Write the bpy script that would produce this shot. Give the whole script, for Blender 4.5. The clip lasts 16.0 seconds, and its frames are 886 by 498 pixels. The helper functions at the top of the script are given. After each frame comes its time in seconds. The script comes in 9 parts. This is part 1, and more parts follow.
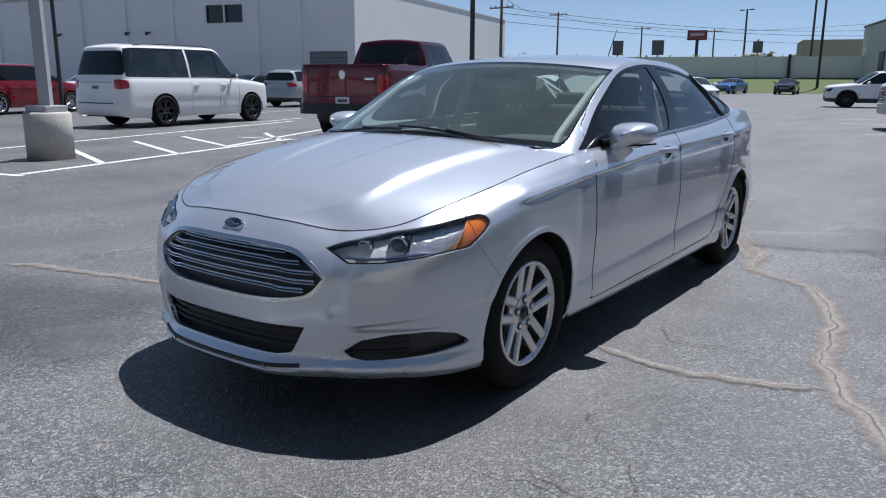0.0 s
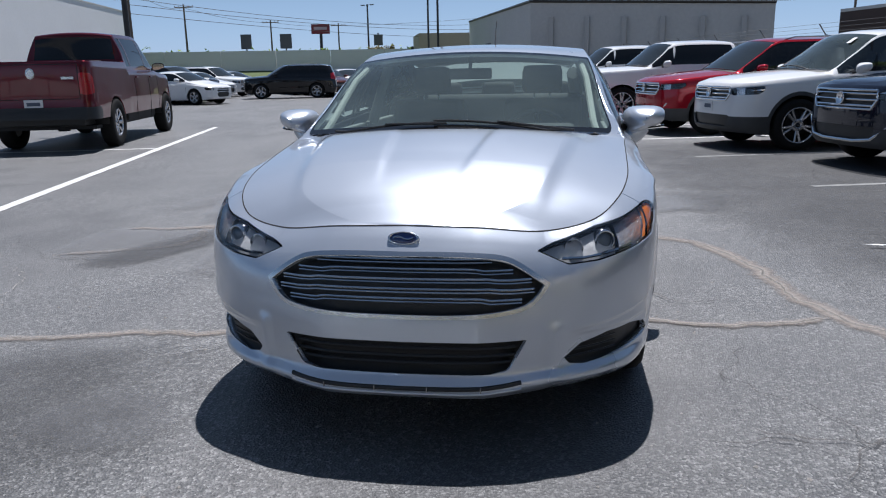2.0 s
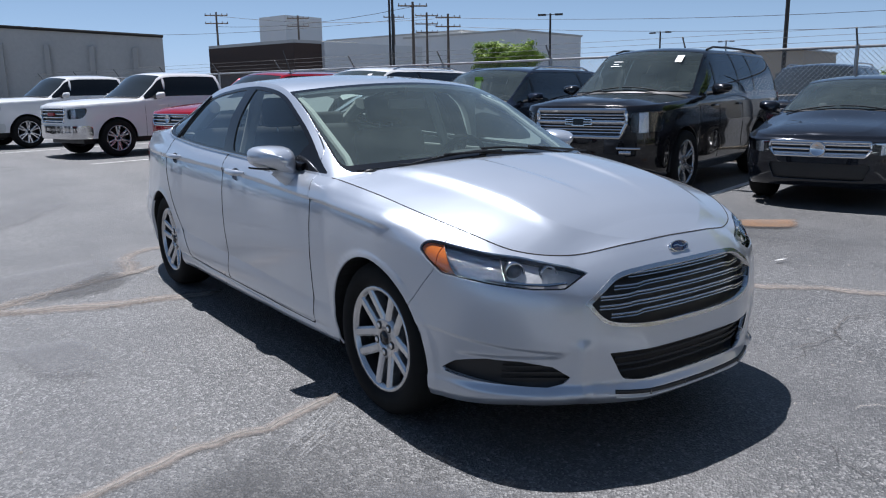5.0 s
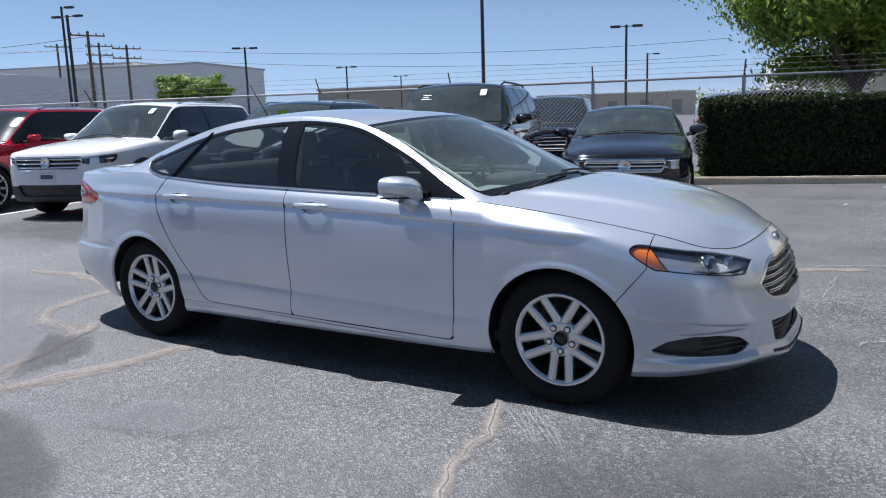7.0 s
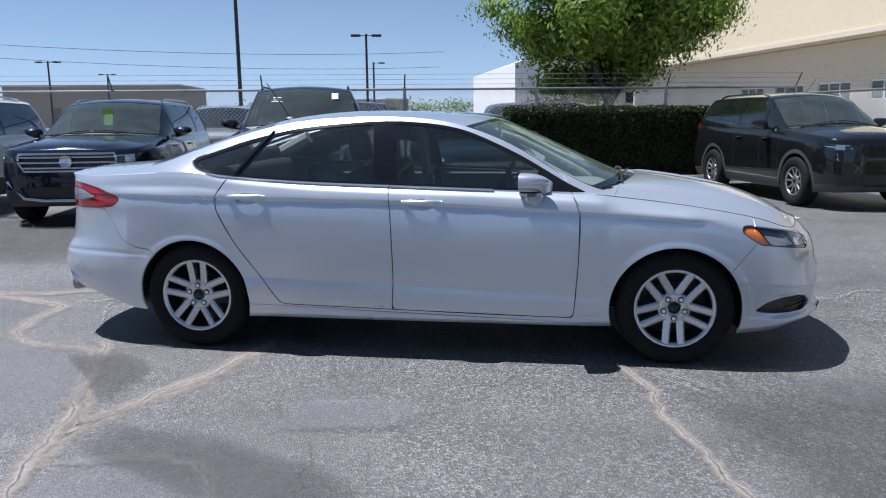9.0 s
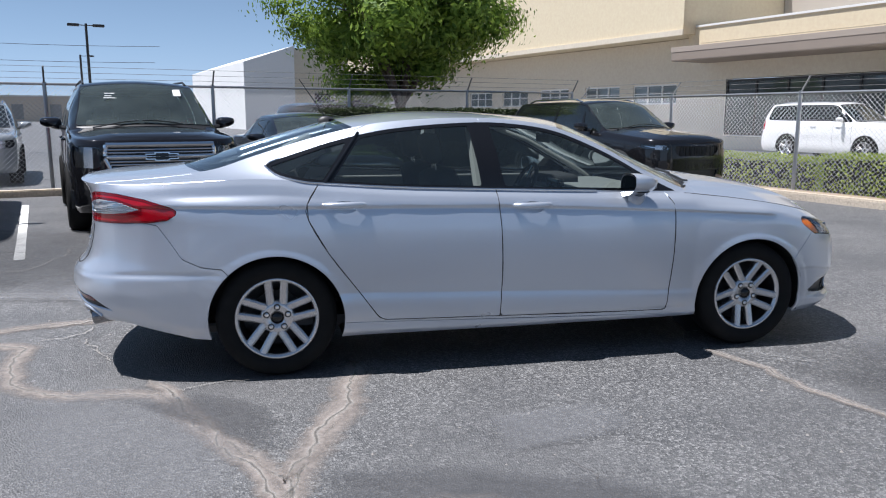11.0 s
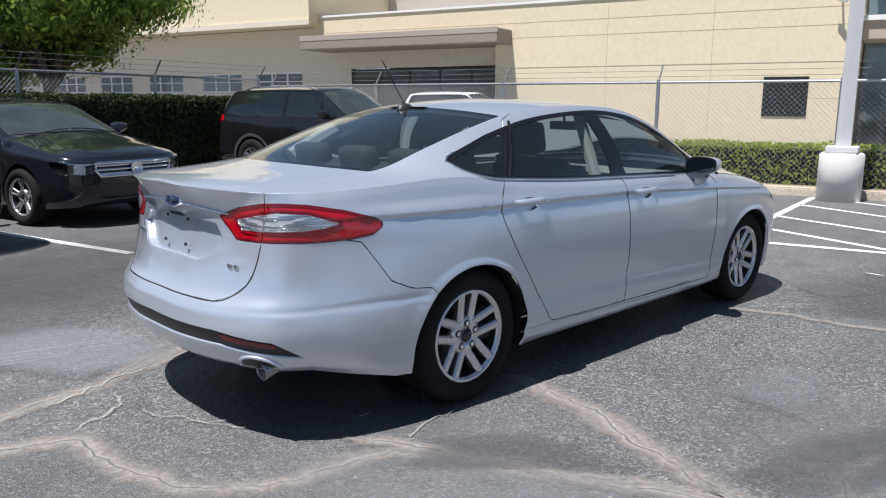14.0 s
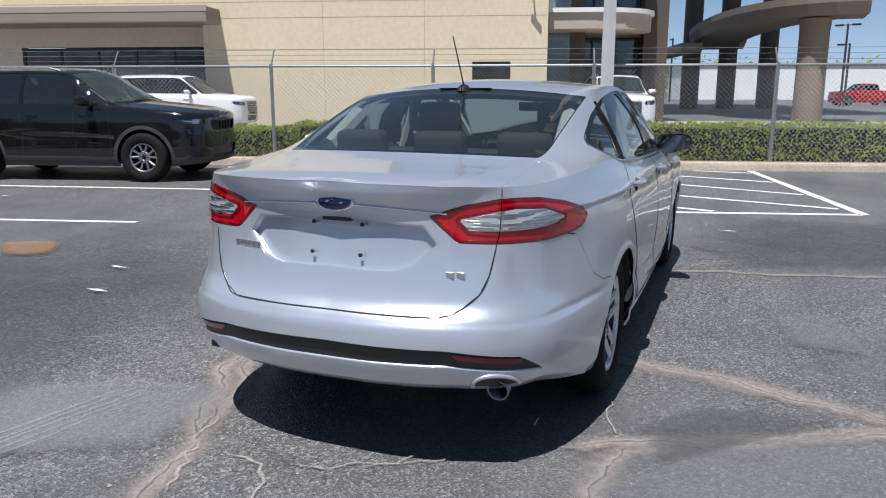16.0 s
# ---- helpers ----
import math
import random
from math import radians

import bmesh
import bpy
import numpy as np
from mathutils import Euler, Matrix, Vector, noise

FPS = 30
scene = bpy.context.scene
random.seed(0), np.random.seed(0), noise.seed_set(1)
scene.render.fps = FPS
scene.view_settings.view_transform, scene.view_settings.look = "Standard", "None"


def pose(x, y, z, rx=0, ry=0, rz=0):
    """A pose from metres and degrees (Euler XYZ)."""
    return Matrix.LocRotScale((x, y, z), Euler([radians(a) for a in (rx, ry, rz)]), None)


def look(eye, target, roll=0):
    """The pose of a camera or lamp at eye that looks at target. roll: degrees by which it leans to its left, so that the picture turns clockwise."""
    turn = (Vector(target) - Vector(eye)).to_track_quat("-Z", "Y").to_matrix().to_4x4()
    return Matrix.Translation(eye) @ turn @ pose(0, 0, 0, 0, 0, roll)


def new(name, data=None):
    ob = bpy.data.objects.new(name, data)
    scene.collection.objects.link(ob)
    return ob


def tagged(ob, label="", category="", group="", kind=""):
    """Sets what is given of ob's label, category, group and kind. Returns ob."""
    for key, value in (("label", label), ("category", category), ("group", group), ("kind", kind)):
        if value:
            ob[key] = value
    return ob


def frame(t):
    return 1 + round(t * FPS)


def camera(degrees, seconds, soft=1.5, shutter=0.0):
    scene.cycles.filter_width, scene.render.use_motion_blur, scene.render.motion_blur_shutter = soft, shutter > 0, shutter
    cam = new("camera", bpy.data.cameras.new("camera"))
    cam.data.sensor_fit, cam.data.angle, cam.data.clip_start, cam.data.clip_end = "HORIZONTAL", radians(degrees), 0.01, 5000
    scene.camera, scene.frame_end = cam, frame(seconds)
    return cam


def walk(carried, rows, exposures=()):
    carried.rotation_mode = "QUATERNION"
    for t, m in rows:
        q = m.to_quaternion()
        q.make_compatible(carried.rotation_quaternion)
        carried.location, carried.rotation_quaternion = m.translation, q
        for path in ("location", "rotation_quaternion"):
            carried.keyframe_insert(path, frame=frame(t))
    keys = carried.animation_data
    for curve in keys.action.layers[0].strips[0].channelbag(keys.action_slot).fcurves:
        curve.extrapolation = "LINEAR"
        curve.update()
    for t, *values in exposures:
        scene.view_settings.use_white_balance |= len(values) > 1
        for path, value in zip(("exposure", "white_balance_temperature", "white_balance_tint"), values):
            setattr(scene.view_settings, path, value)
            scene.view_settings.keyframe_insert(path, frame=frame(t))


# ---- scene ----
cam = camera(60.3, 16.0, 1.1)
PATH = [
    (0, (4.119, 2.376, 1.292), (2.544, 1.224, 0.855), 0.3),
    (0.5, (4.353, 1.975, 1.3), (2.677, 0.978, 0.856), -0.2),
    (1, (4.503, 1.531, 1.286), (2.727, 0.729, 0.836), -0.7),
    (1.5, (4.645, 1.039, 1.281), (2.783, 0.466, 0.826), -1.1),
    (2, (4.705, 0.539, 1.291), (2.784, 0.223, 0.833), -1.1),
    (2.5, (4.721, 0.037, 1.314), (2.775, -0.009, 0.856), -1.2),
    (3, (4.696, -0.459, 1.322), (2.761, -0.228, 0.869), -1.0),
    (3.5, (4.571, -0.954, 1.328), (2.686, -0.452, 0.883), -0.7),
    (4, (4.429, -1.454, 1.332), (2.627, -0.705, 0.896), -0.6),
    (6.5, (3.124, -3.705, 1.365), (1.95, -2.126, 1.008), -1.7),
    (7, (2.725, -4.092, 1.382), (1.722, -2.396, 1.037), -1.8),
    (7.5, (2.308, -4.431, 1.388), (1.476, -2.645, 1.046), -1.7),
    (8, (1.833, -4.733, 1.388), (1.171, -2.877, 1.046), -1.5),
    (8.5, (1.336, -4.992, 1.398), (0.846, -3.084, 1.055), -1.1),
    (9, (0.805, -5.144, 1.408), (0.493, -3.2, 1.062), -0.6),
    (11.5, (-1.898, -4.802, 1.419), (-1.304, -2.924, 1.073), 0.2),
    (12, (-2.356, -4.578, 1.405), (-1.592, -2.762, 1.058), 0.4),
    (12.5, (-2.806, -4.298, 1.39), (-1.874, -2.563, 1.039), 0.6),
    (13, (-3.209, -3.969, 1.386), (-2.118, -2.331, 1.028), 0.6),
    (13.5, (-3.569, -3.615, 1.401), (-2.335, -2.084, 1.037), 0.5),
    (14, (-3.927, -3.262, 1.407), (-2.563, -1.847, 1.033), 0.3),
    (14.5, (-4.223, -2.838, 1.417), (-2.738, -1.555, 1.033), 0.2),
    (15, (-4.529, -2.387, 1.411), (-2.923, -1.261, 1.016), 0.1),
    (15.5, (-4.695, -1.884, 1.397), (-2.976, -0.946, 0.992), 0.1),
    (16, (-4.861, -1.371, 1.386), (-3.04, -0.654, 0.975), -0.0),
]
walk(cam, [(t, look(eye, target, roll)) for t, eye, target, roll in PATH], ((0.0, 0.32, 6150, 13), (2.0, 0.26, 6200, 13), (4.0, 0.30, 6200, 13), (7.5, 0.56, 6100, 13), (10.5, 0.58, 6200, 13), (12.5, 0.58, 6350, 13), (14.0, 0.60, 6350, 12), (16.0, 0.34, 6350, 12)))

from mathutils import bvhtree

# ---- world, sun ----
world = bpy.data.worlds.new("world")
scene.world = world
world.use_nodes = True
wn = world.node_tree
sky = wn.nodes.new("ShaderNodeTexSky")
sky.sky_type, sky.sun_disc = "NISHITA", False
SUN_FROM = Vector((-0.385, 0.025, 1.0)).normalized()
sky.sun_elevation = math.asin(SUN_FROM.z)
sky.sun_rotation = math.atan2(SUN_FROM.x, SUN_FROM.y)
sky.altitude, sky.air_density, sky.dust_density, sky.ozone_density = 300, 1.0, 0.2, 1.6
wn.nodes["Background"].inputs[1].default_value = 0.064
grey = wn.nodes.new("ShaderNodeRGBToBW")
wn.links.new(sky.outputs[0], grey.inputs[0])
blue = wn.nodes.new("ShaderNodeMix")
blue.data_type, blue.blend_type = "RGBA", "MULTIPLY"
blue.inputs["Factor"].default_value = 1.0
blue.inputs["B"].default_value = (0.56, 0.90, 1.44, 1)
wn.links.new(grey.outputs[0], blue.inputs["A"])
haze = wn.nodes.new("ShaderNodeMix")
haze.data_type = "RGBA"
haze.inputs["Factor"].default_value = 0.66
wn.links.new(sky.outputs[0], haze.inputs["A"])
wn.links.new(blue.outputs["Result"], haze.inputs["B"])
wn.links.new(haze.outputs["Result"], wn.nodes["Background"].inputs[0])
sun_data = bpy.data.lights.new("sun", "SUN")
sun_data.energy, sun_data.angle, sun_data.color = 5.0, radians(0.53), (1.0, 0.985, 0.965)
sun = new("sun", sun_data)
sun.matrix_world = look(SUN_FROM * 60, (0, 0, 0))

# ---- materials ----
MATS = {}


def mat(name, base, rough=0.5, metal=0.0, scale=0.0, vary=0.0, fine=0.0, bump=0.0, bump_scale=0.0, coat=0.0, tint=None, coord="Object", spec=0.5):
    """A principled material; vary: large soft mottling towards tint, fine: grain, bump: relief in metres at bump_scale."""
    if name in MATS:
        return MATS[name]
    m = bpy.data.materials.new(name)
    m.use_nodes = True
    t = m.node_tree
    p = t.nodes["Principled BSDF"]
    p.inputs["Base Color"].default_value = (*base, 1)
    p.inputs["Roughness"].default_value = rough
    p.inputs["Metallic"].default_value = metal
    p.inputs["Specular IOR Level"].default_value = spec
    p.inputs["Coat Weight"].default_value = coat
    p.inputs["Coat Roughness"].default_value = 0.03
    co = t.nodes.new("ShaderNodeTexCoord")
    if scale:
        last = None
        for k, (sc, amount) in enumerate(((scale, vary), (scale * 14, fine))):
            if not amount:
                continue
            n = t.nodes.new("ShaderNodeTexNoise")
            n.inputs["Scale"].default_value, n.inputs["Detail"].default_value = sc, 6
            n.inputs["Roughness"].default_value = 0.6
            t.links.new(co.outputs[coord], n.inputs["Vector"])
            r = t.nodes.new("ShaderNodeMapRange")
            r.inputs["From Min"].default_value, r.inputs["From Max"].default_value = 0.32, 0.68
            r.inputs["To Min"].default_value, r.inputs["To Max"].default_value = 0, amount
            t.links.new(n.outputs["Fac"], r.inputs["Value"])
            mix = t.nodes.new("ShaderNodeMix")
            mix.data_type = "RGBA"
            to = tint if (tint and k == 0) else tuple(min(1, c * 1.9 + 0.01) for c in base)
            mix.inputs["B"].default_value = (*to, 1)
            if last:
                t.links.new(last, mix.inputs["A"])
            else:
                mix.inputs["A"].default_value = (*base, 1)
            t.links.new(r.outputs["Result"], mix.inputs["Factor"])
            last = mix.outputs["Result"]
        if last:
            t.links.new(last, p.inputs["Base Color"])
    if bump:
        n = t.nodes.new("ShaderNodeTexNoise")
        n.inputs["Scale"].default_value, n.inputs["Detail"].default_value = bump_scale, 4
        t.links.new(co.outputs[coord], n.inputs["Vector"])
        b = t.nodes.new("ShaderNodeBump")
        b.inputs["Distance"].default_value, b.inputs["Strength"].default_value = bump, 1
        t.links.new(n.outputs["Fac"], b.inputs["Height"])
        t.links.new(b.outputs["Normal"], p.inputs["Normal"])
    MATS[name] = m
    return m


def paint(name, base, flake=0.5, rough=0.32):
    """Car paint: a slightly metallic base with flake grain under a clear coat."""
    if name in MATS:
        return MATS[name]
    m = mat(name, base, rough, flake, coat=1.0, spec=0.06)
    t = m.node_tree
    p = t.nodes["Principled BSDF"]
    co = t.nodes.new("ShaderNodeTexCoord")
    n = t.nodes.new("ShaderNodeTexNoise")
    n.inputs["Scale"].default_value, n.inputs["Detail"].default_value = 2.0, 4
    t.links.new(co.outputs["Object"], n.inputs["Vector"])
    r = t.nodes.new("ShaderNodeMapRange")
    r.inputs["To Min"].default_value, r.inputs["To Max"].default_value = rough - 0.05, rough + 0.06
    t.links.new(n.outputs["Fac"], r.inputs["Value"])
    t.links.new(r.outputs["Result"], p.inputs["Roughness"])
    return m


def glass(name, tint, rough=0.0, dust_haze=0.0, ior=1.6):
    if name in MATS:
        return MATS[name]
    m = bpy.data.materials.new(name)
    m.use_nodes = True
    t = m.node_tree
    t.nodes.remove(t.nodes["Principled BSDF"])
    out = t.nodes["Material Output"]
    tr = t.nodes.new("ShaderNodeBsdfTransparent")
    tr.inputs[0].default_value = (*tint, 1)
    gl = t.nodes.new("ShaderNodeBsdfGlossy")
    gl.inputs["Roughness"].default_value = rough
    gl.inputs["Color"].default_value = (0.9, 0.95, 1.0, 1)
    fr = t.nodes.new("ShaderNodeFresnel")
    fr.inputs["IOR"].default_value = ior
    mx = t.nodes.new("ShaderNodeMixShader")
    t.links.new(fr.outputs[0], mx.inputs[0])
    t.links.new(tr.outputs[0], mx.inputs[1])
    t.links.new(gl.outputs[0], mx.inputs[2])
    last = mx
    if dust_haze:
        # Pale green film: dust, plus a sky-lit haze put into its colour.
        film = t.nodes.new("ShaderNodeBsdfDiffuse")
        film.inputs[0].default_value = (0.60, 0.74, 0.66, 1)
        n = t.nodes.new("ShaderNodeTexNoise")
        n.inputs["Scale"].default_value, n.inputs["Detail"].default_value = 3.0, 5
        r = t.nodes.new("ShaderNodeMapRange")
        r.inputs["From Min"].default_value, r.inputs["From Max"].default_value = 0.3, 0.7
        r.inputs["To Min"].default_value, r.inputs["To Max"].default_value = dust_haze * 0.7, dust_haze * 1.3
        co = t.nodes.new("ShaderNodeTexCoord")
        t.links.new(co.outputs["Object"], n.inputs["Vector"])
        t.links.new(n.outputs["Fac"], r.inputs["Value"])
        last = t.nodes.new("ShaderNodeMixShader")
        t.links.new(r.outputs["Result"], last.inputs[0])
        t.links.new(mx.outputs[0], last.inputs[1])
        t.links.new(film.outputs[0], last.inputs[2])
    t.links.new(last.outputs[0], out.inputs["Surface"])
    MATS[name] = m
    return m


def asphalt_material():
    """Worn grey asphalt: stone grain, broad paler and darker areas, oil stains, hairline crazing, fine relief."""
    m = bpy.data.materials.new("asphalt")
    m.use_nodes = True
    t = m.node_tree
    p = t.nodes["Principled BSDF"]
    p.inputs["Roughness"].default_value = 0.54
    p.inputs["Specular IOR Level"].default_value = 0.62
    co = t.nodes.new("ShaderNodeTexCoord")

    def noise_node(scale, detail=6, rough=0.6):
        n = t.nodes.new("ShaderNodeTexNoise")
        n.inputs["Scale"].default_value, n.inputs["Detail"].default_value, n.inputs["Roughness"].default_value = scale, detail, rough
        t.links.new(co.outputs["Object"], n.inputs["Vector"])
        return n.outputs["Fac"]

    def spread(value, lo, hi, a=0.0, b=1.0):
        r = t.nodes.new("ShaderNodeMapRange")
        for key, v in (("From Min", lo), ("From Max", hi), ("To Min", a), ("To Max", b)):
            r.inputs[key].default_value = v
        t.links.new(value, r.inputs["Value"])
        return r.outputs["Result"]

    def mixed(fac, a, b):
        mx = t.nodes.new("ShaderNodeMix")
        mx.data_type = "RGBA"
        t.links.new(fac, mx.inputs["Factor"])
        for key, v in (("A", a), ("B", b)):
            if isinstance(v, tuple):
                mx.inputs[key].default_value = (*v, 1)
            else:
                t.links.new(v, mx.inputs[key])
        return mx.outputs["Result"]

    broad = spread(noise_node(0.22, 5), 0.36, 0.64)
    mid = spread(noise_node(1.6, 6), 0.40, 0.70, 0, 0.55)
    c = mixed(broad, (0.064, 0.064, 0.067), (0.106, 0.106, 0.107))
    c = mixed(mid, c, (0.145, 0.144, 0.143))
    c = mixed(spread(noise_node(7.0, 5), 0.46, 0.72, 0, 0.30), c, (0.066, 0.065, 0.066))
    lane = t.nodes.new("ShaderNodeMapping")
    lane.inputs["Rotation"].default_value = (0, 0, radians(-15.2))
    lane.inputs["Scale"].default_value = (0.10, 0.75, 1)
    t.links.new(co.outputs["Object"], lane.inputs["Vector"])
    streak = t.nodes.new("ShaderNodeTexNoise")
    streak.inputs["Scale"].default_value, streak.inputs["Detail"].default_value = 1.6, 7
    t.links.new(lane.outputs["Vector"], streak.inputs["Vector"])
    c = mixed(spread(streak.outputs["Fac"], 0.48, 0.70, 0, 0.55), c, (0.155, 0.150, 0.148))
    c = mixed(spread(streak.outputs["Fac"], 0.46, 0.28, 0, 0.45), c, (0.052, 0.053, 0.057))
    open_grain = spread(noise_node(0.45, 4), 0.40, 0.58, 0.30, 1.0)

    def weighed(value):
        q = t.nodes.new("ShaderNodeMath")
        q.operation = "MULTIPLY"
        t.links.new(value, q.inputs[0])
        t.links.new(open_grain, q.inputs[1])
        return q.outputs[0]

    def stones(scale):
        v = t.nodes.new("ShaderNodeTexVoronoi")
        v.inputs["Scale"].default_value = scale
        t.links.new(co.outputs["Object"], v.inputs["Vector"])
        parts = t.nodes.new("ShaderNodeSeparateColor")
        t.links.new(v.outputs["Color"], parts.inputs[0])
        return v, parts

    vor, stone = stones(115)
    c = mixed(weighed(spread(stone.outputs[0], 0.58, 1.0, 0, 0.75)), c, (0.37, 0.365, 0.355))
    c = mixed(weighed(spread(stone.outputs[1], 0.50, 1.0, 0, 0.72)), c, (0.028, 0.028, 0.029))
    _, big = stones(58)
    c = mixed(weighed(spread(big.outputs[0], 0.84, 1.0, 0, 0.5)), c, (0.30, 0.295, 0.29))
    c = mixed(weighed(spread(big.outputs[1], 0.80, 1.0, 0, 0.5)), c, (0.035, 0.035, 0.036))
    oil = spread(noise_node(0.9, 3, 0.5), 0.64, 0.74, 0, 0.55)
    c = mixed(oil, c, (0.04, 0.04, 0.042))
    t.links.new(c, p.inputs["Base Color"])
    b = t.nodes.new("ShaderNodeBump")
    b.inputs["Distance"].default_value, b.inputs["Strength"].default_value = 0.006, 0.8
    t.links.new(vor.outputs["Distance"], b.inputs["Height"])
    t.links.new(b.outputs["Normal"], p.inputs["Normal"])
    return m


ASPHALT = asphalt_material()
WHITE_LINE = mat("line_paint", (0.72, 0.72, 0.70), 0.7, scale=3.0, vary=0.45, fine=0.0, tint=(0.32, 0.32, 0.31), bump=0.002, bump_scale=80)


def worn(name, base, tint, low=0.15, high=0.75, strength=0.9, grain=60.0):
    """A thin worn layer on the asphalt whose edge fades out raggedly; the mesh carries 0 at its edge and 1 inside."""
    m = mat(name, base, 0.9, scale=3.5, vary=0.8, fine=0.5, tint=tint, bump=0.003, bump_scale=grain)
    t = m.node_tree
    e = t.nodes.new("ShaderNodeAttribute")
    e.attribute_name = "edge"
    co = t.nodes.new("ShaderNodeTexCoord")
    total = None
    for sc, amount in ((2.2, 0.9), (14.0, 0.7), (70.0, 0.5)):
        n = t.nodes.new("ShaderNodeTexNoise")
        n.inputs["Scale"].default_value, n.inputs["Detail"].default_value = sc, 5
        t.links.new(co.outputs["Object"], n.inputs["Vector"])
        q = t.nodes.new("ShaderNodeMath")
        q.operation = "MULTIPLY_ADD"
        t.links.new(n.outputs["Fac"], q.inputs[0])
        q.inputs[1].default_value = amount
        if total:
            t.links.new(total, q.inputs[2])
        else:
            q.inputs[2].default_value = -1.05
        total = q.outputs[0]
    add = t.nodes.new("ShaderNodeMath")
    t.links.new(e.outputs["Fac"], add.inputs[0])
    t.links.new(total, add.inputs[1])
    r = t.nodes.new("ShaderNodeMapRange")
    for key, v in (("From Min", low), ("From Max", high), ("To Min", 0.0), ("To Max", strength)):
        r.inputs[key].default_value = v
    t.links.new(add.outputs[0], r.inputs["Value"])
    tr = t.nodes.new("ShaderNodeBsdfTransparent")
    mx = t.nodes.new("ShaderNodeMixShader")
    t.links.new(r.outputs["Result"], mx.inputs[0])
    t.links.new(tr.outputs[0], mx.inputs[1])
    t.links.new(t.nodes["Principled BSDF"].outputs[0], mx.inputs[2])
    t.links.new(mx.outputs[0], t.nodes["Material Output"].inputs["Surface"])
    return m


SEAL = worn("crack_sealer", (0.228, 0.198, 0.178), (0.155, 0.140, 0.128), 0.10, 0.85, 0.88)
CRACK_PALE = worn("crack_pale", (0.36, 0.34, 0.31), (0.24, 0.225, 0.205), 0.30, 0.90, 0.60)
SCUFF = worn("scuff", (0.34, 0.335, 0.33), (0.24, 0.24, 0.24), 0.35, 1.1, 0.36)
CRACK_DARK = mat("crack_dark", (0.03, 0.026, 0.024), 0.95)
CRACK_OPEN = worn("crack_open", (0.05, 0.045, 0.042), (0.09, 0.08, 0.07), 0.30, 0.85, 0.50)
PATCH_PALE = worn("patch_pale", (0.185, 0.187, 0.195), (0.140, 0.142, 0.148), 0.0, 1.0, 0.34, 90)
PATCH_BLUE = worn("patch_blue", (0.205, 0.21, 0.222), (0.165, 0.17, 0.178), 0.0, 0.9, 0.46, 90)
PATCH_DARK = worn("patch_dark", (0.062, 0.063, 0.067), (0.085, 0.085, 0.088), 0.2, 1.1, 0.55, 90)
PATCH_SEAL = worn("seal_coat", (0.040, 0.041, 0.044), (0.058, 0.058, 0.061), 0.1, 1.5, 0.62, 110)
CONCRETE = mat("concrete", (0.42, 0.40, 0.37), 0.85, scale=2.5, vary=0.6, fine=0.3, tint=(0.27, 0.26, 0.24), bump=0.004, bump_scale=40)
KERB = mat("kerb_concrete", (0.50, 0.43, 0.34), 0.9, scale=2.0, vary=0.8, fine=0.4, tint=(0.28, 0.24, 0.20), bump=0.006, bump_scale=30)
POLE_WHITE = mat("pole_white", (0.62, 0.62, 0.62), 0.45, scale=2, vary=0.3, tint=(0.45, 0.44, 0.42))
STEEL = mat("galvanised_steel", (0.42, 0.43, 0.44), 0.4, 0.8, scale=8, vary=0.4, tint=(0.28, 0.28, 0.29))
POLE_DARK = mat("pole_dark", (0.03, 0.028, 0.027), 0.5, scale=2, vary=0.4, tint=(0.05, 0.045, 0.04))
WOOD_POLE = mat("weathered_pole", (0.13, 0.10, 0.08), 0.85, scale=3, vary=0.5, tint=(0.2, 0.17, 0.14))
CREAM = mat("cream_stucco", (0.655, 0.545, 0.38), 0.85, scale=0.5, vary=0.25, fine=0.15, tint=(0.62, 0.52, 0.37), bump=0.003, bump_scale=50)
CREAM_PALE = mat("pale_stucco", (0.62, 0.54, 0.43), 0.85, scale=0.5, vary=0.25, fine=0.15, tint=(0.55, 0.48, 0.38), bump=0.003, bump_scale=50)
TAUPE = mat("taupe_metal", (0.27, 0.22, 0.18), 0.6, scale=1.2, vary=0.3, tint=(0.22, 0.18, 0.15))
BROWN = mat("brown_column", (0.085, 0.062, 0.048), 0.7, scale=1.2, vary=0.4, tint=(0.12, 0.09, 0.07))
WHITE_WALL = mat("white_block_wall", (0.78, 0.78, 0.77), 0.85, scale=0.4, vary=0.3, fine=0.1, tint=(0.68, 0.68, 0.67), bump=0.004, bump_scale=20)
GREY_WALL = mat("grey_panel_wall", (0.52, 0.51, 0.485), 0.85, scale=0.3, vary=0.35, fine=0.1, tint=(0.44, 0.43, 0.41), bump=0.004, bump_scale=20)
FAR_WALL = mat("far_concrete_wall", (0.80, 0.79, 0.77), 0.9, scale=0.2, vary=0.3, tint=(0.70, 0.69, 0.67))
GRASS = mat("grass", (0.055, 0.085, 0.022), 0.9, scale=1.5, vary=0.7, fine=0.4, tint=(0.10, 0.105, 0.04), bump=0.03, bump_scale=30)
DARK_GLASS = mat("dark_window", (0.006, 0.007, 0.008), 0.04, 0.0, spec=0.5)
STRAND = mat("dull_wire", (0.14, 0.14, 0.14), 0.7, 0.2)
BLACK_TRIM = mat("black_plastic", (0.02, 0.02, 0.021), 0.45, scale=5, vary=0.3, tint=(0.03, 0.03, 0.03))
GLOSS_BLACK = mat("gloss_black", (0.008, 0.008, 0.009), 0.08)
RUBBER = mat("tyre_rubber", (0.010, 0.010, 0.010), 0.85, spec=0.2, scale=10, vary=0.4, tint=(0.020, 0.019, 0.018))
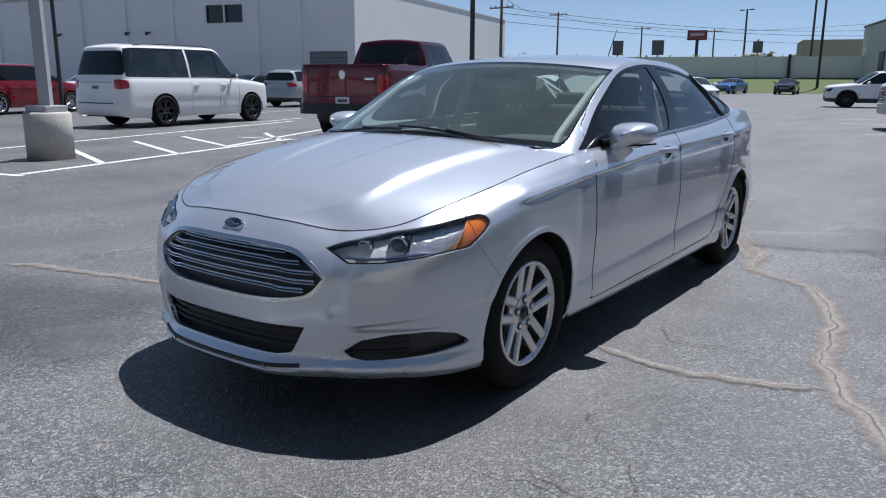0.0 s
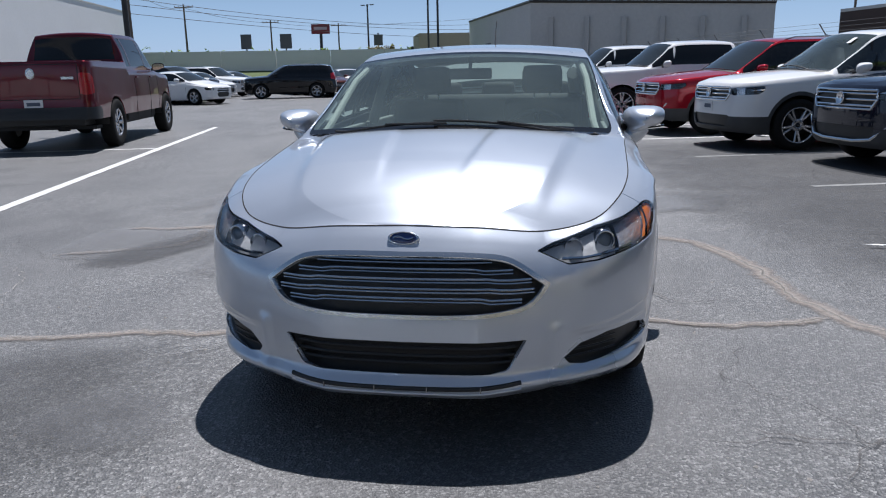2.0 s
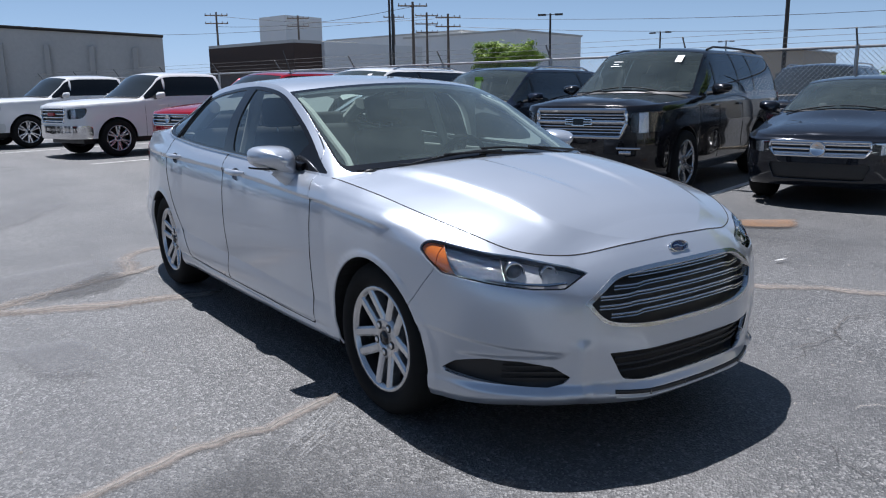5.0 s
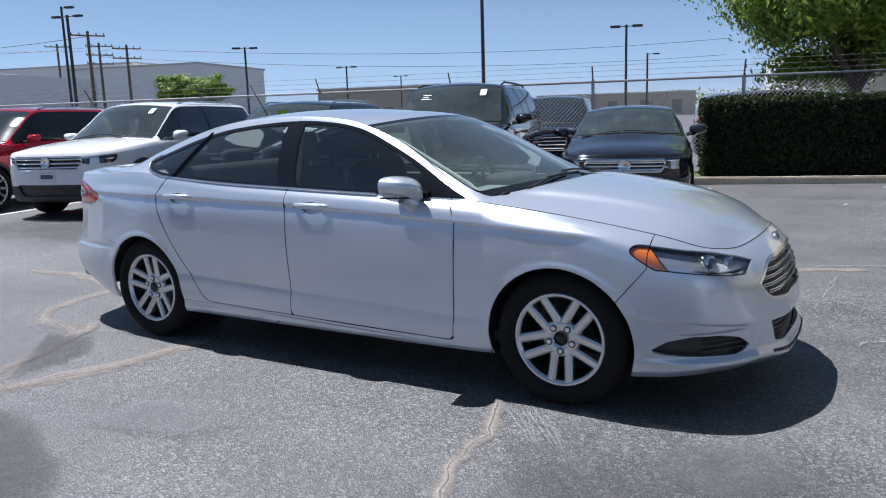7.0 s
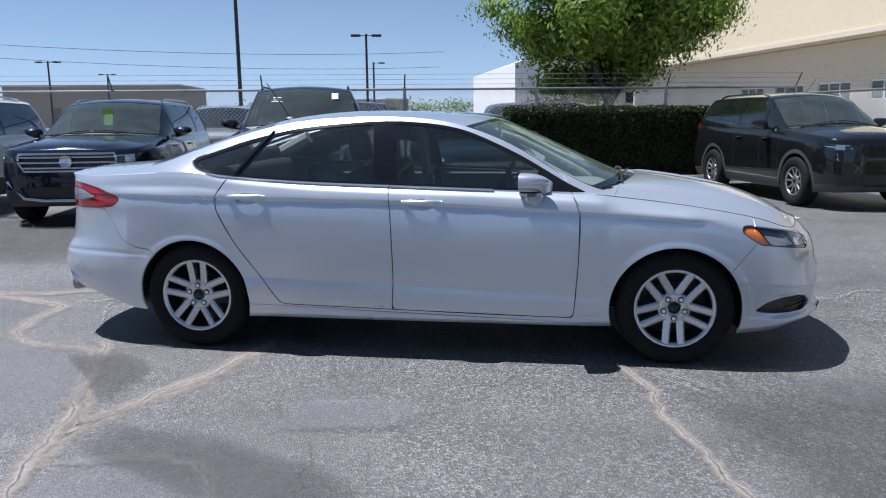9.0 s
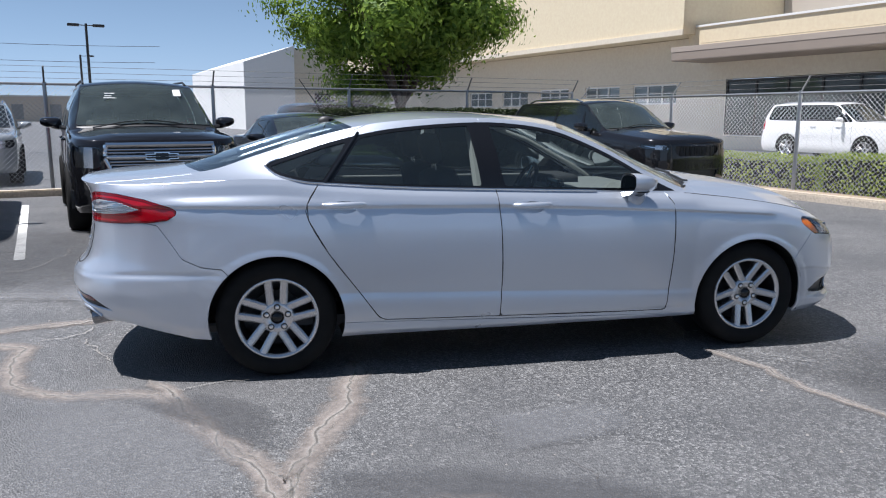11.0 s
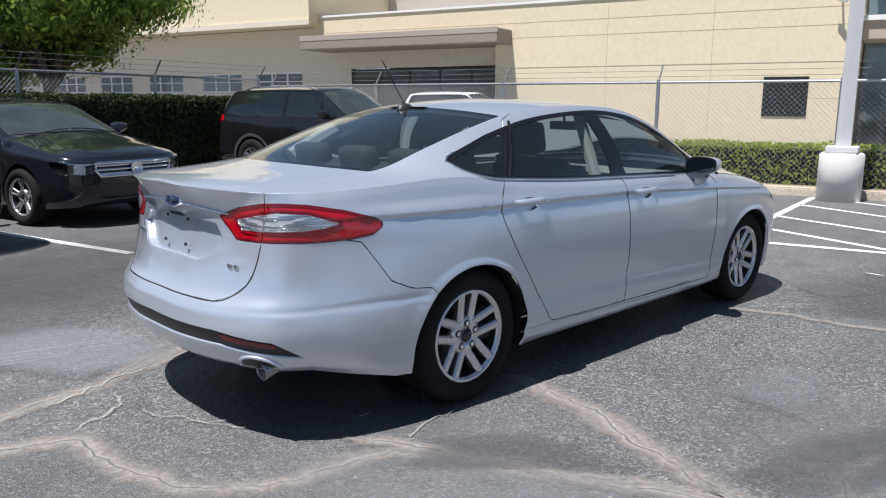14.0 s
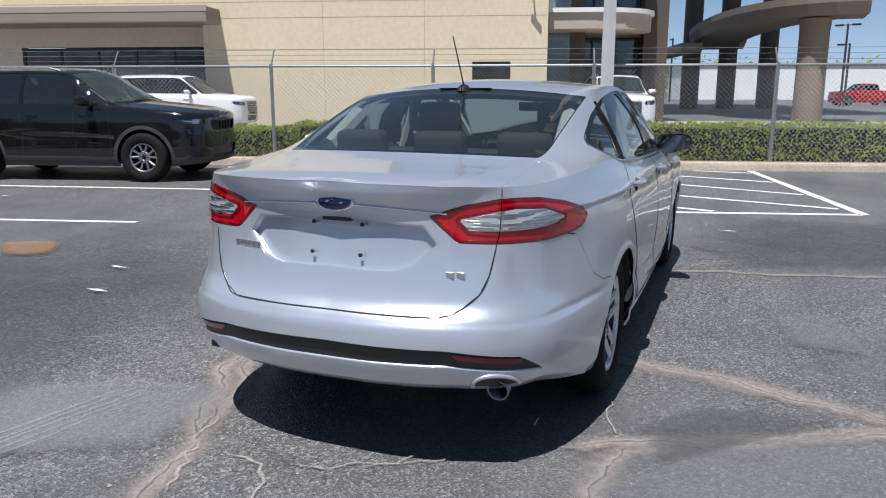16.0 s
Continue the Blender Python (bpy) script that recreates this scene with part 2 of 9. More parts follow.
ALLOY = mat("alloy_silver", (0.60, 0.60, 0.61), 0.27, 0.82)
# Shade behind the spokes is put into this near-black barrel colour.
BARREL = mat("shaded_barrel", (0.016, 0.016, 0.017), 0.55, 0.3)
CHROME = mat("chrome", (0.75, 0.75, 0.76), 0.08, 1.0)
MIRROR = mat("mirror_glass", (0.16, 0.165, 0.17), 0.03, 1.0)
CHROME_SOFT = mat("satin_chrome", (0.68, 0.69, 0.70), 0.24, 1.0)
DARK_CHROME = mat("dark_chrome", (0.26, 0.26, 0.27), 0.25, 1.0)
AMBER = mat("amber_lens", (0.66, 0.18, 0.025), 0.15, coat=1.0)
RED_LENS = mat("red_lens", (0.46, 0.003, 0.012), 0.12, scale=9, vary=0.6, tint=(0.24, 0.001, 0.005), coat=1.0, spec=0.3)
RED_DEEP = mat("deep_red_lens", (0.15, 0.001, 0.004), 0.12, coat=1.0, spec=0.3)
CLEAR_INNER = mat("clear_reflector", (0.78, 0.78, 0.80), 0.14, 0.8, bump=0.006, bump_scale=55)
LAMP_DARK = mat("lamp_bezel", (0.66, 0.665, 0.675), 0.34, 0.25, bump=0.004, bump_scale=40)
LAMP_BLACK = mat("smoked_lamp", (0.05, 0.052, 0.056), 0.15, 0.5, bump=0.004, bump_scale=30)
LAMP_WHITE = mat("reverse_lens", (0.52, 0.53, 0.55), 0.2, 0.3, scale=22, vary=0.4, tint=(0.34, 0.34, 0.35), bump=0.001, bump_scale=60, coat=1.0)
BLUE_BADGE = mat("blue_badge", (0.01, 0.025, 0.12), 0.12, coat=1.0)
PLATE = mat("plate_white", (0.7, 0.7, 0.7), 0.5)
BAR_INK = mat("plate_ink", (0.08, 0.1, 0.14), 0.6)
CLAD = mat("grey_cladding", (0.042, 0.043, 0.045), 0.6, scale=5, vary=0.4, tint=(0.06, 0.06, 0.062))
CABIN_DARK = mat("cabin_charcoal", (0.025, 0.025, 0.027), 0.8, scale=8, vary=0.4, tint=(0.04, 0.04, 0.042), bump=0.001, bump_scale=200)
CABIN_LIGHT = mat("cabin_light_grey", (0.42, 0.42, 0.40), 0.9)
CABIN_MID = mat("cabin_mid_grey", (0.20, 0.205, 0.20), 0.8)
SILVER = paint("silver_paint", (0.56, 0.60, 0.665), 0.60, 0.29)
WIN_CLEAR = glass("window_glass", (0.46, 0.53, 0.52), dust_haze=0.010, ior=1.7)
WIN_SCREEN = glass("windscreen_glass", (0.58, 0.74, 0.69), dust_haze=0.055, ior=1.75)
WIN_REAR = glass("rear_glass", (0.40, 0.48, 0.49), dust_haze=0.012, ior=1.7)
LENS = glass("lamp_lens", (0.93, 0.94, 0.95))
DARK_PANE = glass("privacy_glass", (0.09, 0.10, 0.10), dust_haze=0.012, ior=1.85)
PALE_SCREEN = glass("clear_screen", (0.50, 0.58, 0.56), dust_haze=0.05, ior=1.8)


# ---- building helpers ----
def link(name, bm, material, parent=None, smooth=False):
    me = bpy.data.meshes.new(name)
    bm.to_mesh(me)
    bm.free()
    return finish(name, me, material, parent, smooth)


def finish(name, me, material, parent=None, smooth=False):
    for m in material if isinstance(material, (list, tuple)) else [material]:
        me.materials.append(m)
    if smooth:
        me.shade_smooth()
    ob = new(name, me)
    if parent:
        ob.parent = parent
    return ob


def part(name, bm, material, parent, label="", smooth=False):
    ob = link(name, bm, material, parent, smooth)
    return tagged(ob, label) if label else ob


def empty(name, m=None):
    ob = new(name)
    ob.empty_display_size = 0.3
    if m is not None:
        ob.matrix_world = m
    return ob


def raw(name, verts, faces, material, parent=None, smooth=False):
    me = bpy.data.meshes.new(name)
    me.from_pydata([tuple(map(float, v)) for v in verts], [], faces)
    return finish(name, me, material, parent, smooth)


def add_box(bm, x0, x1, y0, y1, z0, z1, bevel=0.0, m=None):
    vs = [bm.verts.new((x, y, z)) for x in (x0, x1) for y in (y0, y1) for z in (z0, z1)]
    fs = [bm.faces.new([vs[i] for i in f]) for f in ((0, 1, 3, 2), (4, 6, 7, 5), (0, 4, 5, 1), (2, 3, 7, 6), (0, 2, 6, 4), (1, 5, 7, 3))]
    if m is not None:
        bmesh.ops.transform(bm, matrix=m, verts=vs)
    if bevel:
        es = list({e for f in fs for e in f.edges})
        bmesh.ops.bevel(bm, geom=es, offset=bevel, segments=2, affect="EDGES", profile=0.6)
    return bm


def box(x0, x1, y0, y1, z0, z1, bevel=0.0, m=None):
    return add_box(bmesh.new(), x0, x1, y0, y1, z0, z1, bevel, m)


def add_tube(bm, pts, radius, sides=8, close=True):
    """A tube along pts; radius is a number or one for each point."""
    pts = [Vector(p) for p in pts]
    rings = []
    up = Vector((0, 0, 1))
    for i, p in enumerate(pts):
        d = (pts[min(i + 1, len(pts) - 1)] - pts[max(i - 1, 0)]).normalized()
        a = d.cross(up)
        if a.length < 1e-3:
            a = d.cross(Vector((1, 0, 0)))
        a.normalize()
        b = d.cross(a)
        r = radius[i] if isinstance(radius, (list, tuple)) else radius
        rings.append([bm.verts.new(p + (a * math.cos(2 * math.pi * k / sides) + b * math.sin(2 * math.pi * k / sides)) * r) for k in range(sides)])
    for r0, r1 in zip(rings, rings[1:]):
        for k in range(sides):
            bm.faces.new((r0[k], r0[(k + 1) % sides], r1[(k + 1) % sides], r1[k]))
    if close:
        bm.faces.new(rings[0])
        bm.faces.new(rings[-1][::-1])
    return bm


def tube(pts, radius, sides=8, close=True):
    return add_tube(bmesh.new(), pts, radius, sides, close)


def add_lathe(bm, profile, m=None, steps=32):
    """Turns a profile of (radius, height) round the local z axis."""
    rings, made = [], []
    for r, h in profile:
        ring = [bm.verts.new((r * math.cos(2 * math.pi * k / steps), r * math.sin(2 * math.pi * k / steps), h)) for k in range(steps)] if r > 1e-5 else [bm.verts.new((0, 0, h))]
        rings.append(ring)
        made += ring
    for a, b in zip(rings, rings[1:]):
        for k in range(steps):
            q = [a[k % len(a)], a[(k + 1) % len(a)], b[(k + 1) % len(b)], b[k % len(b)]]
            q = [v for i, v in enumerate(q) if v not in q[:i]]
            if len(q) > 2:
                bm.faces.new(q)
    if m is not None:
        bmesh.ops.transform(bm, matrix=m, verts=made)
    return bm


def lathe(profile, m=None, steps=32):
    return add_lathe(bmesh.new(), profile, m, steps)


def catmull(pts, n):
    """n points along a smooth curve through pts, evenly by chord; also gives the float index of each."""
    p = np.array(pts, float)
    d = np.r_[0, np.cumsum(np.maximum(np.linalg.norm(np.diff(p, axis=0), axis=1), 1e-9))]
    s = np.linspace(0, d[-1], n)
    idx = np.interp(s, d, np.arange(len(p)))
    return catmull_at(p, idx), idx


def catmull_at(p, idx):
    p = np.asarray(p, float)
    i = np.clip(np.floor(idx).astype(int), 0, len(p) - 2)
    f = (idx - i)[:, None]
    p1, p2 = p[i], p[i + 1]
    p0, p3 = p[np.maximum(i - 1, 0)], p[np.minimum(i + 2, len(p) - 1)]
    m1, m2 = (p2 - p0) / 2, (p3 - p1) / 2
    return (2 * f**3 - 3 * f**2 + 1) * p1 + (f**3 - 2 * f**2 + f) * m1 + (-2 * f**3 + 3 * f**2) * p2 + (f**3 - f**2) * m2


LOT = pose(0, 0, 0, 0, 0, 15.2)


def lot(u, v, z=0.0):
    return LOT @ Vector((u, v, z))


def lot_pose(u, v, heading=0.0, z=0.0):
    return LOT @ pose(u, v, z, 0, 0, heading)

# ---- ground, markings, wear ----
bm = bmesh.new()
bmesh.ops.create_grid(bm, x_segments=2, y_segments=2, size=900)
ground = tagged(link("ground", bm, ASPHALT), "worn grey asphalt car park", "ground", kind="structure")


def stripe(p, q, width=0.10, name="parking_line"):
    """A painted line on the asphalt between two places of the lot."""
    a, b = Vector((*p, 0)), Vector((*q, 0))
    d = (b - a).normalized()
    n = Vector((-d.y, d.x, 0)) * width / 2
    steps = max(2, int((b - a).length / 0.25))
    rnd = random.Random(round((p[0] * 7 + p[1] * 13) * 10))
    bm = bmesh.new()
    prev = None
    for k in range(steps + 1):
        c = a + (b - a) * k / steps
        w = 1 + rnd.uniform(-0.06, 0.06)
        row = [bm.verts.new(LOT @ (c + n * s * w + Vector((0, 0, 0.004)))) for s in (1, -1)]
        if prev:
            bm.faces.new((prev[0], prev[1], row[1], row[0]))
        prev = row
    bmesh.ops.recalc_face_normals(bm, faces=bm.faces)
    return tagged(link(name, bm, WHITE_LINE), "worn white painted parking line", "road marking", kind="structure")


for u in (2.52, -0.08, -2.95, -5.86, -8.70, -11.75, -16.8, -21.8, -24.7):
    stripe((u, 4.05), (u - 0.02, 9.2))
stripe((5.2, 4.36), (5.3, 9.3))
# hatched area by the lamp post
stripe((3.80, -0.57), (3.86, -3.79), 0.12)
stripe((3.86, -3.82), (8.55, -3.86), 0.12)
stripe((3.82, -0.60), (8.5, -1.0), 0.10)
for a, b in (((4.9, -0.72), (3.95, -2.2)), ((5.98, -0.80), (4.28, -3.70)), ((7.4, -0.92), (5.52, -3.72)), ((8.45, -1.1), (6.92, -3.76)), ((8.5, -2.9), (8.2, -3.78))):
    stripe(a, b, 0.10)
# far side rows
stripe((-2.7, -4.38), (-15.0, -4.31), 0.13)
stripe((-2.9, -7.75), (-9.5, -7.72), 0.13)
stripe((-2.8, -7.6), (-2.9, -11.4), 0.12)
stripe((-2.9, -11.3), (-15.6, -11.4), 0.12)
for u in (-4.36, -6.03, -7.5, -9.2):
    stripe((u, -7.75), (u - 1.75, -10.3 if u > -9 else -9.3), 0.11)
stripe((-7.6, -7.9), (-15.3, -9.12), 0.12)
stripe((-9.6, -4.4), (-9.58, -9.1), 0.1)
stripe((-14.4, -12.1), (-17.2, -12.05), 0.1)
stripe((-17.5, -15.5), (-26.0, -15.6), 0.1)


PAINT_WORN = worn("worn_paint", (0.7, 0.7, 0.68), (0.4, 0.4, 0.39), 0.2, 0.6, 0.9)
LAYER = {"n": 0}


def layer(start):
    """Each thin layer lies a little above the one before."""
    LAYER["n"] += 1
    return start + 0.00022 * LAYER["n"]


def set_edge(me, values):
    at = me.attributes.new("edge", "FLOAT", "POINT")
    at.data.foreach_set("value", np.asarray(values, np.float32))


def ribbon(name, pts, width, material, label, seed=1, z=0.003, wiggle=0.05, ragged=0.5):
    """An irregular band along pts on the ground, fading out at its edges."""
    p, _ = catmull([(x, y, 0) for x, y in pts], max(8, int(sum(math.dist(a, b) for a, b in zip(pts, pts[1:])) / 0.035)))
    rnd = random.Random(seed)
    z = layer(z)
    V, E, F = [], [], []
    l = r = 1.0
    for k, c in enumerate(p):
        d = p[min(k + 1, len(p) - 1)] - p[max(k - 1, 0)]
        d = d / max(np.linalg.norm(d), 1e-9)
        n = np.array([-d[1], d[0], 0])
        c = c + n * wiggle * noise.noise(Vector((c[0] * 3 + seed, c[1] * 3, 0.3))) + n * wiggle * 0.4 * noise.noise(Vector((c[0] * 14 + seed, c[1] * 14, 0.7)))
        end = min(1, k / 5 + 0.1, (len(p) - 1 - k) / 5 + 0.1)
        w = width / 2 * end
        l += 0.5 * (1 + ragged * rnd.uniform(-1, 1) - l)
        r += 0.5 * (1 + ragged * rnd.uniform(-1, 1) - r)
        V += [(*(c + n * l * w)[:2], z), (*c[:2], z), (*(c - n * r * w)[:2], z)]
        E += [0, end, 0]
        if k:
            i = 3 * k
            F += [(i - 3, i - 2, i + 1, i), (i - 2, i - 1, i + 2, i + 1)]
    if F:
        a, b, c = (Vector(V[j]) for j in F[0][:3])
        if (b - a).cross(c - a).z < 0:
            F = [f[::-1] for f in F]
    ob = raw(name, V, F, material)
    set_edge(ob.data, E)
    return tagged(ob, label, "pavement wear", kind="structure")


def sealed_crack(pts, width, seed):
    ribbon("sealed_crack", pts, width * 1.45, SEAL, "tan sealed crack across the asphalt", seed, 0.003, 0.06, 0.25)
    ribbon("crack", pts, 0.05, CRACK_PALE, "pale crumbled crack edge in the asphalt", seed, 0.004, 0.075, 0.6)
    ribbon("crack", pts, 0.02, CRACK_OPEN, "thin dark open crack in the asphalt", seed, 0.005, 0.075, 0.8)


def fine_crack(pts, seed, pale=True, width=0.014):
    ribbon("crack", pts, width * 1.15, CRACK_PALE if pale else CRACK_OPEN, "hairline crack in the asphalt", seed, 0.004, 0.14, 0.9)


sealed_crack([(-1.02, -0.6), (-1.05, -0.95), (-1.09, -1.21), (-1.17, -1.52), (-1.31, -1.89), (-1.38, -2.11), (-1.42, -2.45)], 0.17, 1)
sealed_crack([(-3.9, 0.25), (-3.04, 0.05), (-2.9, -0.2), (-2.88, -0.5), (-2.74, -0.8), (-2.5, -0.95), (-2.13, -0.99), (-1.94, -1.2), (-1.63, -1.73), (-1.45, -2.05), (-1.3, -2.6)], 0.15, 2)
sealed_crack([(-1.6, 1.0), (-1.8, 0.9), (-2.26, 0.72), (-2.62, 0.58), (-2.96, 0.48), (-3.6, 0.3), (-4.6, 0.2)], 0.15, 3)
sealed_crack([(-2.6, 0.6), (-1.9, 0.95), (-1.37, 1.07), (-1.04, 1.49), (-0.37, 1.75), (0.31, 1.84), (0.64, 1.95), (0.99, 2.12), (1.7, 2.6), (2.6, 3.1)], 0.13, 4)
sealed_crack([(1.10, -0.85), (1.14, -0.98), (1.26, -1.27), (1.31, -1.71), (1.49, -2.37), (1.7, -3.2)], 0.075, 5)
sealed_crack([(-1.05, -0.94), (-1.18, -1.5), (-1.35, -1.92), (-1.41, -2.14)], 0.10, 6)
sealed_crack([(0.76, 0.85), (0.84, 1.31), (0.70, 1.93)], 0.07, 8)
sealed_crack([(-2.11, -0.77), (-1.68, -1.66), (-1.41, -2.26), (-1.29, -2.67), (-1.2, -3.2)], 0.10, 9)
sealed_crack([(-1.28, -2.47), (-0.93, -2.38), (-0.72, -2.39), (-0.5, -2.65), (-0.3, -3.2)], 0.08, 10)
for k, pts in enumerate(([(-2.03, -0.91), (-1.91, -1.05), (-1.68, -0.91), (-1.44, -0.9)], [(-2.57, -0.04), (-2.28, -0.38), (-2.22, -0.54)], [(-3.05, 0.46), (-2.73, 0.59), (-2.28, 0.67)], [(-1.96, 2.46), (-1.78, 2.01), (-1.65, 1.85), (-1.32, 1.58)],
                          [(-2.53, 0.21), (-2.61, -0.02), (-2.48, -0.19), (-2.28, -0.37)], [(-2.96, 0.0), (-2.75, 0.2), (-2.6, 0.5)], [(2.57, 0.2), (2.68, 0.29), (2.87, 0.28), (3.2, 0.2)], [(1.42, -2.71), (1.1, -2.88), (0.73, -2.87), (0.1, -3.3)],
                          [(2.63, 0.63), (2.9, 1.0), (3.4, 1.2)], [(1.0, 1.3), (1.5, 1.28), (1.9, 1.5), (2.5, 1.45)], [(0.2, 0.98), (0.5, 1.25), (0.4, 1.6)], [(2.07, 1.13), (2.12, 1.40), (2.02, 1.72), (2.1, 2.2)], [(2.07, 0.97), (2.13, 1.15), (2.17, 1.34), (2.35, 1.6)], [(3.0, -2.3), (2.4, -3.0), (2.2, -4.0)],
                          [(-4.0, 2.2), (-3.5, 3.0), (-3.6, 3.8)], [(-2.5, 3.2), (-1.6, 3.35), (-0.8, 3.2)], [(2.1, 3.0), (3.0, 3.4), (3.6, 4.2)], [(4.2, -2.0), (5.2, -1.6), (6.2, -1.9)])):
    fine_crack(pts, 20 + k, k not in (6, 9, 10, 11, 12), 0.012 + 0.006 * (k % 3))
random.seed(11)
for k in range(26):
    x, y, a = random.uniform(-16, 9), random.uniform(-9, 3.6), random.uniform(0, 6.28)
    if abs(x) < 2.6 and abs(y) < 1.2:
        continue
    pts = [(x, y)]
    for q in range(random.randint(3, 7)):
        a += random.uniform(-0.6, 0.6)
        pts.append((pts[-1][0] + 0.35 * math.cos(a), pts[-1][1] + 0.35 * math.sin(a)))
    fine_crack(pts, 100 + k, k % 2 == 0, 0.012)


def patch(name, pts, material, label, seed, z=0.002):
    p, _ = catmull(list(pts) + [pts[0]], 60)
    p = p[:-1]
    c = p.mean(0)
    z = layer(z)
    V, E, F = [(*c, z)], [1.0], []
    for ring, e in ((0.55, 1.0), (0.80, 0.75), (1.06, 0.0)):
        for q in p:
            g = 1 + 0.16 * noise.noise(Vector((q[0] * 4, q[1] * 4, seed))) + 0.05 * noise.noise(Vector((q[0] * 25, q[1] * 25, seed)))
            V.append((*(c + (q - c) * ring * (g if ring > 0.9 else 1)), z))
            E.append(e)
    n = len(p)
    for k in range(n):
        j = (k + 1) % n
        F.append((0, 1 + k, 1 + j))
        for r in (0, 1):
            F.append((1 + r * n + k, 1 + (r + 1) * n + k, 1 + (r + 1) * n + j, 1 + r * n + j))
    a, b2, c2 = (Vector(V[j]) for j in F[0][:3])
    if (b2 - a).cross(c2 - a).z < 0:
        F = [f[::-1] for f in F]
    ob = raw(name, V, F, material)
    set_edge(ob.data, E)
    return tagged(ob, label, "pavement wear", kind="structure")


patch("asphalt_patch", [(2.51, -1.2), (2.31, -1.48), (1.93, -1.28), (2.24, -0.9), (2.48, -1.0)], PATCH_PALE, "pale worn patch in the asphalt", 1)
patch("asphalt_patch", [(-0.5, -2.07), (-0.45, -1.7), (0.08, -1.64), (0.1, -1.95)], PATCH_PALE, "pale worn patch in the asphalt", 2)
patch("asphalt_patch", [(-2.64, -1.08), (-2.37, -0.86), (-1.87, -1.21), (-1.55, -2.16), (-2.3, -2.2)], PATCH_PALE, "pale smooth repair in the asphalt", 3)
patch("asphalt_patch", [(-1.32, -2.25), (-0.8, -2.30), (-0.1, -2.65), (-0.4, -3.3), (-1.1, -3.3)], PATCH_PALE, "pale smooth repair in the asphalt", 4)
patch("asphalt_patch", [(-2.2, -1.12), (-1.75, -1.08), (-1.45, -1.35), (-1.44, -1.85), (-1.86, -1.44)], PATCH_DARK, "dark coarse repair in the asphalt", 5)
patch("asphalt_patch", [(-1.36, -2.02), (-0.64, -2.16), (0.06, -2.5), (0.0, -2.9), (-1.2, -2.4)], PATCH_DARK, "dark coarse repair in the asphalt", 6)
patch("asphalt_patch", [(-6.5, -0.6), (-2.9, -2.6), (-2.2, -3.4), (-6.6, -2.2)], PATCH_PALE, "pale worn lane in the asphalt", 7)
patch("asphalt_patch", [(-3.6, 1.3), (-2.6, 1.2), (-2.3, 1.9), (-3.4, 2.1)], PATCH_PALE, "pale worn patch in the asphalt", 8)
patch("asphalt_patch", [(-9.0, -3.2), (-5.4, -3.6), (-5.6, -2.8), (-9.0, -2.6)], PATCH_PALE, "pale worn patch in the asphalt", 9)
patch("asphalt_patch", [(-2.68, 0.66), (-3.17, 1.64), (-2.43, 1.73), (-2.08, 0.82)], PATCH_BLUE, "pale worn patch in the asphalt", 12)
patch("asphalt_patch", [(-4.36, -3.43), (-3.38, -2.54), (-1.97, -2.2), (-1.75, -2.75)], PATCH_BLUE, "pale smooth repair in the asphalt", 13)
for k in range(6):
    o = k * 0.035
    ribbon("scrape_mark", [(1.16 + o, -0.96 + 0.3 * o), (1.33 + o, -1.14), (1.52 + o, -1.36 - 0.04 * (k % 3))], 0.022, SCUFF, "pale scrape across the asphalt", 220 + k, 0.003, 0.008, 0.8)
patch("seal_coat", [(-9.0, 1.3), (-3.4, 1.5), (-1.0, 1.9), (0.5, 2.7), (0.8, 4.4), (-4.0, 5.2), (-9.0, 5.0)], PATCH_SEAL, "darker sealed area of the asphalt", 15, 0.0012)
patch("seal_coat", [(1.3, -1.3), (2.2, -0.9), (3.9, -1.6), (4.2, -4.5), (2.2, -4.2), (1.7, -2.4)], PATCH_SEAL, "darker sealed area of the asphalt", 16, 0.0012)
patch("rust_stain", [(0.0, 4.85), (0.22, 4.45), (-0.15, 4.1), (-0.35, 4.4)], worn("rust_stain", (0.22, 0.12, 0.06), (0.15, 0.12, 0.10), 0.0, 0.9, 0.7), "rusty brown stain on the asphalt", 10)
for k in range(5):
    o = (k - 2) * 0.045
    ribbon("tyre_mark", [(-3.6, 1.42 + o), (-2.92, 1.27 + o), (-2.62, 1.21 + o), (-2.2, 1.12 + o)], 0.034, SCUFF, "pale tyre mark across the asphalt", 200 + k, 0.003, 0.012, 0.8)
for k, (x, y, a) in enumerate(((3.0, -1.4, 0.2), (-1.0, 2.6, 0.2), (0.9, 2.9, 0.1), (4.2, 3.0, 0.3), (5.5, 2.0, 0.0), (-0.4, 3.0, 0.1), (5.0, 6.5, 0.2), (3.0, 8.2, 0.1), (2.2, 7.4, 0.15))):
    ribbon("paint_remnant", [(x, y), (x + 0.12 * math.cos(a + 1.2), y + 0.25 * math.sin(a + 1.2))], 0.09, PAINT_WORN, "worn remnant of white paint", 300 + k, 0.004, 0.02, 0.8)

# pebbles and grit
random.seed(5)
V, F = [], []
for k in range(2600):
    x, y = random.uniform(-7, 7), random.uniform(-6, 4)
    r = random.choice((0.004, 0.005, 0.007, 0.010)) * random.uniform(0.6, 1.1)
    i = len(V)
    V += [(x + r * random.uniform(0.7, 1.3) * math.cos(a), y + r * random.uniform(0.7, 1.3) * math.sin(a), 0.001) for a in (0.3, 1.9, 3.4, 5.0)] + [(x, y, r * 0.8)]
    F += [(i, i + 1, i + 4), (i + 1, i + 2, i + 4), (i + 2, i + 3, i + 4), (i + 3, i, i + 4)]
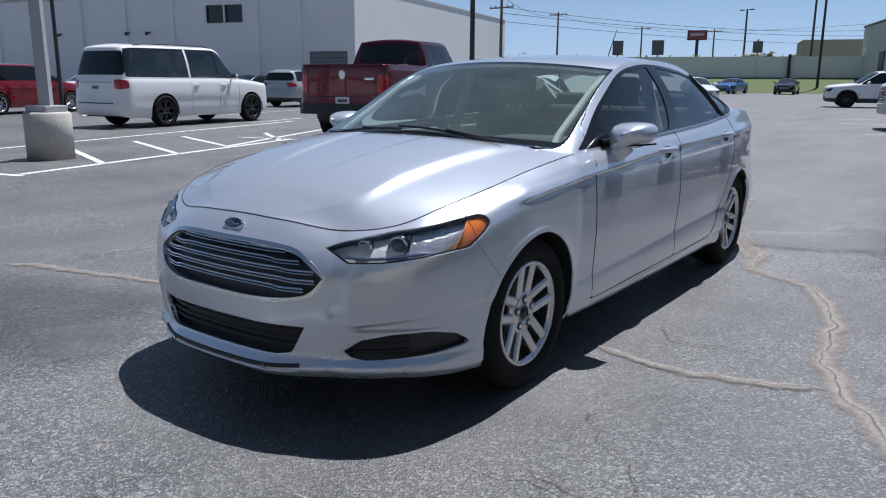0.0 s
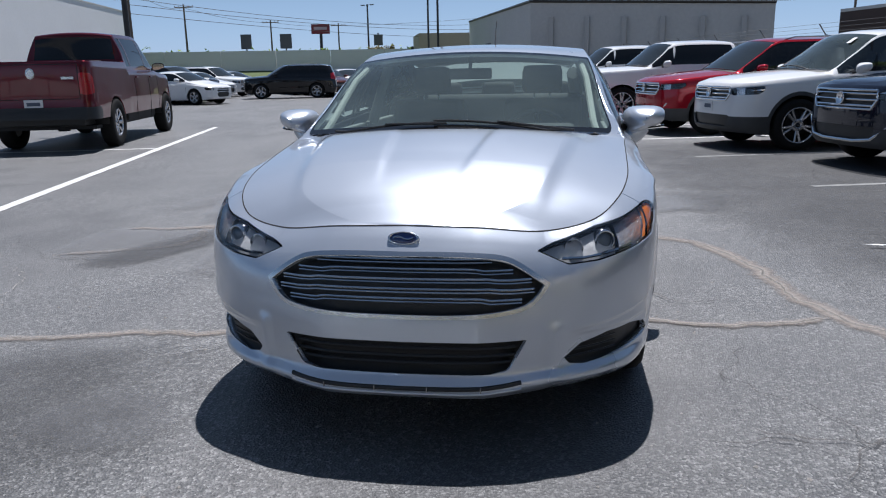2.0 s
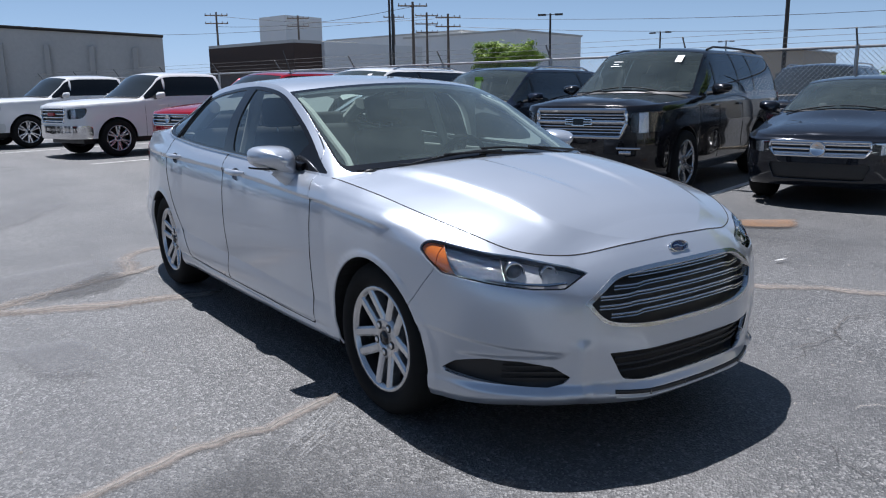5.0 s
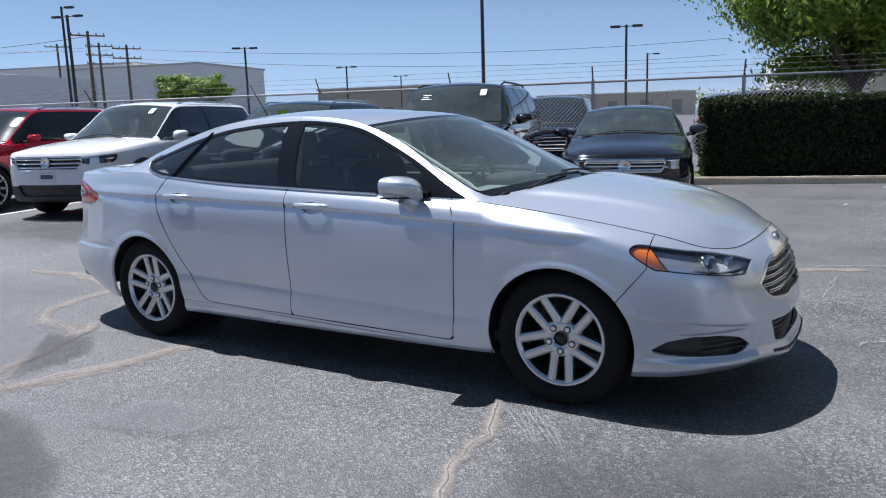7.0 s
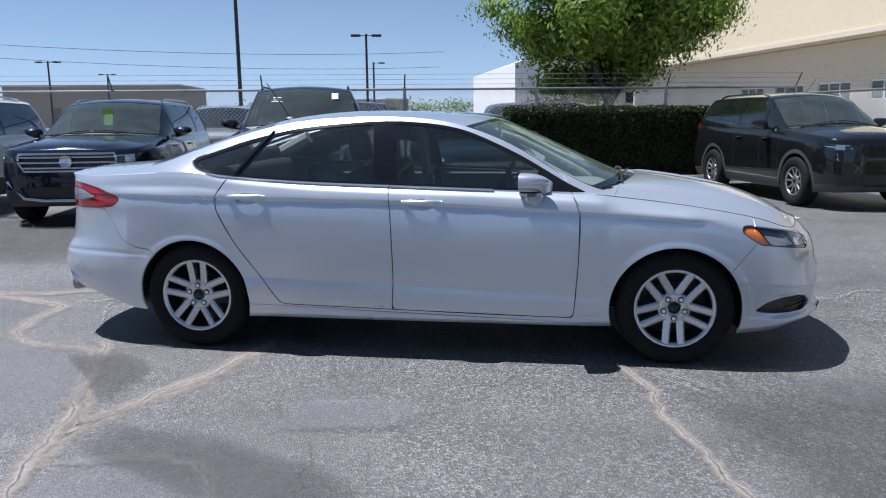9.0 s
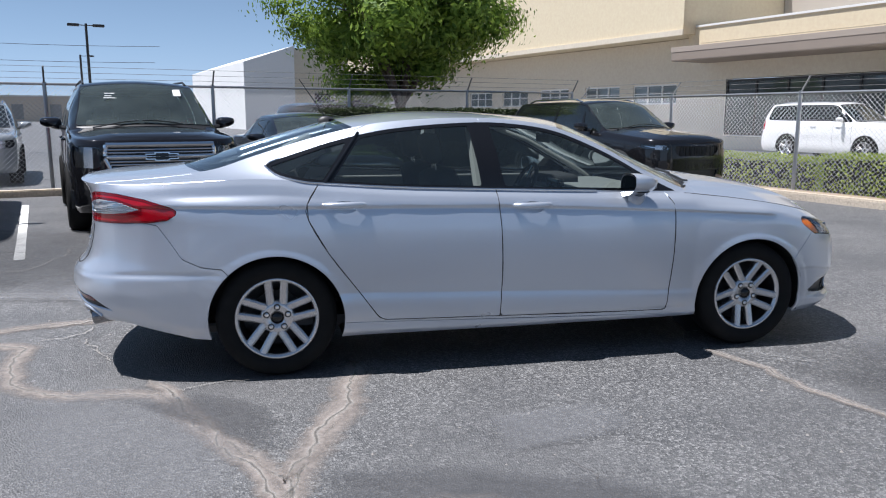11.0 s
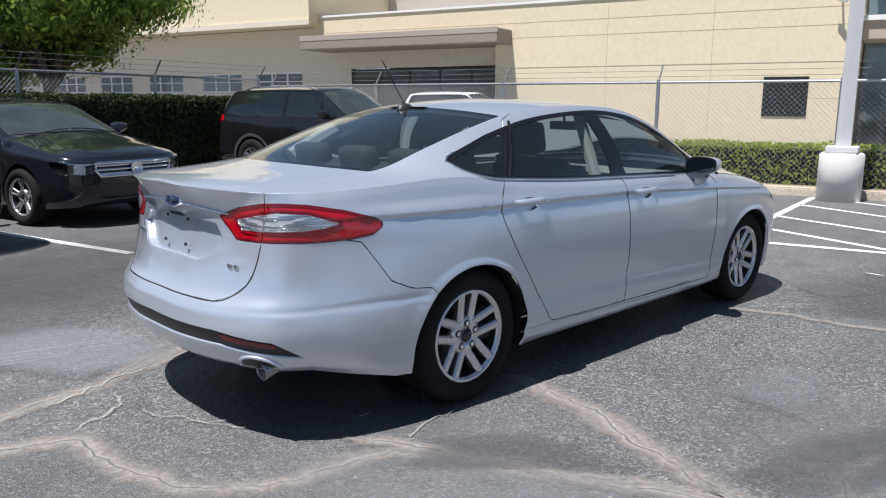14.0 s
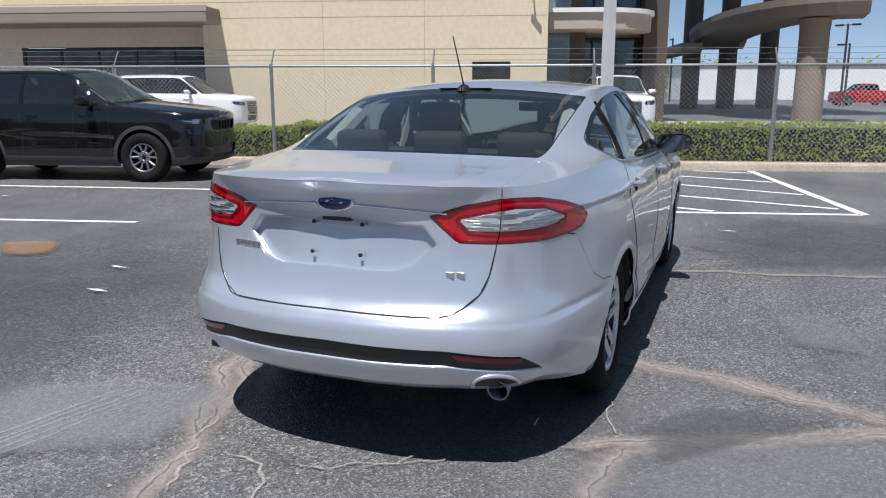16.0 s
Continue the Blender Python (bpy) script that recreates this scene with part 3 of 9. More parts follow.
tagged(raw("grit", V, F, mat("grit_stone", (0.30, 0.28, 0.26), 0.9)), "loose grit scattered on the asphalt", "gravel", kind="stuff")


# ---- kerbs, verges ----
def slab(name, pts, z0, z1, material, label, category, bevel=0.0):
    """A flat block over a polygon of the lot."""
    bm = bmesh.new()
    low = [bm.verts.new(lot(*p, z0)) for p in pts]
    high = [bm.verts.new(lot(*p, z1)) for p in pts]
    bm.faces.new(high)
    for k in range(len(pts)):
        q = (k + 1) % len(pts)
        bm.faces.new((low[k], low[q], high[q], high[k]))
    bmesh.ops.recalc_face_normals(bm, faces=bm.faces)
    if bevel:
        bmesh.ops.bevel(bm, geom=[e for e in bm.edges if all(abs(v.co.z - z1) < 1e-4 for v in e.verts)], offset=bevel, segments=2, affect="EDGES")
    return tagged(link(name, bm, material), label, category, kind="structure")


bend = [(8.62 - 1.6 * (1 - math.cos(a)), 8.2 + 1.75 * math.sin(a)) for a in np.linspace(0, math.pi / 2, 8)]
edge = [(8.62, -30.0), (8.62, 8.2)] + bend[1:] + [(2.3, 9.78), (2.0, 10.0), (2.0, 12.4)]
inner = [(u + 0.16 if v < 9 else u, v if v < 9 else v + 0.16) for u, v in edge]
slab("kerb", [(8.62, -30.0), (8.62, 8.2)] + bend[1:] + [(2.15, 9.88), (2.15, 10.04)] + [(u + 0.10, v + 0.14) for u, v in reversed(bend[1:])] + [(8.78, 8.2), (8.78, -30.0)], 0, 0.13, KERB, "weathered concrete kerb", "kerb", 0.025)
slab("planting_strip", [(8.78, -30.0), (8.78, 8.2)] + [(u + 0.10, v + 0.14) for u, v in bend[1:]] + [(2.15, 10.04), (2.15, 11.6), (10.6, 11.6), (10.6, -30)], 0, 0.11, mat("soil", (0.30, 0.23, 0.165), 0.95, scale=3, vary=0.8, fine=0.5, tint=(0.25, 0.20, 0.15), bump=0.02, bump_scale=25), "bare soil planting strip", "soil")
slab("grass_verge", [(2.2, 10.02), (3.4, 10.02), (3.4, 11.5), (2.2, 11.5)], 0, 0.125, GRASS, "patchy grass at the end of the hedge", "grass")
slab("rear_kerb", [(-60, 10.55), (2.0, 10.55), (2.0, 10.75), (-60, 10.75)], 0, 0.12, KERB, "weathered concrete kerb", "kerb", 0.02)
slab("drive", [(10.62, -60), (20.8, -60), (20.8, 40), (10.62, 40)], 0, 0.006, mat("pale_drive", (0.22, 0.21, 0.20), 0.85, scale=0.6, vary=0.5, fine=0.3, tint=(0.28, 0.27, 0.25)), "pale drive beside the building", "road")
slab("forecourt", [(20.8, -60), (27.5, -60), (27.5, -0.9), (20.8, -0.9)], 0, 0.09, CONCRETE, "pale concrete forecourt", "pavement")


# ---- chain-link fence ----
def fence(name, a, b, height, posts, lean, label):
    """Posts with outward arms, rails, three barbed strands and a woven mesh."""
    f = tagged(empty(name), label, "fence", kind="structure")
    a, b = Vector((*a, 0)), Vector((*b, 0))
    d = b - a
    length = d.length
    d.normalize()
    out = Vector((-d.y, d.x, 0)) * lean
    P = lambda s, z, o=0.0: LOT @ (a + d * s + out * o + Vector((0, 0, z)))
    for s in posts:
        if 0 <= s <= length:
            p = part("post", tube([P(s, 0.0), P(s, height + 0.04)], 0.034, 8), STEEL, f)
            part("arm", tube([P(s, height), P(s, height + 0.30, 0.22)], 0.016, 6), STRAND, p)
    part("top_rail", tube([P(0, height), P(length, height)], 0.024, 8), STEEL, f)
    for k in (1, 2, 3):
        part("barbed_strand", tube([P(0, height + 0.1 * k, 0.073 * k), P(length, height + 0.1 * k, 0.073 * k)], 0.0035, 4), STRAND, f)
    V, F = [], []
    pitch, z0, z1 = 0.085, 0.10, height
    h = z1 - z0
    for fam in (1, -1):
        n = int((length + h) / pitch)
        for k in range(n):
            s = k * pitch - (h if fam > 0 else 0)
            e0, e1 = (s, z0), (s + fam * h, z1)
            if fam < 0:
                e0, e1 = (s, z0), (s - h, z1)
            (s0, q0), (s1, q1) = e0, e1
            def cutoff(s0, q0, s1, q1):
                if s0 > s1:
                    s0, q0, s1, q1 = s1, q1, s0, q0
                if s1 < 0 or s0 > length:
                    return None
                if s0 < 0:
                    q0 += (q1 - q0) * (0 - s0) / (s1 - s0)
                    s0 = 0
                if s1 > length:
                    q1 -= (q1 - q0) * (s1 - length) / (s1 - s0)
                    s1 = length
                return s0, q0, s1, q1
            c = cutoff(s0, q0, s1, q1)
            if not c or c[2] - c[0] < 1e-3:
                continue
            p, q = P(c[0], c[1], 0.01 * fam), P(c[2], c[3], 0.01 * fam)
            r = 0.0036
            w = Vector((0, 0, 1)) * r
            o = (LOT.to_3x3() @ out.normalized()) * r
            i = len(V)
            V += [p + w, p - w * 0.5 + o, p - w * 0.5 - o, q + w, q - w * 0.5 + o, q - w * 0.5 - o]
            F += [(i, i + 1, i + 4, i + 3), (i + 1, i + 2, i + 5, i + 4), (i + 2, i, i + 3, i + 5)]
    raw("mesh", V, F, STEEL, f)
    return f


fence("fence_front", (9.15, 10.9), (9.15, -22.0), 1.80, [0.0, 3.05, 6.15, 9.2, 12.1, 15.25, 18.4, 21.5, 24.6, 27.7, 30.8], 1, "galvanised chain-link fence with barbed wire")
fence("fence_rear", (9.15, 11.3), (-30.0, 11.3), 1.95, [0.0, 3.0, 5.9, 8.75, 11.7, 14.7, 17.7, 20.7, 23.7, 26.7, 29.7, 32.7, 35.7, 38.7], 1, "galvanised chain-link fence with barbed wire")


# ---- hedges and trees ----
def leaf_mass(name, points, normals, size, material, parent=None, seed=1, spread=0.9):
    """Many small leaves: two folded triangles each."""
    rng = np.random.default_rng(seed)
    n = len(points)
    d = normals + rng.normal(0, spread, (n, 3))
    d /= np.linalg.norm(d, axis=1, keepdims=True)
    t = np.cross(d, rng.normal(0, 1, (n, 3)))
    t /= np.maximum(np.linalg.norm(t, axis=1, keepdims=True), 1e-6)
    b = np.cross(d, t)
    s = size * rng.uniform(0.6, 1.3, (n, 1))
    V = np.empty((n, 4, 3))
    V[:, 0] = points - t * s
    V[:, 1] = points + b * s * 0.42 + d * s * 0.12
    V[:, 2] = points + t * s
    V[:, 3] = points - b * s * 0.42 + d * s * 0.12
    i = np.arange(n) * 4
    F = np.r_[np.c_[i, i + 1, i + 2], np.c_[i, i + 2, i + 3]]
    me = bpy.data.meshes.new(name)
    me.vertices.add(n * 4)
    me.vertices.foreach_set("co", V.astype(np.float32).ravel())
    me.loops.add(F.size)
    me.loops.foreach_set("vertex_index", F.astype(np.int32).ravel())
    me.polygons.add(len(F))
    me.polygons.foreach_set("loop_start", (np.arange(len(F)) * 3).astype(np.int32))
    me.update(calc_edges=True)
    return finish(name, me, material, parent)


def leaf_material(name, a, b):
    m = bpy.data.materials.new(name)
    m.use_nodes = True
    t = m.node_tree
    p = t.nodes["Principled BSDF"]
    p.inputs["Roughness"].default_value = 0.5
    p.inputs["Specular IOR Level"].default_value = 0.3
    g = t.nodes.new("ShaderNodeNewGeometry")
    mix = t.nodes.new("ShaderNodeMix")
    mix.data_type = "RGBA"
    mix.inputs["A"].default_value, mix.inputs["B"].default_value = (*a, 1), (*b, 1)
    t.links.new(g.outputs["Random Per Island"], mix.inputs["Factor"])
    t.links.new(mix.outputs["Result"], p.inputs["Base Color"])
    tr = t.nodes.new("ShaderNodeBsdfTranslucent")
    t.links.new(mix.outputs["Result"], tr.inputs["Color"])
    ms = t.nodes.new("ShaderNodeMixShader")
    ms.inputs[0].default_value = 0.35
    t.links.new(p.outputs[0], ms.inputs[1])
    t.links.new(tr.outputs[0], ms.inputs[2])
    t.links.new(ms.outputs[0], t.nodes["Material Output"].inputs["Surface"])
    return m


HEDGE_LEAF = leaf_material("hedge_leaf", (0.20, 0.29, 0.03), (0.42, 0.50, 0.07))
# Unlit look of the rear hedge is put into these darker greens.
SHADED_LEAF = leaf_material("shaded_hedge_leaf", (0.018, 0.030, 0.010), (0.045, 0.062, 0.02))
TREE_LEAF = leaf_material("tree_leaf", (0.08, 0.155, 0.018), (0.31, 0.43, 0.065))
BARK = mat("bark", (0.09, 0.065, 0.05), 0.9, scale=6, vary=0.6, fine=0.5, tint=(0.15, 0.12, 0.09), bump=0.01, bump_scale=40)


def hedge(u0, u1, v0, v1, z1, count, leaf, size, label, seed, core):
    h = tagged(empty("hedge"), label, "hedge")
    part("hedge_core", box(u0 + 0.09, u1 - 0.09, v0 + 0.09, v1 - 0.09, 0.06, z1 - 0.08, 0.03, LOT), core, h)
    rng = np.random.default_rng(seed)
    lu, lv = u1 - u0, v1 - v0
    areas = np.array([lv * z1, lv * z1, lu * z1, lu * z1, lu * lv])
    pick = rng.choice(5, count, p=areas / areas.sum())
    a, b = rng.uniform(0, 1, count), rng.uniform(0, 1, count)
    P, N = np.zeros((count, 3)), np.zeros((count, 3))
    for k, (fu, fv, nn) in enumerate(((0, None, (-1, 0, 0)), (1, None, (1, 0, 0)), (None, 0, (0, -1, 0)), (None, 1, (0, 1, 0)), (None, None, (0, 0, 1)))):
        s = pick == k
        U = np.full(s.sum(), u0 + lu * fu) if fu is not None else u0 + lu * a[s]
        Vv = np.full(s.sum(), v0 + lv * fv) if fv is not None else v0 + lv * (a[s] if fu is not None else b[s])
        Z = np.full(s.sum(), z1) if k == 4 else 0.1 + (z1 - 0.1) * b[s]
        P[s] = np.c_[U, Vv, Z]
        N[s] = nn
    bump_out = np.array([noise.noise(Vector(p * 1.7)) for p in P]) * 0.06 + np.array([noise.noise(Vector(p * 6.0)) for p in P]) * 0.03
    P += N * (bump_out + rng.uniform(-0.07, 0.02, count))[:, None]
    R = np.array(LOT.to_3x3())
    leaf_mass("leaves", P @ R.T, N @ R.T, size, leaf, h, seed)
    return h


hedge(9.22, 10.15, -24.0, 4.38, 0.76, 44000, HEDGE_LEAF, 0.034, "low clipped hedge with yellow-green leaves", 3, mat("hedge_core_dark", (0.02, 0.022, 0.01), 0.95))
# Near-black core and dark leaves carry this hedge's shade in their colour.
hedge(2.45, 8.35, 10.20, 10.95, 1.52, 26000, SHADED_LEAF, 0.042, "tall dark clipped hedge in shade", 4, mat("shaded_hedge_core", (0.008, 0.009, 0.005), 0.95))
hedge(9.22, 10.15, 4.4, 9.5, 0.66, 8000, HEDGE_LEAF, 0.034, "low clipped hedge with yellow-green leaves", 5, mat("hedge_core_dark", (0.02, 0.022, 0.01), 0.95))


def tree(u, v, height, spread, leaves, seed, label, size=0.085, fork=1.7, bare=False, leaf=None, reach=0.0):
    t = tagged(empty("tree"), label, "tree")
    rng = random.Random(seed)
    bm = bmesh.new()
    tips = []

    def limb(p, d, length, r, depth):
        pts, rad = [p], [r]
        for k in range(4):
            d = (d + Vector((rng.uniform(-0.16, 0.16), rng.uniform(-0.16, 0.16), rng.uniform(-0.04, 0.12)))).normalized()
            p = p + d * length / 4
            pts.append(p)
            rad.append(r * (1 - 0.13 * (k + 1)))
            if depth >= 2:
                tips.append((p, length))
        add_tube(bm, pts, rad, 7 if depth < 2 else 4, False)
        if depth < 4:
            for k in range(4 if depth == 0 else 3):
                a = rng.uniform(0, 6.28)
                side = Vector((math.cos(a), math.sin(a), rng.uniform(-0.1, 0.75)))
                q = pts[rng.randint(2, 4)] if depth else pts[-1]
                limb(q, (d * 0.55 + side * (0.75 if depth else 0.5)).normalized(), (reach or length) * rng.uniform(0.85, 1.1) if depth == 0 else length * rng.uniform(0.62, 0.82), rad[-1] * 0.62, depth + 1)

    base = lot(u, v, 0)
    limb(base, Vector((0.02, 0.0, 1)), fork, 0.20 * spread / 3, 0)
    part("trunk", bm, BARK, t, smooth=True)
    if not bare:
        P = []
        g = np.random.default_rng(seed)
        per = max(1, leaves // max(1, len(tips)))
        for p, l in tips:
            c = np.array(p)
            P.append(c + g.normal(0, 0.20 * spread / 3, (per, 3)) * np.array([1, 1, 0.8]))
        P = np.concatenate(P)
        c = np.array(lot(u, v, height * 0.62))
        N = P - c
        N /= np.maximum(np.linalg.norm(N, axis=1, keepdims=True), 1e-6)
        N[:, 2] += 0.4
        leaf_mass("crown", P, N, size, leaf or TREE_LEAF, t, seed)
    return t


def crown_tree(u, v, fork, middle, radii, clusters, leaves, size, seed, label):
    """A broad tree: a forked trunk, limbs that reach to many leaf clusters in a wide uneven crown."""
    t = tagged(empty("tree"), label, "tree")
    rng = random.Random(seed)
    g = np.random.default_rng(seed)
    base, top = lot(u, v, 0), lot(u + 0.05, v, fork)
    bm = bmesh.new()
    add_tube(bm, [base, base.lerp(top, 0.5) + Vector((0.03, 0.02, 0)), top], [0.24, 0.19, 0.17], 9, False)
    centre = lot(u, v, middle)
    stems = []
    for k in range(6):
        a = k * 1.05 + rng.uniform(-0.2, 0.2)
        reach = rng.uniform(0.45, 0.6)
        tip = centre + Vector((math.cos(a) * radii[0] * reach, math.sin(a) * radii[0] * reach, rng.uniform(-0.25, 0.4) * radii[1]))
        mid = top.lerp(tip, 0.5) + Vector((0, 0, 0.25))
        add_tube(bm, [top - Vector((0, 0, 0.1)), mid, tip], [0.10, 0.075, 0.045], 7, False)
        stems += [mid, tip, mid.lerp(tip, 0.5)]
    P = []
    for k in range(clusters):
        while True:
            d = Vector([rng.uniform(-1, 1) for _ in range(3)])
            if 0.35 < d.length < 1:
                break
        d *= 0.86 + 0.26 * noise.noise(d * 2.2 + Vector((seed, 0, 0)))
        c = centre + Vector((d.x * radii[0], d.y * radii[0], d.z * radii[1]))
        s = min(stems, key=lambda q: (q - c).length)
        w = s.lerp(c, 0.5) + Vector((rng.uniform(-0.15, 0.15), rng.uniform(-0.15, 0.15), 0.1))
        add_tube(bm, [s, w, c], [0.03, 0.018, 0.006], 5, False)
        n = int(leaves / clusters * rng.uniform(0.5, 1.5))
        P.append(np.array(c) + g.normal(0, 1, (n, 3)) * np.array([0.33, 0.33, 0.21]))
    part("trunk", bm, BARK, t, smooth=True)
    P = np.concatenate(P)
    N = P - np.array(centre)
    N /= np.maximum(np.linalg.norm(N, axis=1, keepdims=True), 1e-6)
    N[:, 2] += 0.5
    leaf_mass("crown", P, N, size, TREE_LEAF, t, seed)
    return t


crown_tree(5.9, 14.6, 1.75, 4.40, (3.15, 3.0), 150, 76000, 0.080, 8, "broad tree with fresh green leaves and forked trunk")


# ---- buildings ----
def block(name, u0, u1, v0, v1, z0, z1, material, parent, bevel=0.0):
    return part(name, box(u0, u1, v0, v1, z0, z1, bevel, LOT), material, parent)


def building(name, label):
    return tagged(empty(name), label, "building")


def pane_row(parent, u, v0, v1, z0, z1, n, frame_mat, pane_mat, bar=0.06, mid=None, depth=0.10):
    """A window in a wall that faces -u: frame, mullions and panes."""
    w = part("window", box(u, u + depth, v0, v1, z0, z0 + bar, 0, LOT), frame_mat, parent)
    part("window_head", box(u, u + depth, v0, v1, z1 - bar, z1, 0, LOT), frame_mat, w)
    for k in range(n + 1):
        v = v0 + (v1 - v0) * k / n
        part("mullion", box(u - 0.004, u + depth, v - bar / 2, v + bar / 2, z0 + bar, z1 - bar, 0, LOT), frame_mat, w)
    if mid:
        part("transom", box(u - 0.002, u + depth, v0, v1, mid - bar / 3, mid + bar / 3, 0, LOT), frame_mat, w)
    for k in range(n):
        a, b = v0 + (v1 - v0) * k / n + bar / 2, v0 + (v1 - v0) * (k + 1) / n - bar / 2
        part("pane", box(u + 0.05, u + 0.06, a, b, z0 + bar, z1 - bar, 0, LOT), pane_mat, w)
    return w


# Opaque shop panes; pale reflection is put into their mottled base colour.
SHOP_GLASS = mat("shop_glass", (0.085, 0.10, 0.10), 0.04, spec=0.9, scale=0.7, vary=0.7, tint=(0.03, 0.036, 0.036))
PALE_GLASS = mat("pale_glass", (0.16, 0.19, 0.19), 0.06, spec=0.8, scale=0.8, vary=0.5, tint=(0.06, 0.07, 0.07))
DARK_FRAME = mat("dark_frame", (0.02, 0.018, 0.016), 0.4)
WHITE_TRIM = mat("white_trim", (0.75, 0.74, 0.71), 0.6)

shop = building("cream_building", "cream stucco commercial building with taupe canopy")
U = 22.2
# wall pieces round the openings
block("wall", U, U + 0.4, -0.65, 0.61, 0, 5.05, CREAM, shop)
block("wall", U, U + 0.4, 0.61, 1.93, 0, 1.07, CREAM, shop)
block("wall", U, U + 0.4, 0.61, 1.93, 2.31, 5.05, CREAM, shop)
block("wall", U, U + 0.4, 1.93, 11.62, 0, 5.05, CREAM, shop)
block("wall", U, U + 0.4, 11.62, 20.6, 4.2, 5.05, CREAM, shop)
block("wall", U + 0.9, U + 1.3, 11.62, 20.6, 2.92, 4.2, CREAM_PALE, shop)
block("wall", U + 0.9, U + 1.3, 19.25, 21.4, 0, 2.92, CREAM_PALE, shop)
block("wall", U + 0.9, U + 1.3, 11.62, 19.25, 0, 0.55, CREAM_PALE, shop)
block("wall", U + 0.4, U + 1.3, 11.22, 11.62, 0, 4.2, CREAM_PALE, shop)
block("wall", U + 0.9, U + 1.3, 20.6, 21.4, 2.92, 4.75, CREAM_PALE, shop)
block("parapet_cap", U - 0.05, U + 0.45, -0.68, 20.2, 5.05, 5.13, WHITE_TRIM, shop)
block("end_wall", U + 0.4, U + 9, -0.65, -0.25, 0, 5.05, CREAM, shop)
block("roof", U + 0.4, U + 12, -0.25, 20.6, 4.85, 4.95, GREY_WALL, shop)
# Strips stand proud of the wall; a groove's shadow is put into their colour.
for z in (1.62, 2.75, 3.84, 4.38):
    v1 = 11.0 if z < 4.2 else 19.9
    block("wall_groove", U - 0.004, U + 0.01, -0.6, v1 if z != 1.62 else 0.55, z, z + 0.018, mat("groove_shadow", (0.42, 0.35, 0.25), 0.9), shop)
for v in (3.6, 7.2):
    block("wall_groove", U - 0.003, U + 0.01, v, v + 0.015, 0, 5.0, MATS["groove_shadow"], shop)
pane_row(shop, U + 0.93, 11.7, 19.2, 0.6, 2.88, 5, DARK_FRAME, SHOP_GLASS, 0.09)
for v0, v1, z0 in ((12.0, 13.0, 1.7), (13.4, 14.4, 2.1), (16.4, 17.4, 1.9)):
    block("blind", U + 1.12, U + 1.14, v0, v1, z0, 2.84, mat("blind", (0.34, 0.35, 0.34), 0.6), shop)
part("canopy", box(21.0, 23.1, 10.95, 20.35, 3.62, 4.16, 0.05, LOT), TAUPE, shop, "taupe metal canopy")
part("canopy_edge", box(20.985, 21.02, 10.93, 20.37, 3.98, 4.19, 0.01, LOT), mat("taupe_edge", (0.36, 0.30, 0.25), 0.5), shop)
vent = block("louvre_frame", U - 0.03, U + 0.05, 0.61, 1.93, 1.07, 1.13, DARK_FRAME, shop)
for z0, z1, v0, v1 in ((2.25, 2.31, 0.61, 1.93), (1.13, 2.25, 0.61, 0.67), (1.13, 2.25, 1.87, 1.93), (1.13, 2.25, 1.25, 1.29)):
    part("frame_bar", box(U - 0.03, U + 0.05, v0, v1, z0, z1, 0, LOT), DARK_FRAME, vent)
part("louvre_pane", box(U + 0.06, U + 0.07, 0.67, 1.87, 1.13, 2.25, 0, LOT), SHOP_GLASS, vent)
for k in range(8):
    part("louvre_slat", box(U + 0.02, U + 0.05, 0.67, 1.87, 1.18 + 0.135 * k, 1.22 + 0.135 * k, 0, LOT), DARK_FRAME, vent)
cam_box = tagged(empty("wall_camera"), "white security camera on the cream wall", "camera")
part("camera_arm", tube([lot(U, -0.1, 4.72), lot(U - 0.35, -0.1, 4.66)], 0.03, 8), WHITE_TRIM, cam_box)
part("camera_body", tube([lot(U - 0.30, 0.02, 4.58), lot(U - 0.42, -0.28, 4.48)], 0.06, 10), WHITE_TRIM, cam_box)
# wing with the deep upper storey
wing_b = building("cream_wing", "pale stucco wing with overhanging upper storey")
block("upper_storey", 21.5, 36, 20.25, 60, 4.78, 9.2, CREAM, wing_b)
block("soffit_band", 21.42, 21.5, 20.2, 60, 4.72, 4.95, CREAM_PALE, wing_b)
block("cap", 21.4, 36, 20.2, 60, 9.2, 9.35, WHITE_TRIM, wing_b)
prev = 21.4
for v0, v1 in ((22.1, 25.0), (26.0, 28.75), (30.2, 32.9), (34.2, 37.0), (38.3, 41.1)):
    block("wall", U + 0.9, U + 1.3, prev, v0, 0, 4.75, CREAM_PALE, wing_b)
    block("wall", U + 0.9, U + 1.3, v0, v1, 0, 1.9, CREAM_PALE, wing_b)
    block("wall", U + 0.9, U + 1.3, v0, v1, 2.82, 4.75, CREAM_PALE, wing_b)
    pane_row(wing_b, U + 0.95, v0, v1, 1.9, 2.82, 3, WHITE_TRIM, PALE_GLASS, 0.07, 2.40)
    prev = v1
block("wall", U + 0.9, U + 1.3, prev, 60, 0, 4.75, CREAM_PALE, wing_b)
# Shade on the set-back wall is put into this greyer stucco colour.
block("back_storey", 27.5, 44, 6.0, 20.2, 0, 9.4, mat("shaded_stucco", (0.46, 0.41, 0.35), 0.85, scale=0.5, vary=0.3, tint=(0.4, 0.36, 0.3)), wing_b)
bm = tube([lot(26.2, 13.6, 5.05), lot(26.2, 13.6, 5.35), lot(26.2, 12.6, 5.42), lot(26.2, 12.2, 5.3)], 0.16, 10)
tagged(link("roof_duct", bm, STEEL, None, True), "bent galvanised duct on the roof", "duct")

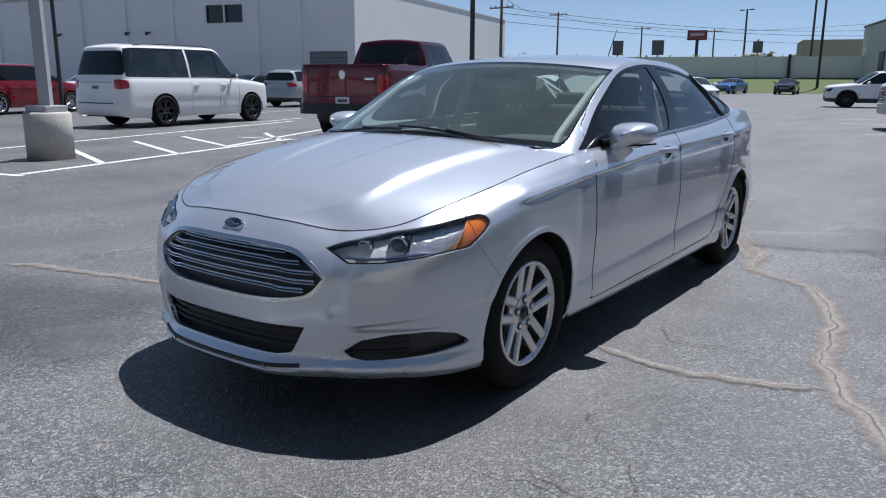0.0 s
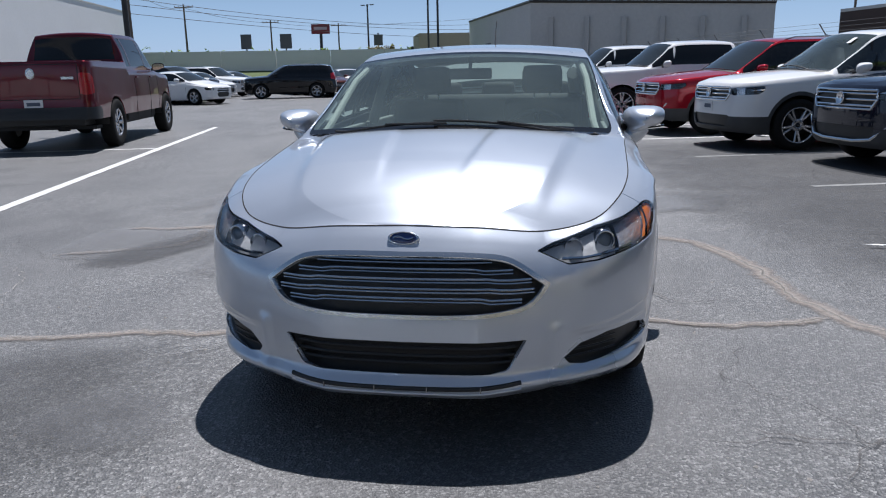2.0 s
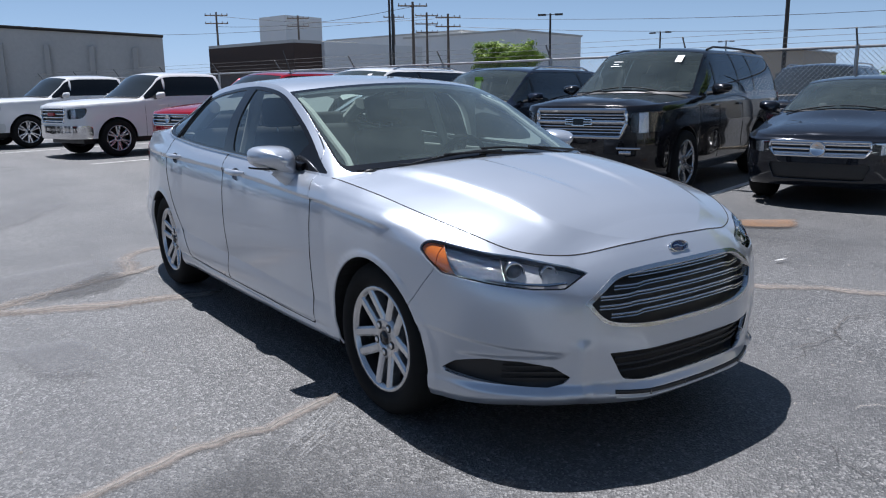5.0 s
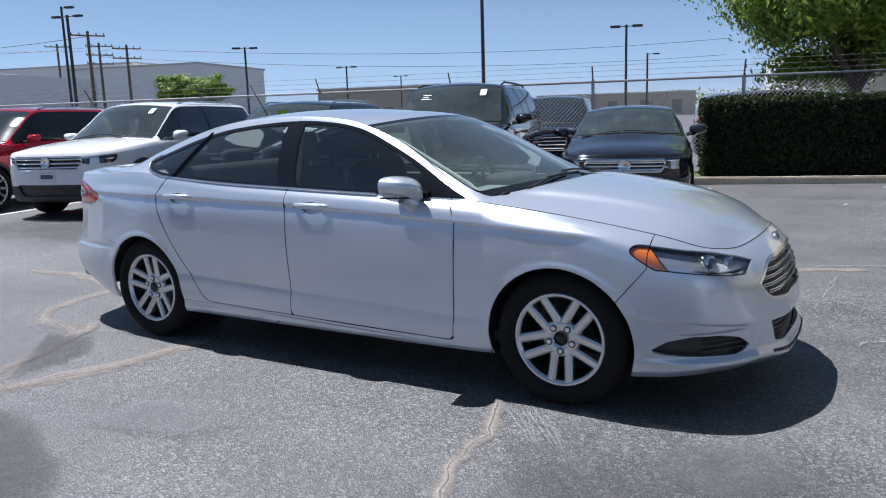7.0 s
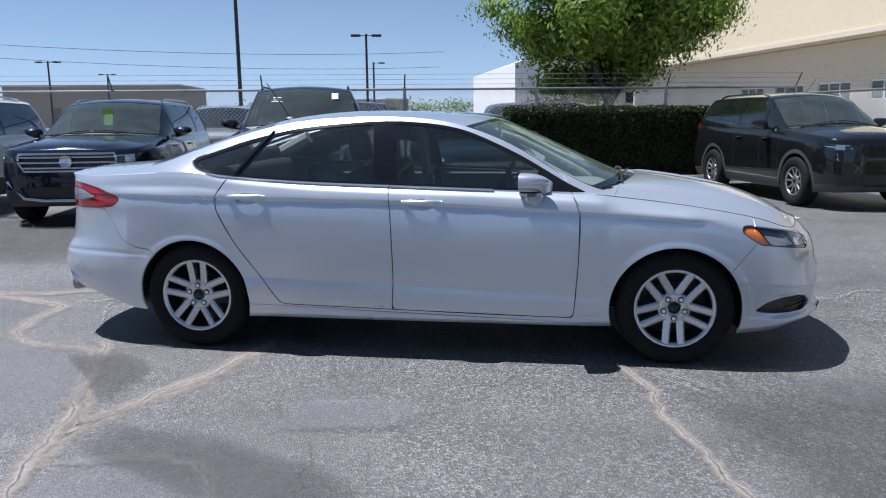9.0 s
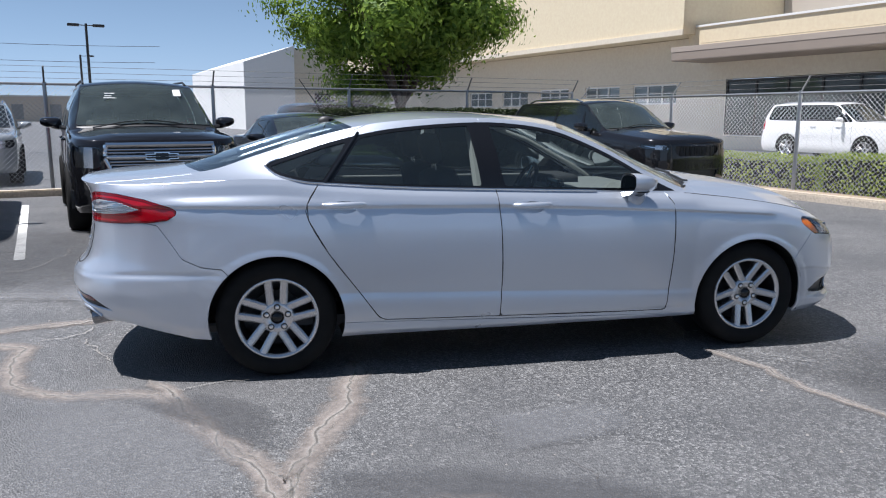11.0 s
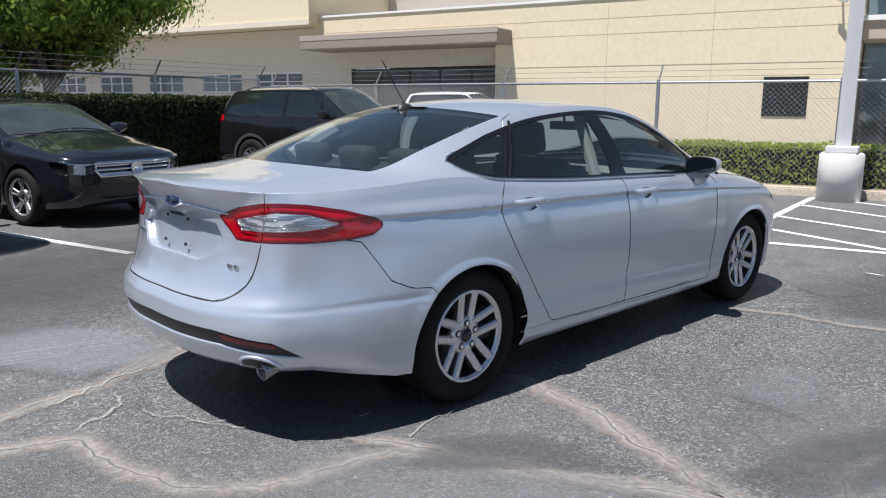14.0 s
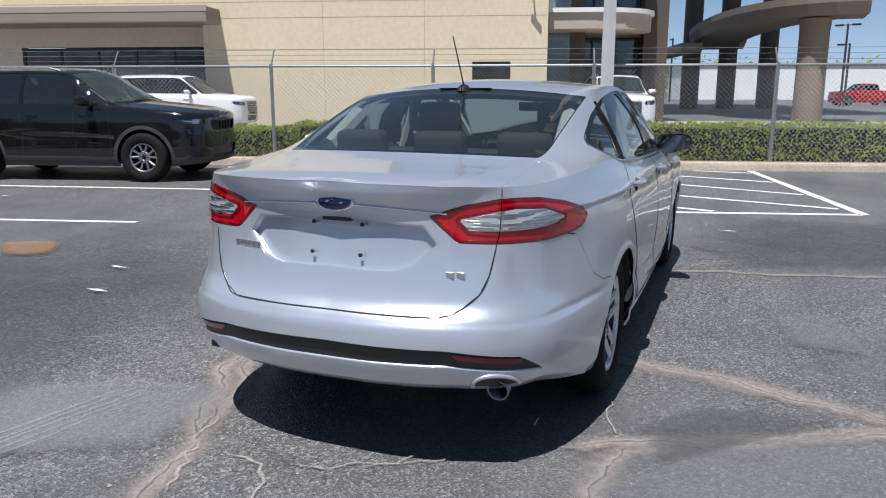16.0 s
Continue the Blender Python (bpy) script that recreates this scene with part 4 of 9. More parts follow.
# entrance block with rounded canopy and columns
lobby = building("entrance_block", "brown and glass entrance block with rounded canopies")
pane_row(lobby, 27.4, -4.4, -0.7, 0.1, 3.4, 4, DARK_FRAME, SHOP_GLASS, 0.09, 2.2)
pane_row(lobby, 27.3, -4.4, -0.7, 4.5, 9.0, 4, DARK_FRAME, SHOP_GLASS, 0.09, 6.6)
# Glass pier: its bright reflection is put into the pale mottled colour.
block("brown_pier", 25.0, 25.6, -1.55, -0.7, 0, 9, mat("pier_glass", (0.20, 0.25, 0.26), 0.08, spec=0.9, scale=0.6, vary=0.8, tint=(0.06, 0.08, 0.085)), lobby)
block("brown_pier", 24.9, 25.7, -2.1, -1.55, 0, 9, BROWN, lobby)
block("brown_pier", 26.0, 29.0, -5.3, -4.4, 0, 12, BROWN, lobby)
block("floor_band", 26.9, 27.3, -4.4, -0.7, 3.4, 4.5, TAUPE, lobby)
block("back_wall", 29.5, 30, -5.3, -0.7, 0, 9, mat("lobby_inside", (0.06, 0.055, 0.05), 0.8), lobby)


def rounded_slab(name, u0, u1, v0, v1, z0, z1, material, parent):
    bm = bmesh.new()
    r = (u1 - u0) / 2
    pts = [(u0, v1), (u1, v1)] + [(u0 + r + r * math.cos(a), v0 + r - r * math.sin(a)) for a in np.linspace(0, math.pi, 14)]
    low, high = [bm.verts.new(lot(u, v, z0)) for u, v in pts], [bm.verts.new(lot(u, v, z1)) for u, v in pts]
    bm.faces.new(low)
    bm.faces.new(high)
    for k in range(len(pts)):
        bm.faces.new((low[k], low[(k + 1) % len(pts)], high[(k + 1) % len(pts)], high[k]))
    bmesh.ops.recalc_face_normals(bm, faces=bm.faces)
    return part(name, bm, material, parent)


rounded_slab("canopy", 23.0, 27.3, -4.5, -0.7, 3.45, 4.0, mat("canopy_pale", (0.42, 0.35, 0.28), 0.7), lobby)
rounded_slab("canopy_top", 22.9, 27.3, -4.6, -0.7, 4.0, 4.15, WHITE_TRIM, lobby)
rounded_slab("canopy", 23.0, 27.3, -4.5, -0.7, 6.6, 7.3, mat("canopy_pale", (0.42, 0.35, 0.28), 0.7), lobby)
portico = building("portico", "brown columned portico with curved roof band")


def column(u, v, r, z1, cap=False):
    prof = [(r, 0), (r * 0.97, z1 * 0.5), (r * 0.97, z1 - 0.5), (r * 1.04, z1)] if cap else [(r, 0), (r, z1)]
    part("column", lathe(prof, Matrix.Translation(lot(u, v, 0)), 28), mat("column_tan", (0.24, 0.18, 0.13), 0.75, scale=1.5, vary=0.3, tint=(0.2, 0.15, 0.11)) if cap else BROWN, portico, smooth=True)


column(30.2, -12.1, 0.62, 4.3, True)
for u, v in ((52.0, -11.4), (52.5, -14.0), (53.0, -16.9)):
    column(u, v, 0.62, 15)
arc_pts = [(29.6, -13.9, 4.35), (30.5, -12.2, 4.35), (34.0, -11.0, 4.3), (40.0, -10.9, 4.2), (46.0, -11.6, 4.1), (50.0, -12.9, 4.0)]
p, _ = catmull([tuple(lot(*q)) for q in arc_pts], 40)
bm = bmesh.new()
prev = None
for k, c in enumerate(p):
    d = p[min(k + 1, 39)] - p[max(k - 1, 0)]
    n = np.array([-d[1], d[0], 0]) / max(np.hypot(d[0], d[1]), 1e-9)
    row = [bm.verts.new(c + n * a + np.array([0, 0, b])) for a, b in ((-1.4, 0), (1.4, 0), (1.6, 0.45), (1.6, 0.75), (-1.6, 0.75), (-1.6, 0.45))]
    if prev:
        for j in range(6):
            bm.faces.new((prev[j], prev[(j + 1) % 6], row[(j + 1) % 6], row[j]))
    else:
        bm.faces.new(row)
    prev = row
bm.faces.new(prev)
bmesh.ops.recalc_face_normals(bm, faces=bm.faces)
part("curved_roof", bm, mat("portico_taupe", (0.20, 0.165, 0.135), 0.7, scale=1.2, vary=0.3, tint=(0.16, 0.13, 0.105)), portico)
part("high_roof", box(33, 62, -19.5, -5.5, 15.0, 16.6, 0.05, LOT), MATS["portico_taupe"], portico)
part("low_roof", box(40, 55, -9.6, -8.4, 3.4, 3.9, 0.1, LOT), TAUPE, portico)

# white block building
white_b = building("white_building", "large white-painted block building with high window")
WA = -44.0
block("wall", WA - 0.4, WA, -36.4, -24, 0, 5.1, WHITE_WALL, white_b)
block("wall", WA - 0.4, WA, -33.0, -24, 5.1, 9.2, WHITE_WALL, white_b)
block("wall", WA - 0.4, WA, -36.4, -33.0, 6.45, 9.2, WHITE_WALL, white_b)
block("wall", WA - 0.4, WA, -90, -36.4, 0, 9.2, WHITE_WALL, white_b)
block("side_wall", -80, WA - 0.4, -24.4, -24, 0, 7.5, WHITE_WALL, white_b)
block("roof", -80, WA, -90, -24.4, 7.2, 7.4, GREY_WALL, white_b)
block("cap", -80, WA + 0.05, -24.45, -23.95, 7.5, 7.62, GREY_WALL, white_b)
wn_ = block("window_sill", WA - 0.1, WA + 0.05, -36.4, -33.0, 5.1, 5.18, WHITE_TRIM, white_b)
for v in (-36.4, -34.75, -33.08):
    part("frame_bar", box(WA - 0.12, WA + 0.03, v, v + 0.09, 5.18, 6.45, 0, LOT), WHITE_TRIM, wn_)
part("pane", box(WA - 0.2, WA - 0.17, -36.4, -33.0, 5.18, 6.45, 0, LOT), DARK_GLASS, wn_)
for v in (-28.5, -32.0, -39.5, -44.0, -48.5, -53.0, -57.5):
    block("pilaster", WA, WA + 0.22, v - 0.35, v + 0.35, 0, 9.2, WHITE_WALL, white_b)
block("rollup_door", WA - 0.05, WA + 0.03, -27.6, -24.6, 0, 3.1, mat("grey_steel_door", (0.16, 0.17, 0.18), 0.5, scale=1, vary=0.3, tint=(0.2, 0.2, 0.21)), white_b)
for k in range(10):
    block("door_rib", WA + 0.03, WA + 0.045, -27.6, -24.6, 0.25 + 0.3 * k, 0.28 + 0.3 * k, DARK_FRAME, white_b)
for v in (-41.6, -43.6, -50.5):
    part("wall_lamp", tube([lot(WA, v, 4.6), lot(WA + 0.4, v, 4.5)], [0.05, 0.14], 8), DARK_FRAME, white_b)
block("dark_opening", -71.5, -66.0, -23.98, -23.95, 0.0, 2.6, DARK_FRAME, white_b)

# grey panel building
grey_b = building("grey_building", "grey panelled warehouse with dark roof edge")
bm = bmesh.new()
base_pts = [(-57.3, 13.0), (-48.8, 28.7), (-86, 48), (-92, 13.0)]
tops = [6.35, 5.45, 5.45, 6.9]
low, high = [bm.verts.new(lot(*q, 0)) for q in base_pts], [bm.verts.new(lot(*q, z)) for q, z in zip(base_pts, tops)]
bm.faces.new(high)
for k in range(4):
    bm.faces.new((low[k], low[(k + 1) % 4], high[(k + 1) % 4], high[k]))
bmesh.ops.recalc_face_normals(bm, faces=bm.faces)
part("wall", bm, GREY_WALL, grey_b)
part("roof_edge", tube([lot(-92, 13.0, 6.95), lot(-57.2, 12.95, 6.40), lot(-48.7, 28.7, 5.5)], 0.12, 6), DARK_FRAME, grey_b)
for k in range(6):
    f = (k + 0.6) / 6.3
    a = lot(-57.3 + 8.5 * f, 13 + 15.7 * f, 0)
    ang = math.degrees(math.atan2(15.7, 8.5)) + 15.2
    m = Matrix.Translation(a) @ Matrix.Rotation(radians(ang), 4, "Z")
    part("downpipe", box(-0.18, 0.18, -0.30, 0.0, 0, 5.2 - 0.6 * f, 0.03, m), mat("grey_pilaster", (0.46, 0.45, 0.43), 0.85), grey_b)
part("dark_doorway", box(-79.2, -76.4, 12.90, 13.0, 0, 3.9, 0, LOT), DARK_FRAME, grey_b)
for u in (-68.5, -62.5):
    part("dark_doorway", box(u, u + 1.4, 12.92, 13.0, 0, 2.0, 0, LOT), mat("grey_door", (0.2, 0.2, 0.19), 0.7), grey_b)
block("annex", -120, -108, 8, 34, 0, 6.4, mat("tan_block", (0.42, 0.36, 0.29), 0.85, scale=0.5, vary=0.3, tint=(0.36, 0.31, 0.25)), building("tan_house", "low tan commercial building with flat roof"))

# far wall on a grass bank
bm = bmesh.new()
rows = [[bm.verts.new(lot(u, v, z)) for v in np.linspace(-110, 16, 30)] for u, z in ((-79, 0.01), (-84, 0.3), (-90, 1.55), (-140, 1.7))]
for a, b in zip(rows, rows[1:]):
    for k in range(29):
        bm.faces.new((a[k], a[k + 1], b[k + 1], b[k]))
bmesh.ops.recalc_face_normals(bm, faces=bm.faces)
tagged(link("grass_bank", bm, GRASS, None, True), "green grass bank below the far wall", "grass", kind="structure")
fw = tagged(empty("far_wall"), "long pale concrete boundary wall", "wall", kind="structure")
for k in range(18):
    v = -100 + 6.4 * k
    block("wall_panel", -90.3, -90, v, v + 6.36, 1.1, 3.95 - 0.008 * k, FAR_WALL, fw)
block("wall_post", -89.95, -89.6, 5.6, 5.9, 1.1, 4.05, DARK_FRAME, fw)

# sheds, warehouses and bushes beyond the fence
shed = building("open_shed", "dark open-sided shed with pale walls")
for z0, z1, mt in ((0, 3.0, DARK_FRAME), (3.0, 6.1, mat("shed_dark", (0.07, 0.045, 0.035), 0.8)), (6.1, 6.4, GREY_WALL)):
    part("shed_face", box(-70, -56, 47.2, 56, z0, z1, 0, LOT), mt, shed)
part("shed_side", box(-56, -55.6, 50.8, 66, 0, 6.3, 0, LOT), WHITE_WALL, shed)
tower = building("white_tower", "plain white block tower")
part("wall", box(-85, -79.5, 66, 72.5, 0, 11.5, 0, LOT), WHITE_WALL, tower)
for nm, lab, u0, u1, v0, v1, z in (("warehouse", "long pale warehouse with flat roof", -108, -76, 100, 130, 10.8), ("warehouse", "low pale warehouse beyond the fence", -76, -56, 86, 104, 9.0), ("warehouse", "low tan warehouse in the distance", -58, -30, 128, 150, 6.6),
                                ("warehouse", "distant pale warehouse along the horizon", -22, 10, 160, 175, 4.6), ("warehouse", "pale low building behind the portico", 100, 120, -75, -20, 4.4)):
    b = building(nm, lab)
    part("wall", box(u0, u1, v0, v1, 0, z, 0, LOT), WHITE_WALL if "tan" not in lab else mat("tan_wall", (0.45, 0.38, 0.30), 0.85), b)
    part("roof_edge", box(u0 - 0.2, u1 + 0.2, v0 - 0.2, v1 + 0.2, z, z + 0.25, 0, LOT), GREY_WALL, b)
    for k in range(5):
        part("wall_opening", box(u0 + (u1 - u0) * (k + 0.3) / 5, u0 + (u1 - u0) * (k + 0.6) / 5, v0 - 0.06, v0, 0.4, 3.2, 0, LOT), mat("grey_door", (0.2, 0.2, 0.19), 0.7), b)
white2 = building("white_gabled_hall", "white gabled hall behind the tree")
bm = bmesh.new()
prof = [(14.3, 0), (19.1, 0), (19.1, 7.8), (14.3, 6.2)]
f0, f1 = [bm.verts.new(lot(u, 68.0, z)) for u, z in prof], [bm.verts.new(lot(u, 95, z)) for u, z in prof]
bm.faces.new(f0)
bm.faces.new(f1)
for k in range(4):
    bm.faces.new((f0[k], f0[(k + 1) % 4], f1[(k + 1) % 4], f1[k]))
bmesh.ops.recalc_face_normals(bm, faces=bm.faces)
part("gable_wall", bm, WHITE_WALL, white2)
part("side_wing", box(19.1, 40, 68.2, 95, 0, 7.6, 0, LOT), CREAM_PALE, white2)
for v in (69.5, 73.0):
    part("window", box(20.5 + (v - 69) * 1.2, 22.0 + (v - 69) * 1.2, 68.12, 68.2, 2.4, 3.4, 0, LOT), DARK_GLASS, white2)

crown_tree(-46.5, 71.0, 1.6, 4.7, (3.7, 2.4), 90, 15000, 0.20, 21, "round green tree beyond the fence")
crown_tree(-51.4, 72.0, 1.2, 4.6, (0.95, 2.7), 40, 5000, 0.18, 22, "narrow dark green tree beyond the fence")
tree(1.9, 54.8, 4.6, 2.0, 0, 23, "bare upright tree in the distance", 0.1, 1.1, True)
tree(-112, 2.0, 5.0, 2.6, 4000, 24, "bare bush above the far wall", 0.25, 1.6, False, leaf_material("dry_leaf", (0.16, 0.14, 0.07), (0.25, 0.22, 0.10)))
random.seed(31)
P = []
for u0, v0, u1, v1, n in ((-130, -100, -135, 10, 500), (-30, 190, 60, 190, 700), (110, -60, 112, 20, 400), (130, -110, 130, -60, 500)):
    for k in range(n):
        f = random.random()
        P.append(np.array(lot(u0 + (u1 - u0) * f, v0 + (v1 - v0) * f, 2.4 + random.uniform(0, 2.6) * (0.6 + 0.6 * abs(noise.noise(Vector((f * 20, u0, 0))))))))
P = np.concatenate([np.array(P) + np.random.default_rng(k).normal(0, 0.7, (len(P), 3)) for k in range(6)])
tagged(leaf_mass("treeline", P, np.tile([0, 0, 1.0], (len(P), 1)), 0.45, TREE_LEAF, None, 9), "distant line of trees on the horizon", "trees", kind="stuff")


# ---- poles, lamps, wires ----
def lamp_pole(u, v, h, r, heads, label, material=None, base=None, turn=0.0, arm=0.6):
    p = tagged(empty("street_lamp"), label, "lamp post")
    material = material or POLE_DARK
    if base:
        bz, br = base
        part("base", lathe([(0, 0), (br, 0), (br, bz - 0.03), (br - 0.03, bz), (0, bz)], Matrix.Translation(lot(u, v, 0)), 28), CONCRETE if material != POLE_WHITE else mat("painted_concrete", (0.62, 0.61, 0.58), 0.8, scale=2.5, vary=0.5, tint=(0.45, 0.43, 0.40), bump=0.004, bump_scale=30), p, "painted concrete base", True)
        part("shoe", box(u - 0.22, u + 0.22, v - 0.22, v + 0.22, bz, bz + 0.10, 0.02, LOT), material, p)
    z0 = base[0] if base else 0
    part("mast", tube([lot(u, v, z0), lot(u, v, h)], [r, r * 0.75], 4 if base else 10), material, p)
    for k in range(heads):
        a = turn + 2 * math.pi * k / heads
        d = Vector((math.cos(a), math.sin(a), 0))
        c = LOT @ (Vector((u, v, h - 0.08)) + d * arm)
        part("lamp_arm", tube([lot(u, v, h - 0.1), c], 0.03, 6), material, p)
        m = Matrix.Translation(c) @ LOT.to_3x3().to_4x4() @ Matrix.Rotation(a, 4, "Z")
        part("lamp_head", box(-0.25, 0.35, -0.16, 0.16, -0.08, 0.06, 0.03, m), material, p)
    return p


lamp_pole(8.30, -1.35, 9.5, 0.11, 2, "white square lamp post on a round concrete base", POLE_WHITE, (0.72, 0.31))
lamp_pole(-4.60, -9.05, 9.0, 0.12, 2, "grey square lamp post on a round concrete base", mat("pole_grey", (0.36, 0.37, 0.38), 0.45), (0.74, 0.35))
DL = "dark slim parking lot lamp post"
for u, v, h, r, n, tn in ((-5.6, 28.9, 9.0, 0.09, 2, 0.3), (-0.0, 44.0, 6.4, 0.09, 2, 0.0), (-36.0, 39.6, 8.7, 0.12, 2, 0.0), (-28.6, 49.5, 7.0, 0.10, 2, 0.4), (-30.3, 74.1, 6.9, 0.11, 2, 0.0), (-35.7, 109.4, 7.6, 0.12, 2, 0.0), (1.05, 75.3, 6.8, 0.12, 1, 0.0),
                          (-25.6, -9.15, 9.0, 0.11, 2, 0.0), (-15.8, -20.8, 9.0, 0.07, 1, 0.0), (-95.2, 8.2, 16, 0.14, 1, 0.0), (-85.1, 8.4, 16, 0.14, 1, 0.0), (-37.5, 40.9, 9.5, 0.10, 1, 0.0), (-115.4, 0.9, 11, 0.16, 2, 0.9), (60.4, -24.9, 6.4, 0.1, 2, 0.8), (62.0, -25.8, 5.0, 0.1, 1, 0.8), (83.6, -15.6, 6.8, 0.12, 1, 0.0)):
    lamp_pole(u, v, h, r, n, DL, turn=tn, arm=0.8 if r > 0.1 else 0.6)


def utility_pole(u, v, h, turn, arms=1):
    p = tagged(empty("utility_pole"), "weathered wooden utility pole with crossarm", "utility pole")
    part("mast", tube([lot(u, v, 0), lot(u, v, h)], [0.17, 0.11], 8), WOOD_POLE, p)
    d = Vector((math.cos(turn), math.sin(turn), 0)) * 1.3
    for k in range(arms):
        z = h - 0.35 - 0.9 * k
        part("crossarm", tube([LOT @ (Vector((u, v, z)) - d), LOT @ (Vector((u, v, z)) + d)], 0.07, 5), WOOD_POLE, p)
        for s in (-0.95, -0.5, 0.5, 0.95):
            part("insulator", tube([LOT @ (Vector((u, v, z)) + d * s), LOT @ (Vector((u, v, z + 0.22)) + d * s)], 0.05, 6), mat("insulator", (0.25, 0.22, 0.2), 0.3), p)
    return p


UP = [(-62.4, -19.1, 8.6, 1.2, 2), (-102.7, -23.2, 10.2, 1.3, 1), (-120, -14, 9.2, 1.3, 1), (-135, -4, 9.5, 1.3, 1), (-46.6, 59.5, 8.9, 0.9, 2), (-42.7, 49.6, 9.0, 0.9, 1), (-64.2, 70.7, 10.8, 0.8, 1), (-54.6, 65.7, 10.0, 0.8, 3), (-70, 60, 10.4, 0.8, 2), (-75, 52, 10.6, 0.8, 2)]
for q in UP:
    utility_pole(*q)


def wire(a, b, sag):
    pts = [LOT @ (Vector(a) * (1 - f) + Vector(b) * f - Vector((0, 0, sag * 4 * f * (1 - f)))) for f in np.linspace(0, 1, 14)]
    return tagged(link("overhead_wire", tube(pts, 0.022, 4), POLE_DARK), "thin overhead power line", "cable")


for k, (a, b, s) in enumerate((((-62.4, -19.1, 8.3), (-102.7, -23.2, 9.8), 0.7), ((-102.7, -23.2, 9.8), (-120, -14, 8.8), 0.4), ((-120, -14, 8.9), (-135, -4, 9.1), 0.3), ((-62.4, -19.1, 7.4), (-115, 20, 8.0), 1.0), ((-62.4, -19.1, 6.9), (-115, 22, 7.2), 0.8), ((-135, -4, 9.1), (-120, 40, 11.0), 0.6),
                               ((-62.4, -19.1, 6.2), (-125, 18, 6.4), 0.5), ((-46.6, 59.5, 8.5), (-75, 52, 10.2), 0.6), ((-46.6, 59.5, 8.5), (10, 90, 9.0), 1.0), ((-54.6, 65.7, 9.6), (-120, 50, 11.0), 1.2), ((-54.6, 65.7, 8.6), (10, 95, 7.5), 1.2), ((-42.7, 49.6, 8.6), (-75, 52, 9.0), 0.6))):
    wire(a, b, s)
bb = tagged(empty("billboard"), "dark red roadside billboard on a post", "billboard")
part("mast", tube([lot(-175.1, -8.9, 0), lot(-175.1, -8.9, 9.6)], 0.35, 8), POLE_DARK, bb)
part("panel", box(-175.4, -175.0, -11.0, -6.9, 9.6, 11.7, 0, LOT), mat("billboard_red", (0.22, 0.03, 0.035), 0.6), bb)
part("panel_bar", box(-174.99, -174.95, -10.4, -7.5, 10.5, 11.1, 0, LOT), mat("billboard_ink", (0.5, 0.4, 0.4), 0.6), bb)
for k, (u, v, w, h) in enumerate(((-150, -22, 2.0, 3.4), (-150, -14.5, 2.2, 3.4), (-140, 3.0, 1.6, 2.4))):
    sgn = tagged(empty("road_sign"), "small dark roadside sign on a post", "sign")
    part("mast", tube([lot(u, v, 0), lot(u, v, 8.0)], 0.14, 6), POLE_DARK, sgn)
    part("panel", box(u, u + 0.2, v - w / 2, v + w / 2, 5.8, 5.8 + h * 0.8, 0, LOT), mat("sign_grey", (0.12, 0.12, 0.13), 0.6), sgn)


# ---- car kit: a lofted body that is cut into panels ----
class Surf:
    def __init__(self, V, N, A, T):
        self.V, self.N, self.A, self.T = V, N, A, T


def vertex_normals(V, T):
    n = np.cross(V[T[:, 1]] - V[T[:, 0]], V[T[:, 2]] - V[T[:, 0]])
    N = np.zeros_like(V)
    for k in range(3):
        np.add.at(N, T[:, k], n)
    return N / np.maximum(np.linalg.norm(N, axis=1, keepdims=True), 1e-12)


def grid_tris(nc, nr):
    i, j = np.meshgrid(np.arange(nc - 1), np.arange(nr - 1), indexing="ij")
    a = (i * nr + j).ravel()
    return np.r_[np.c_[a, a + nr, a + nr + 1], np.c_[a, a + nr + 1, a + 1]]


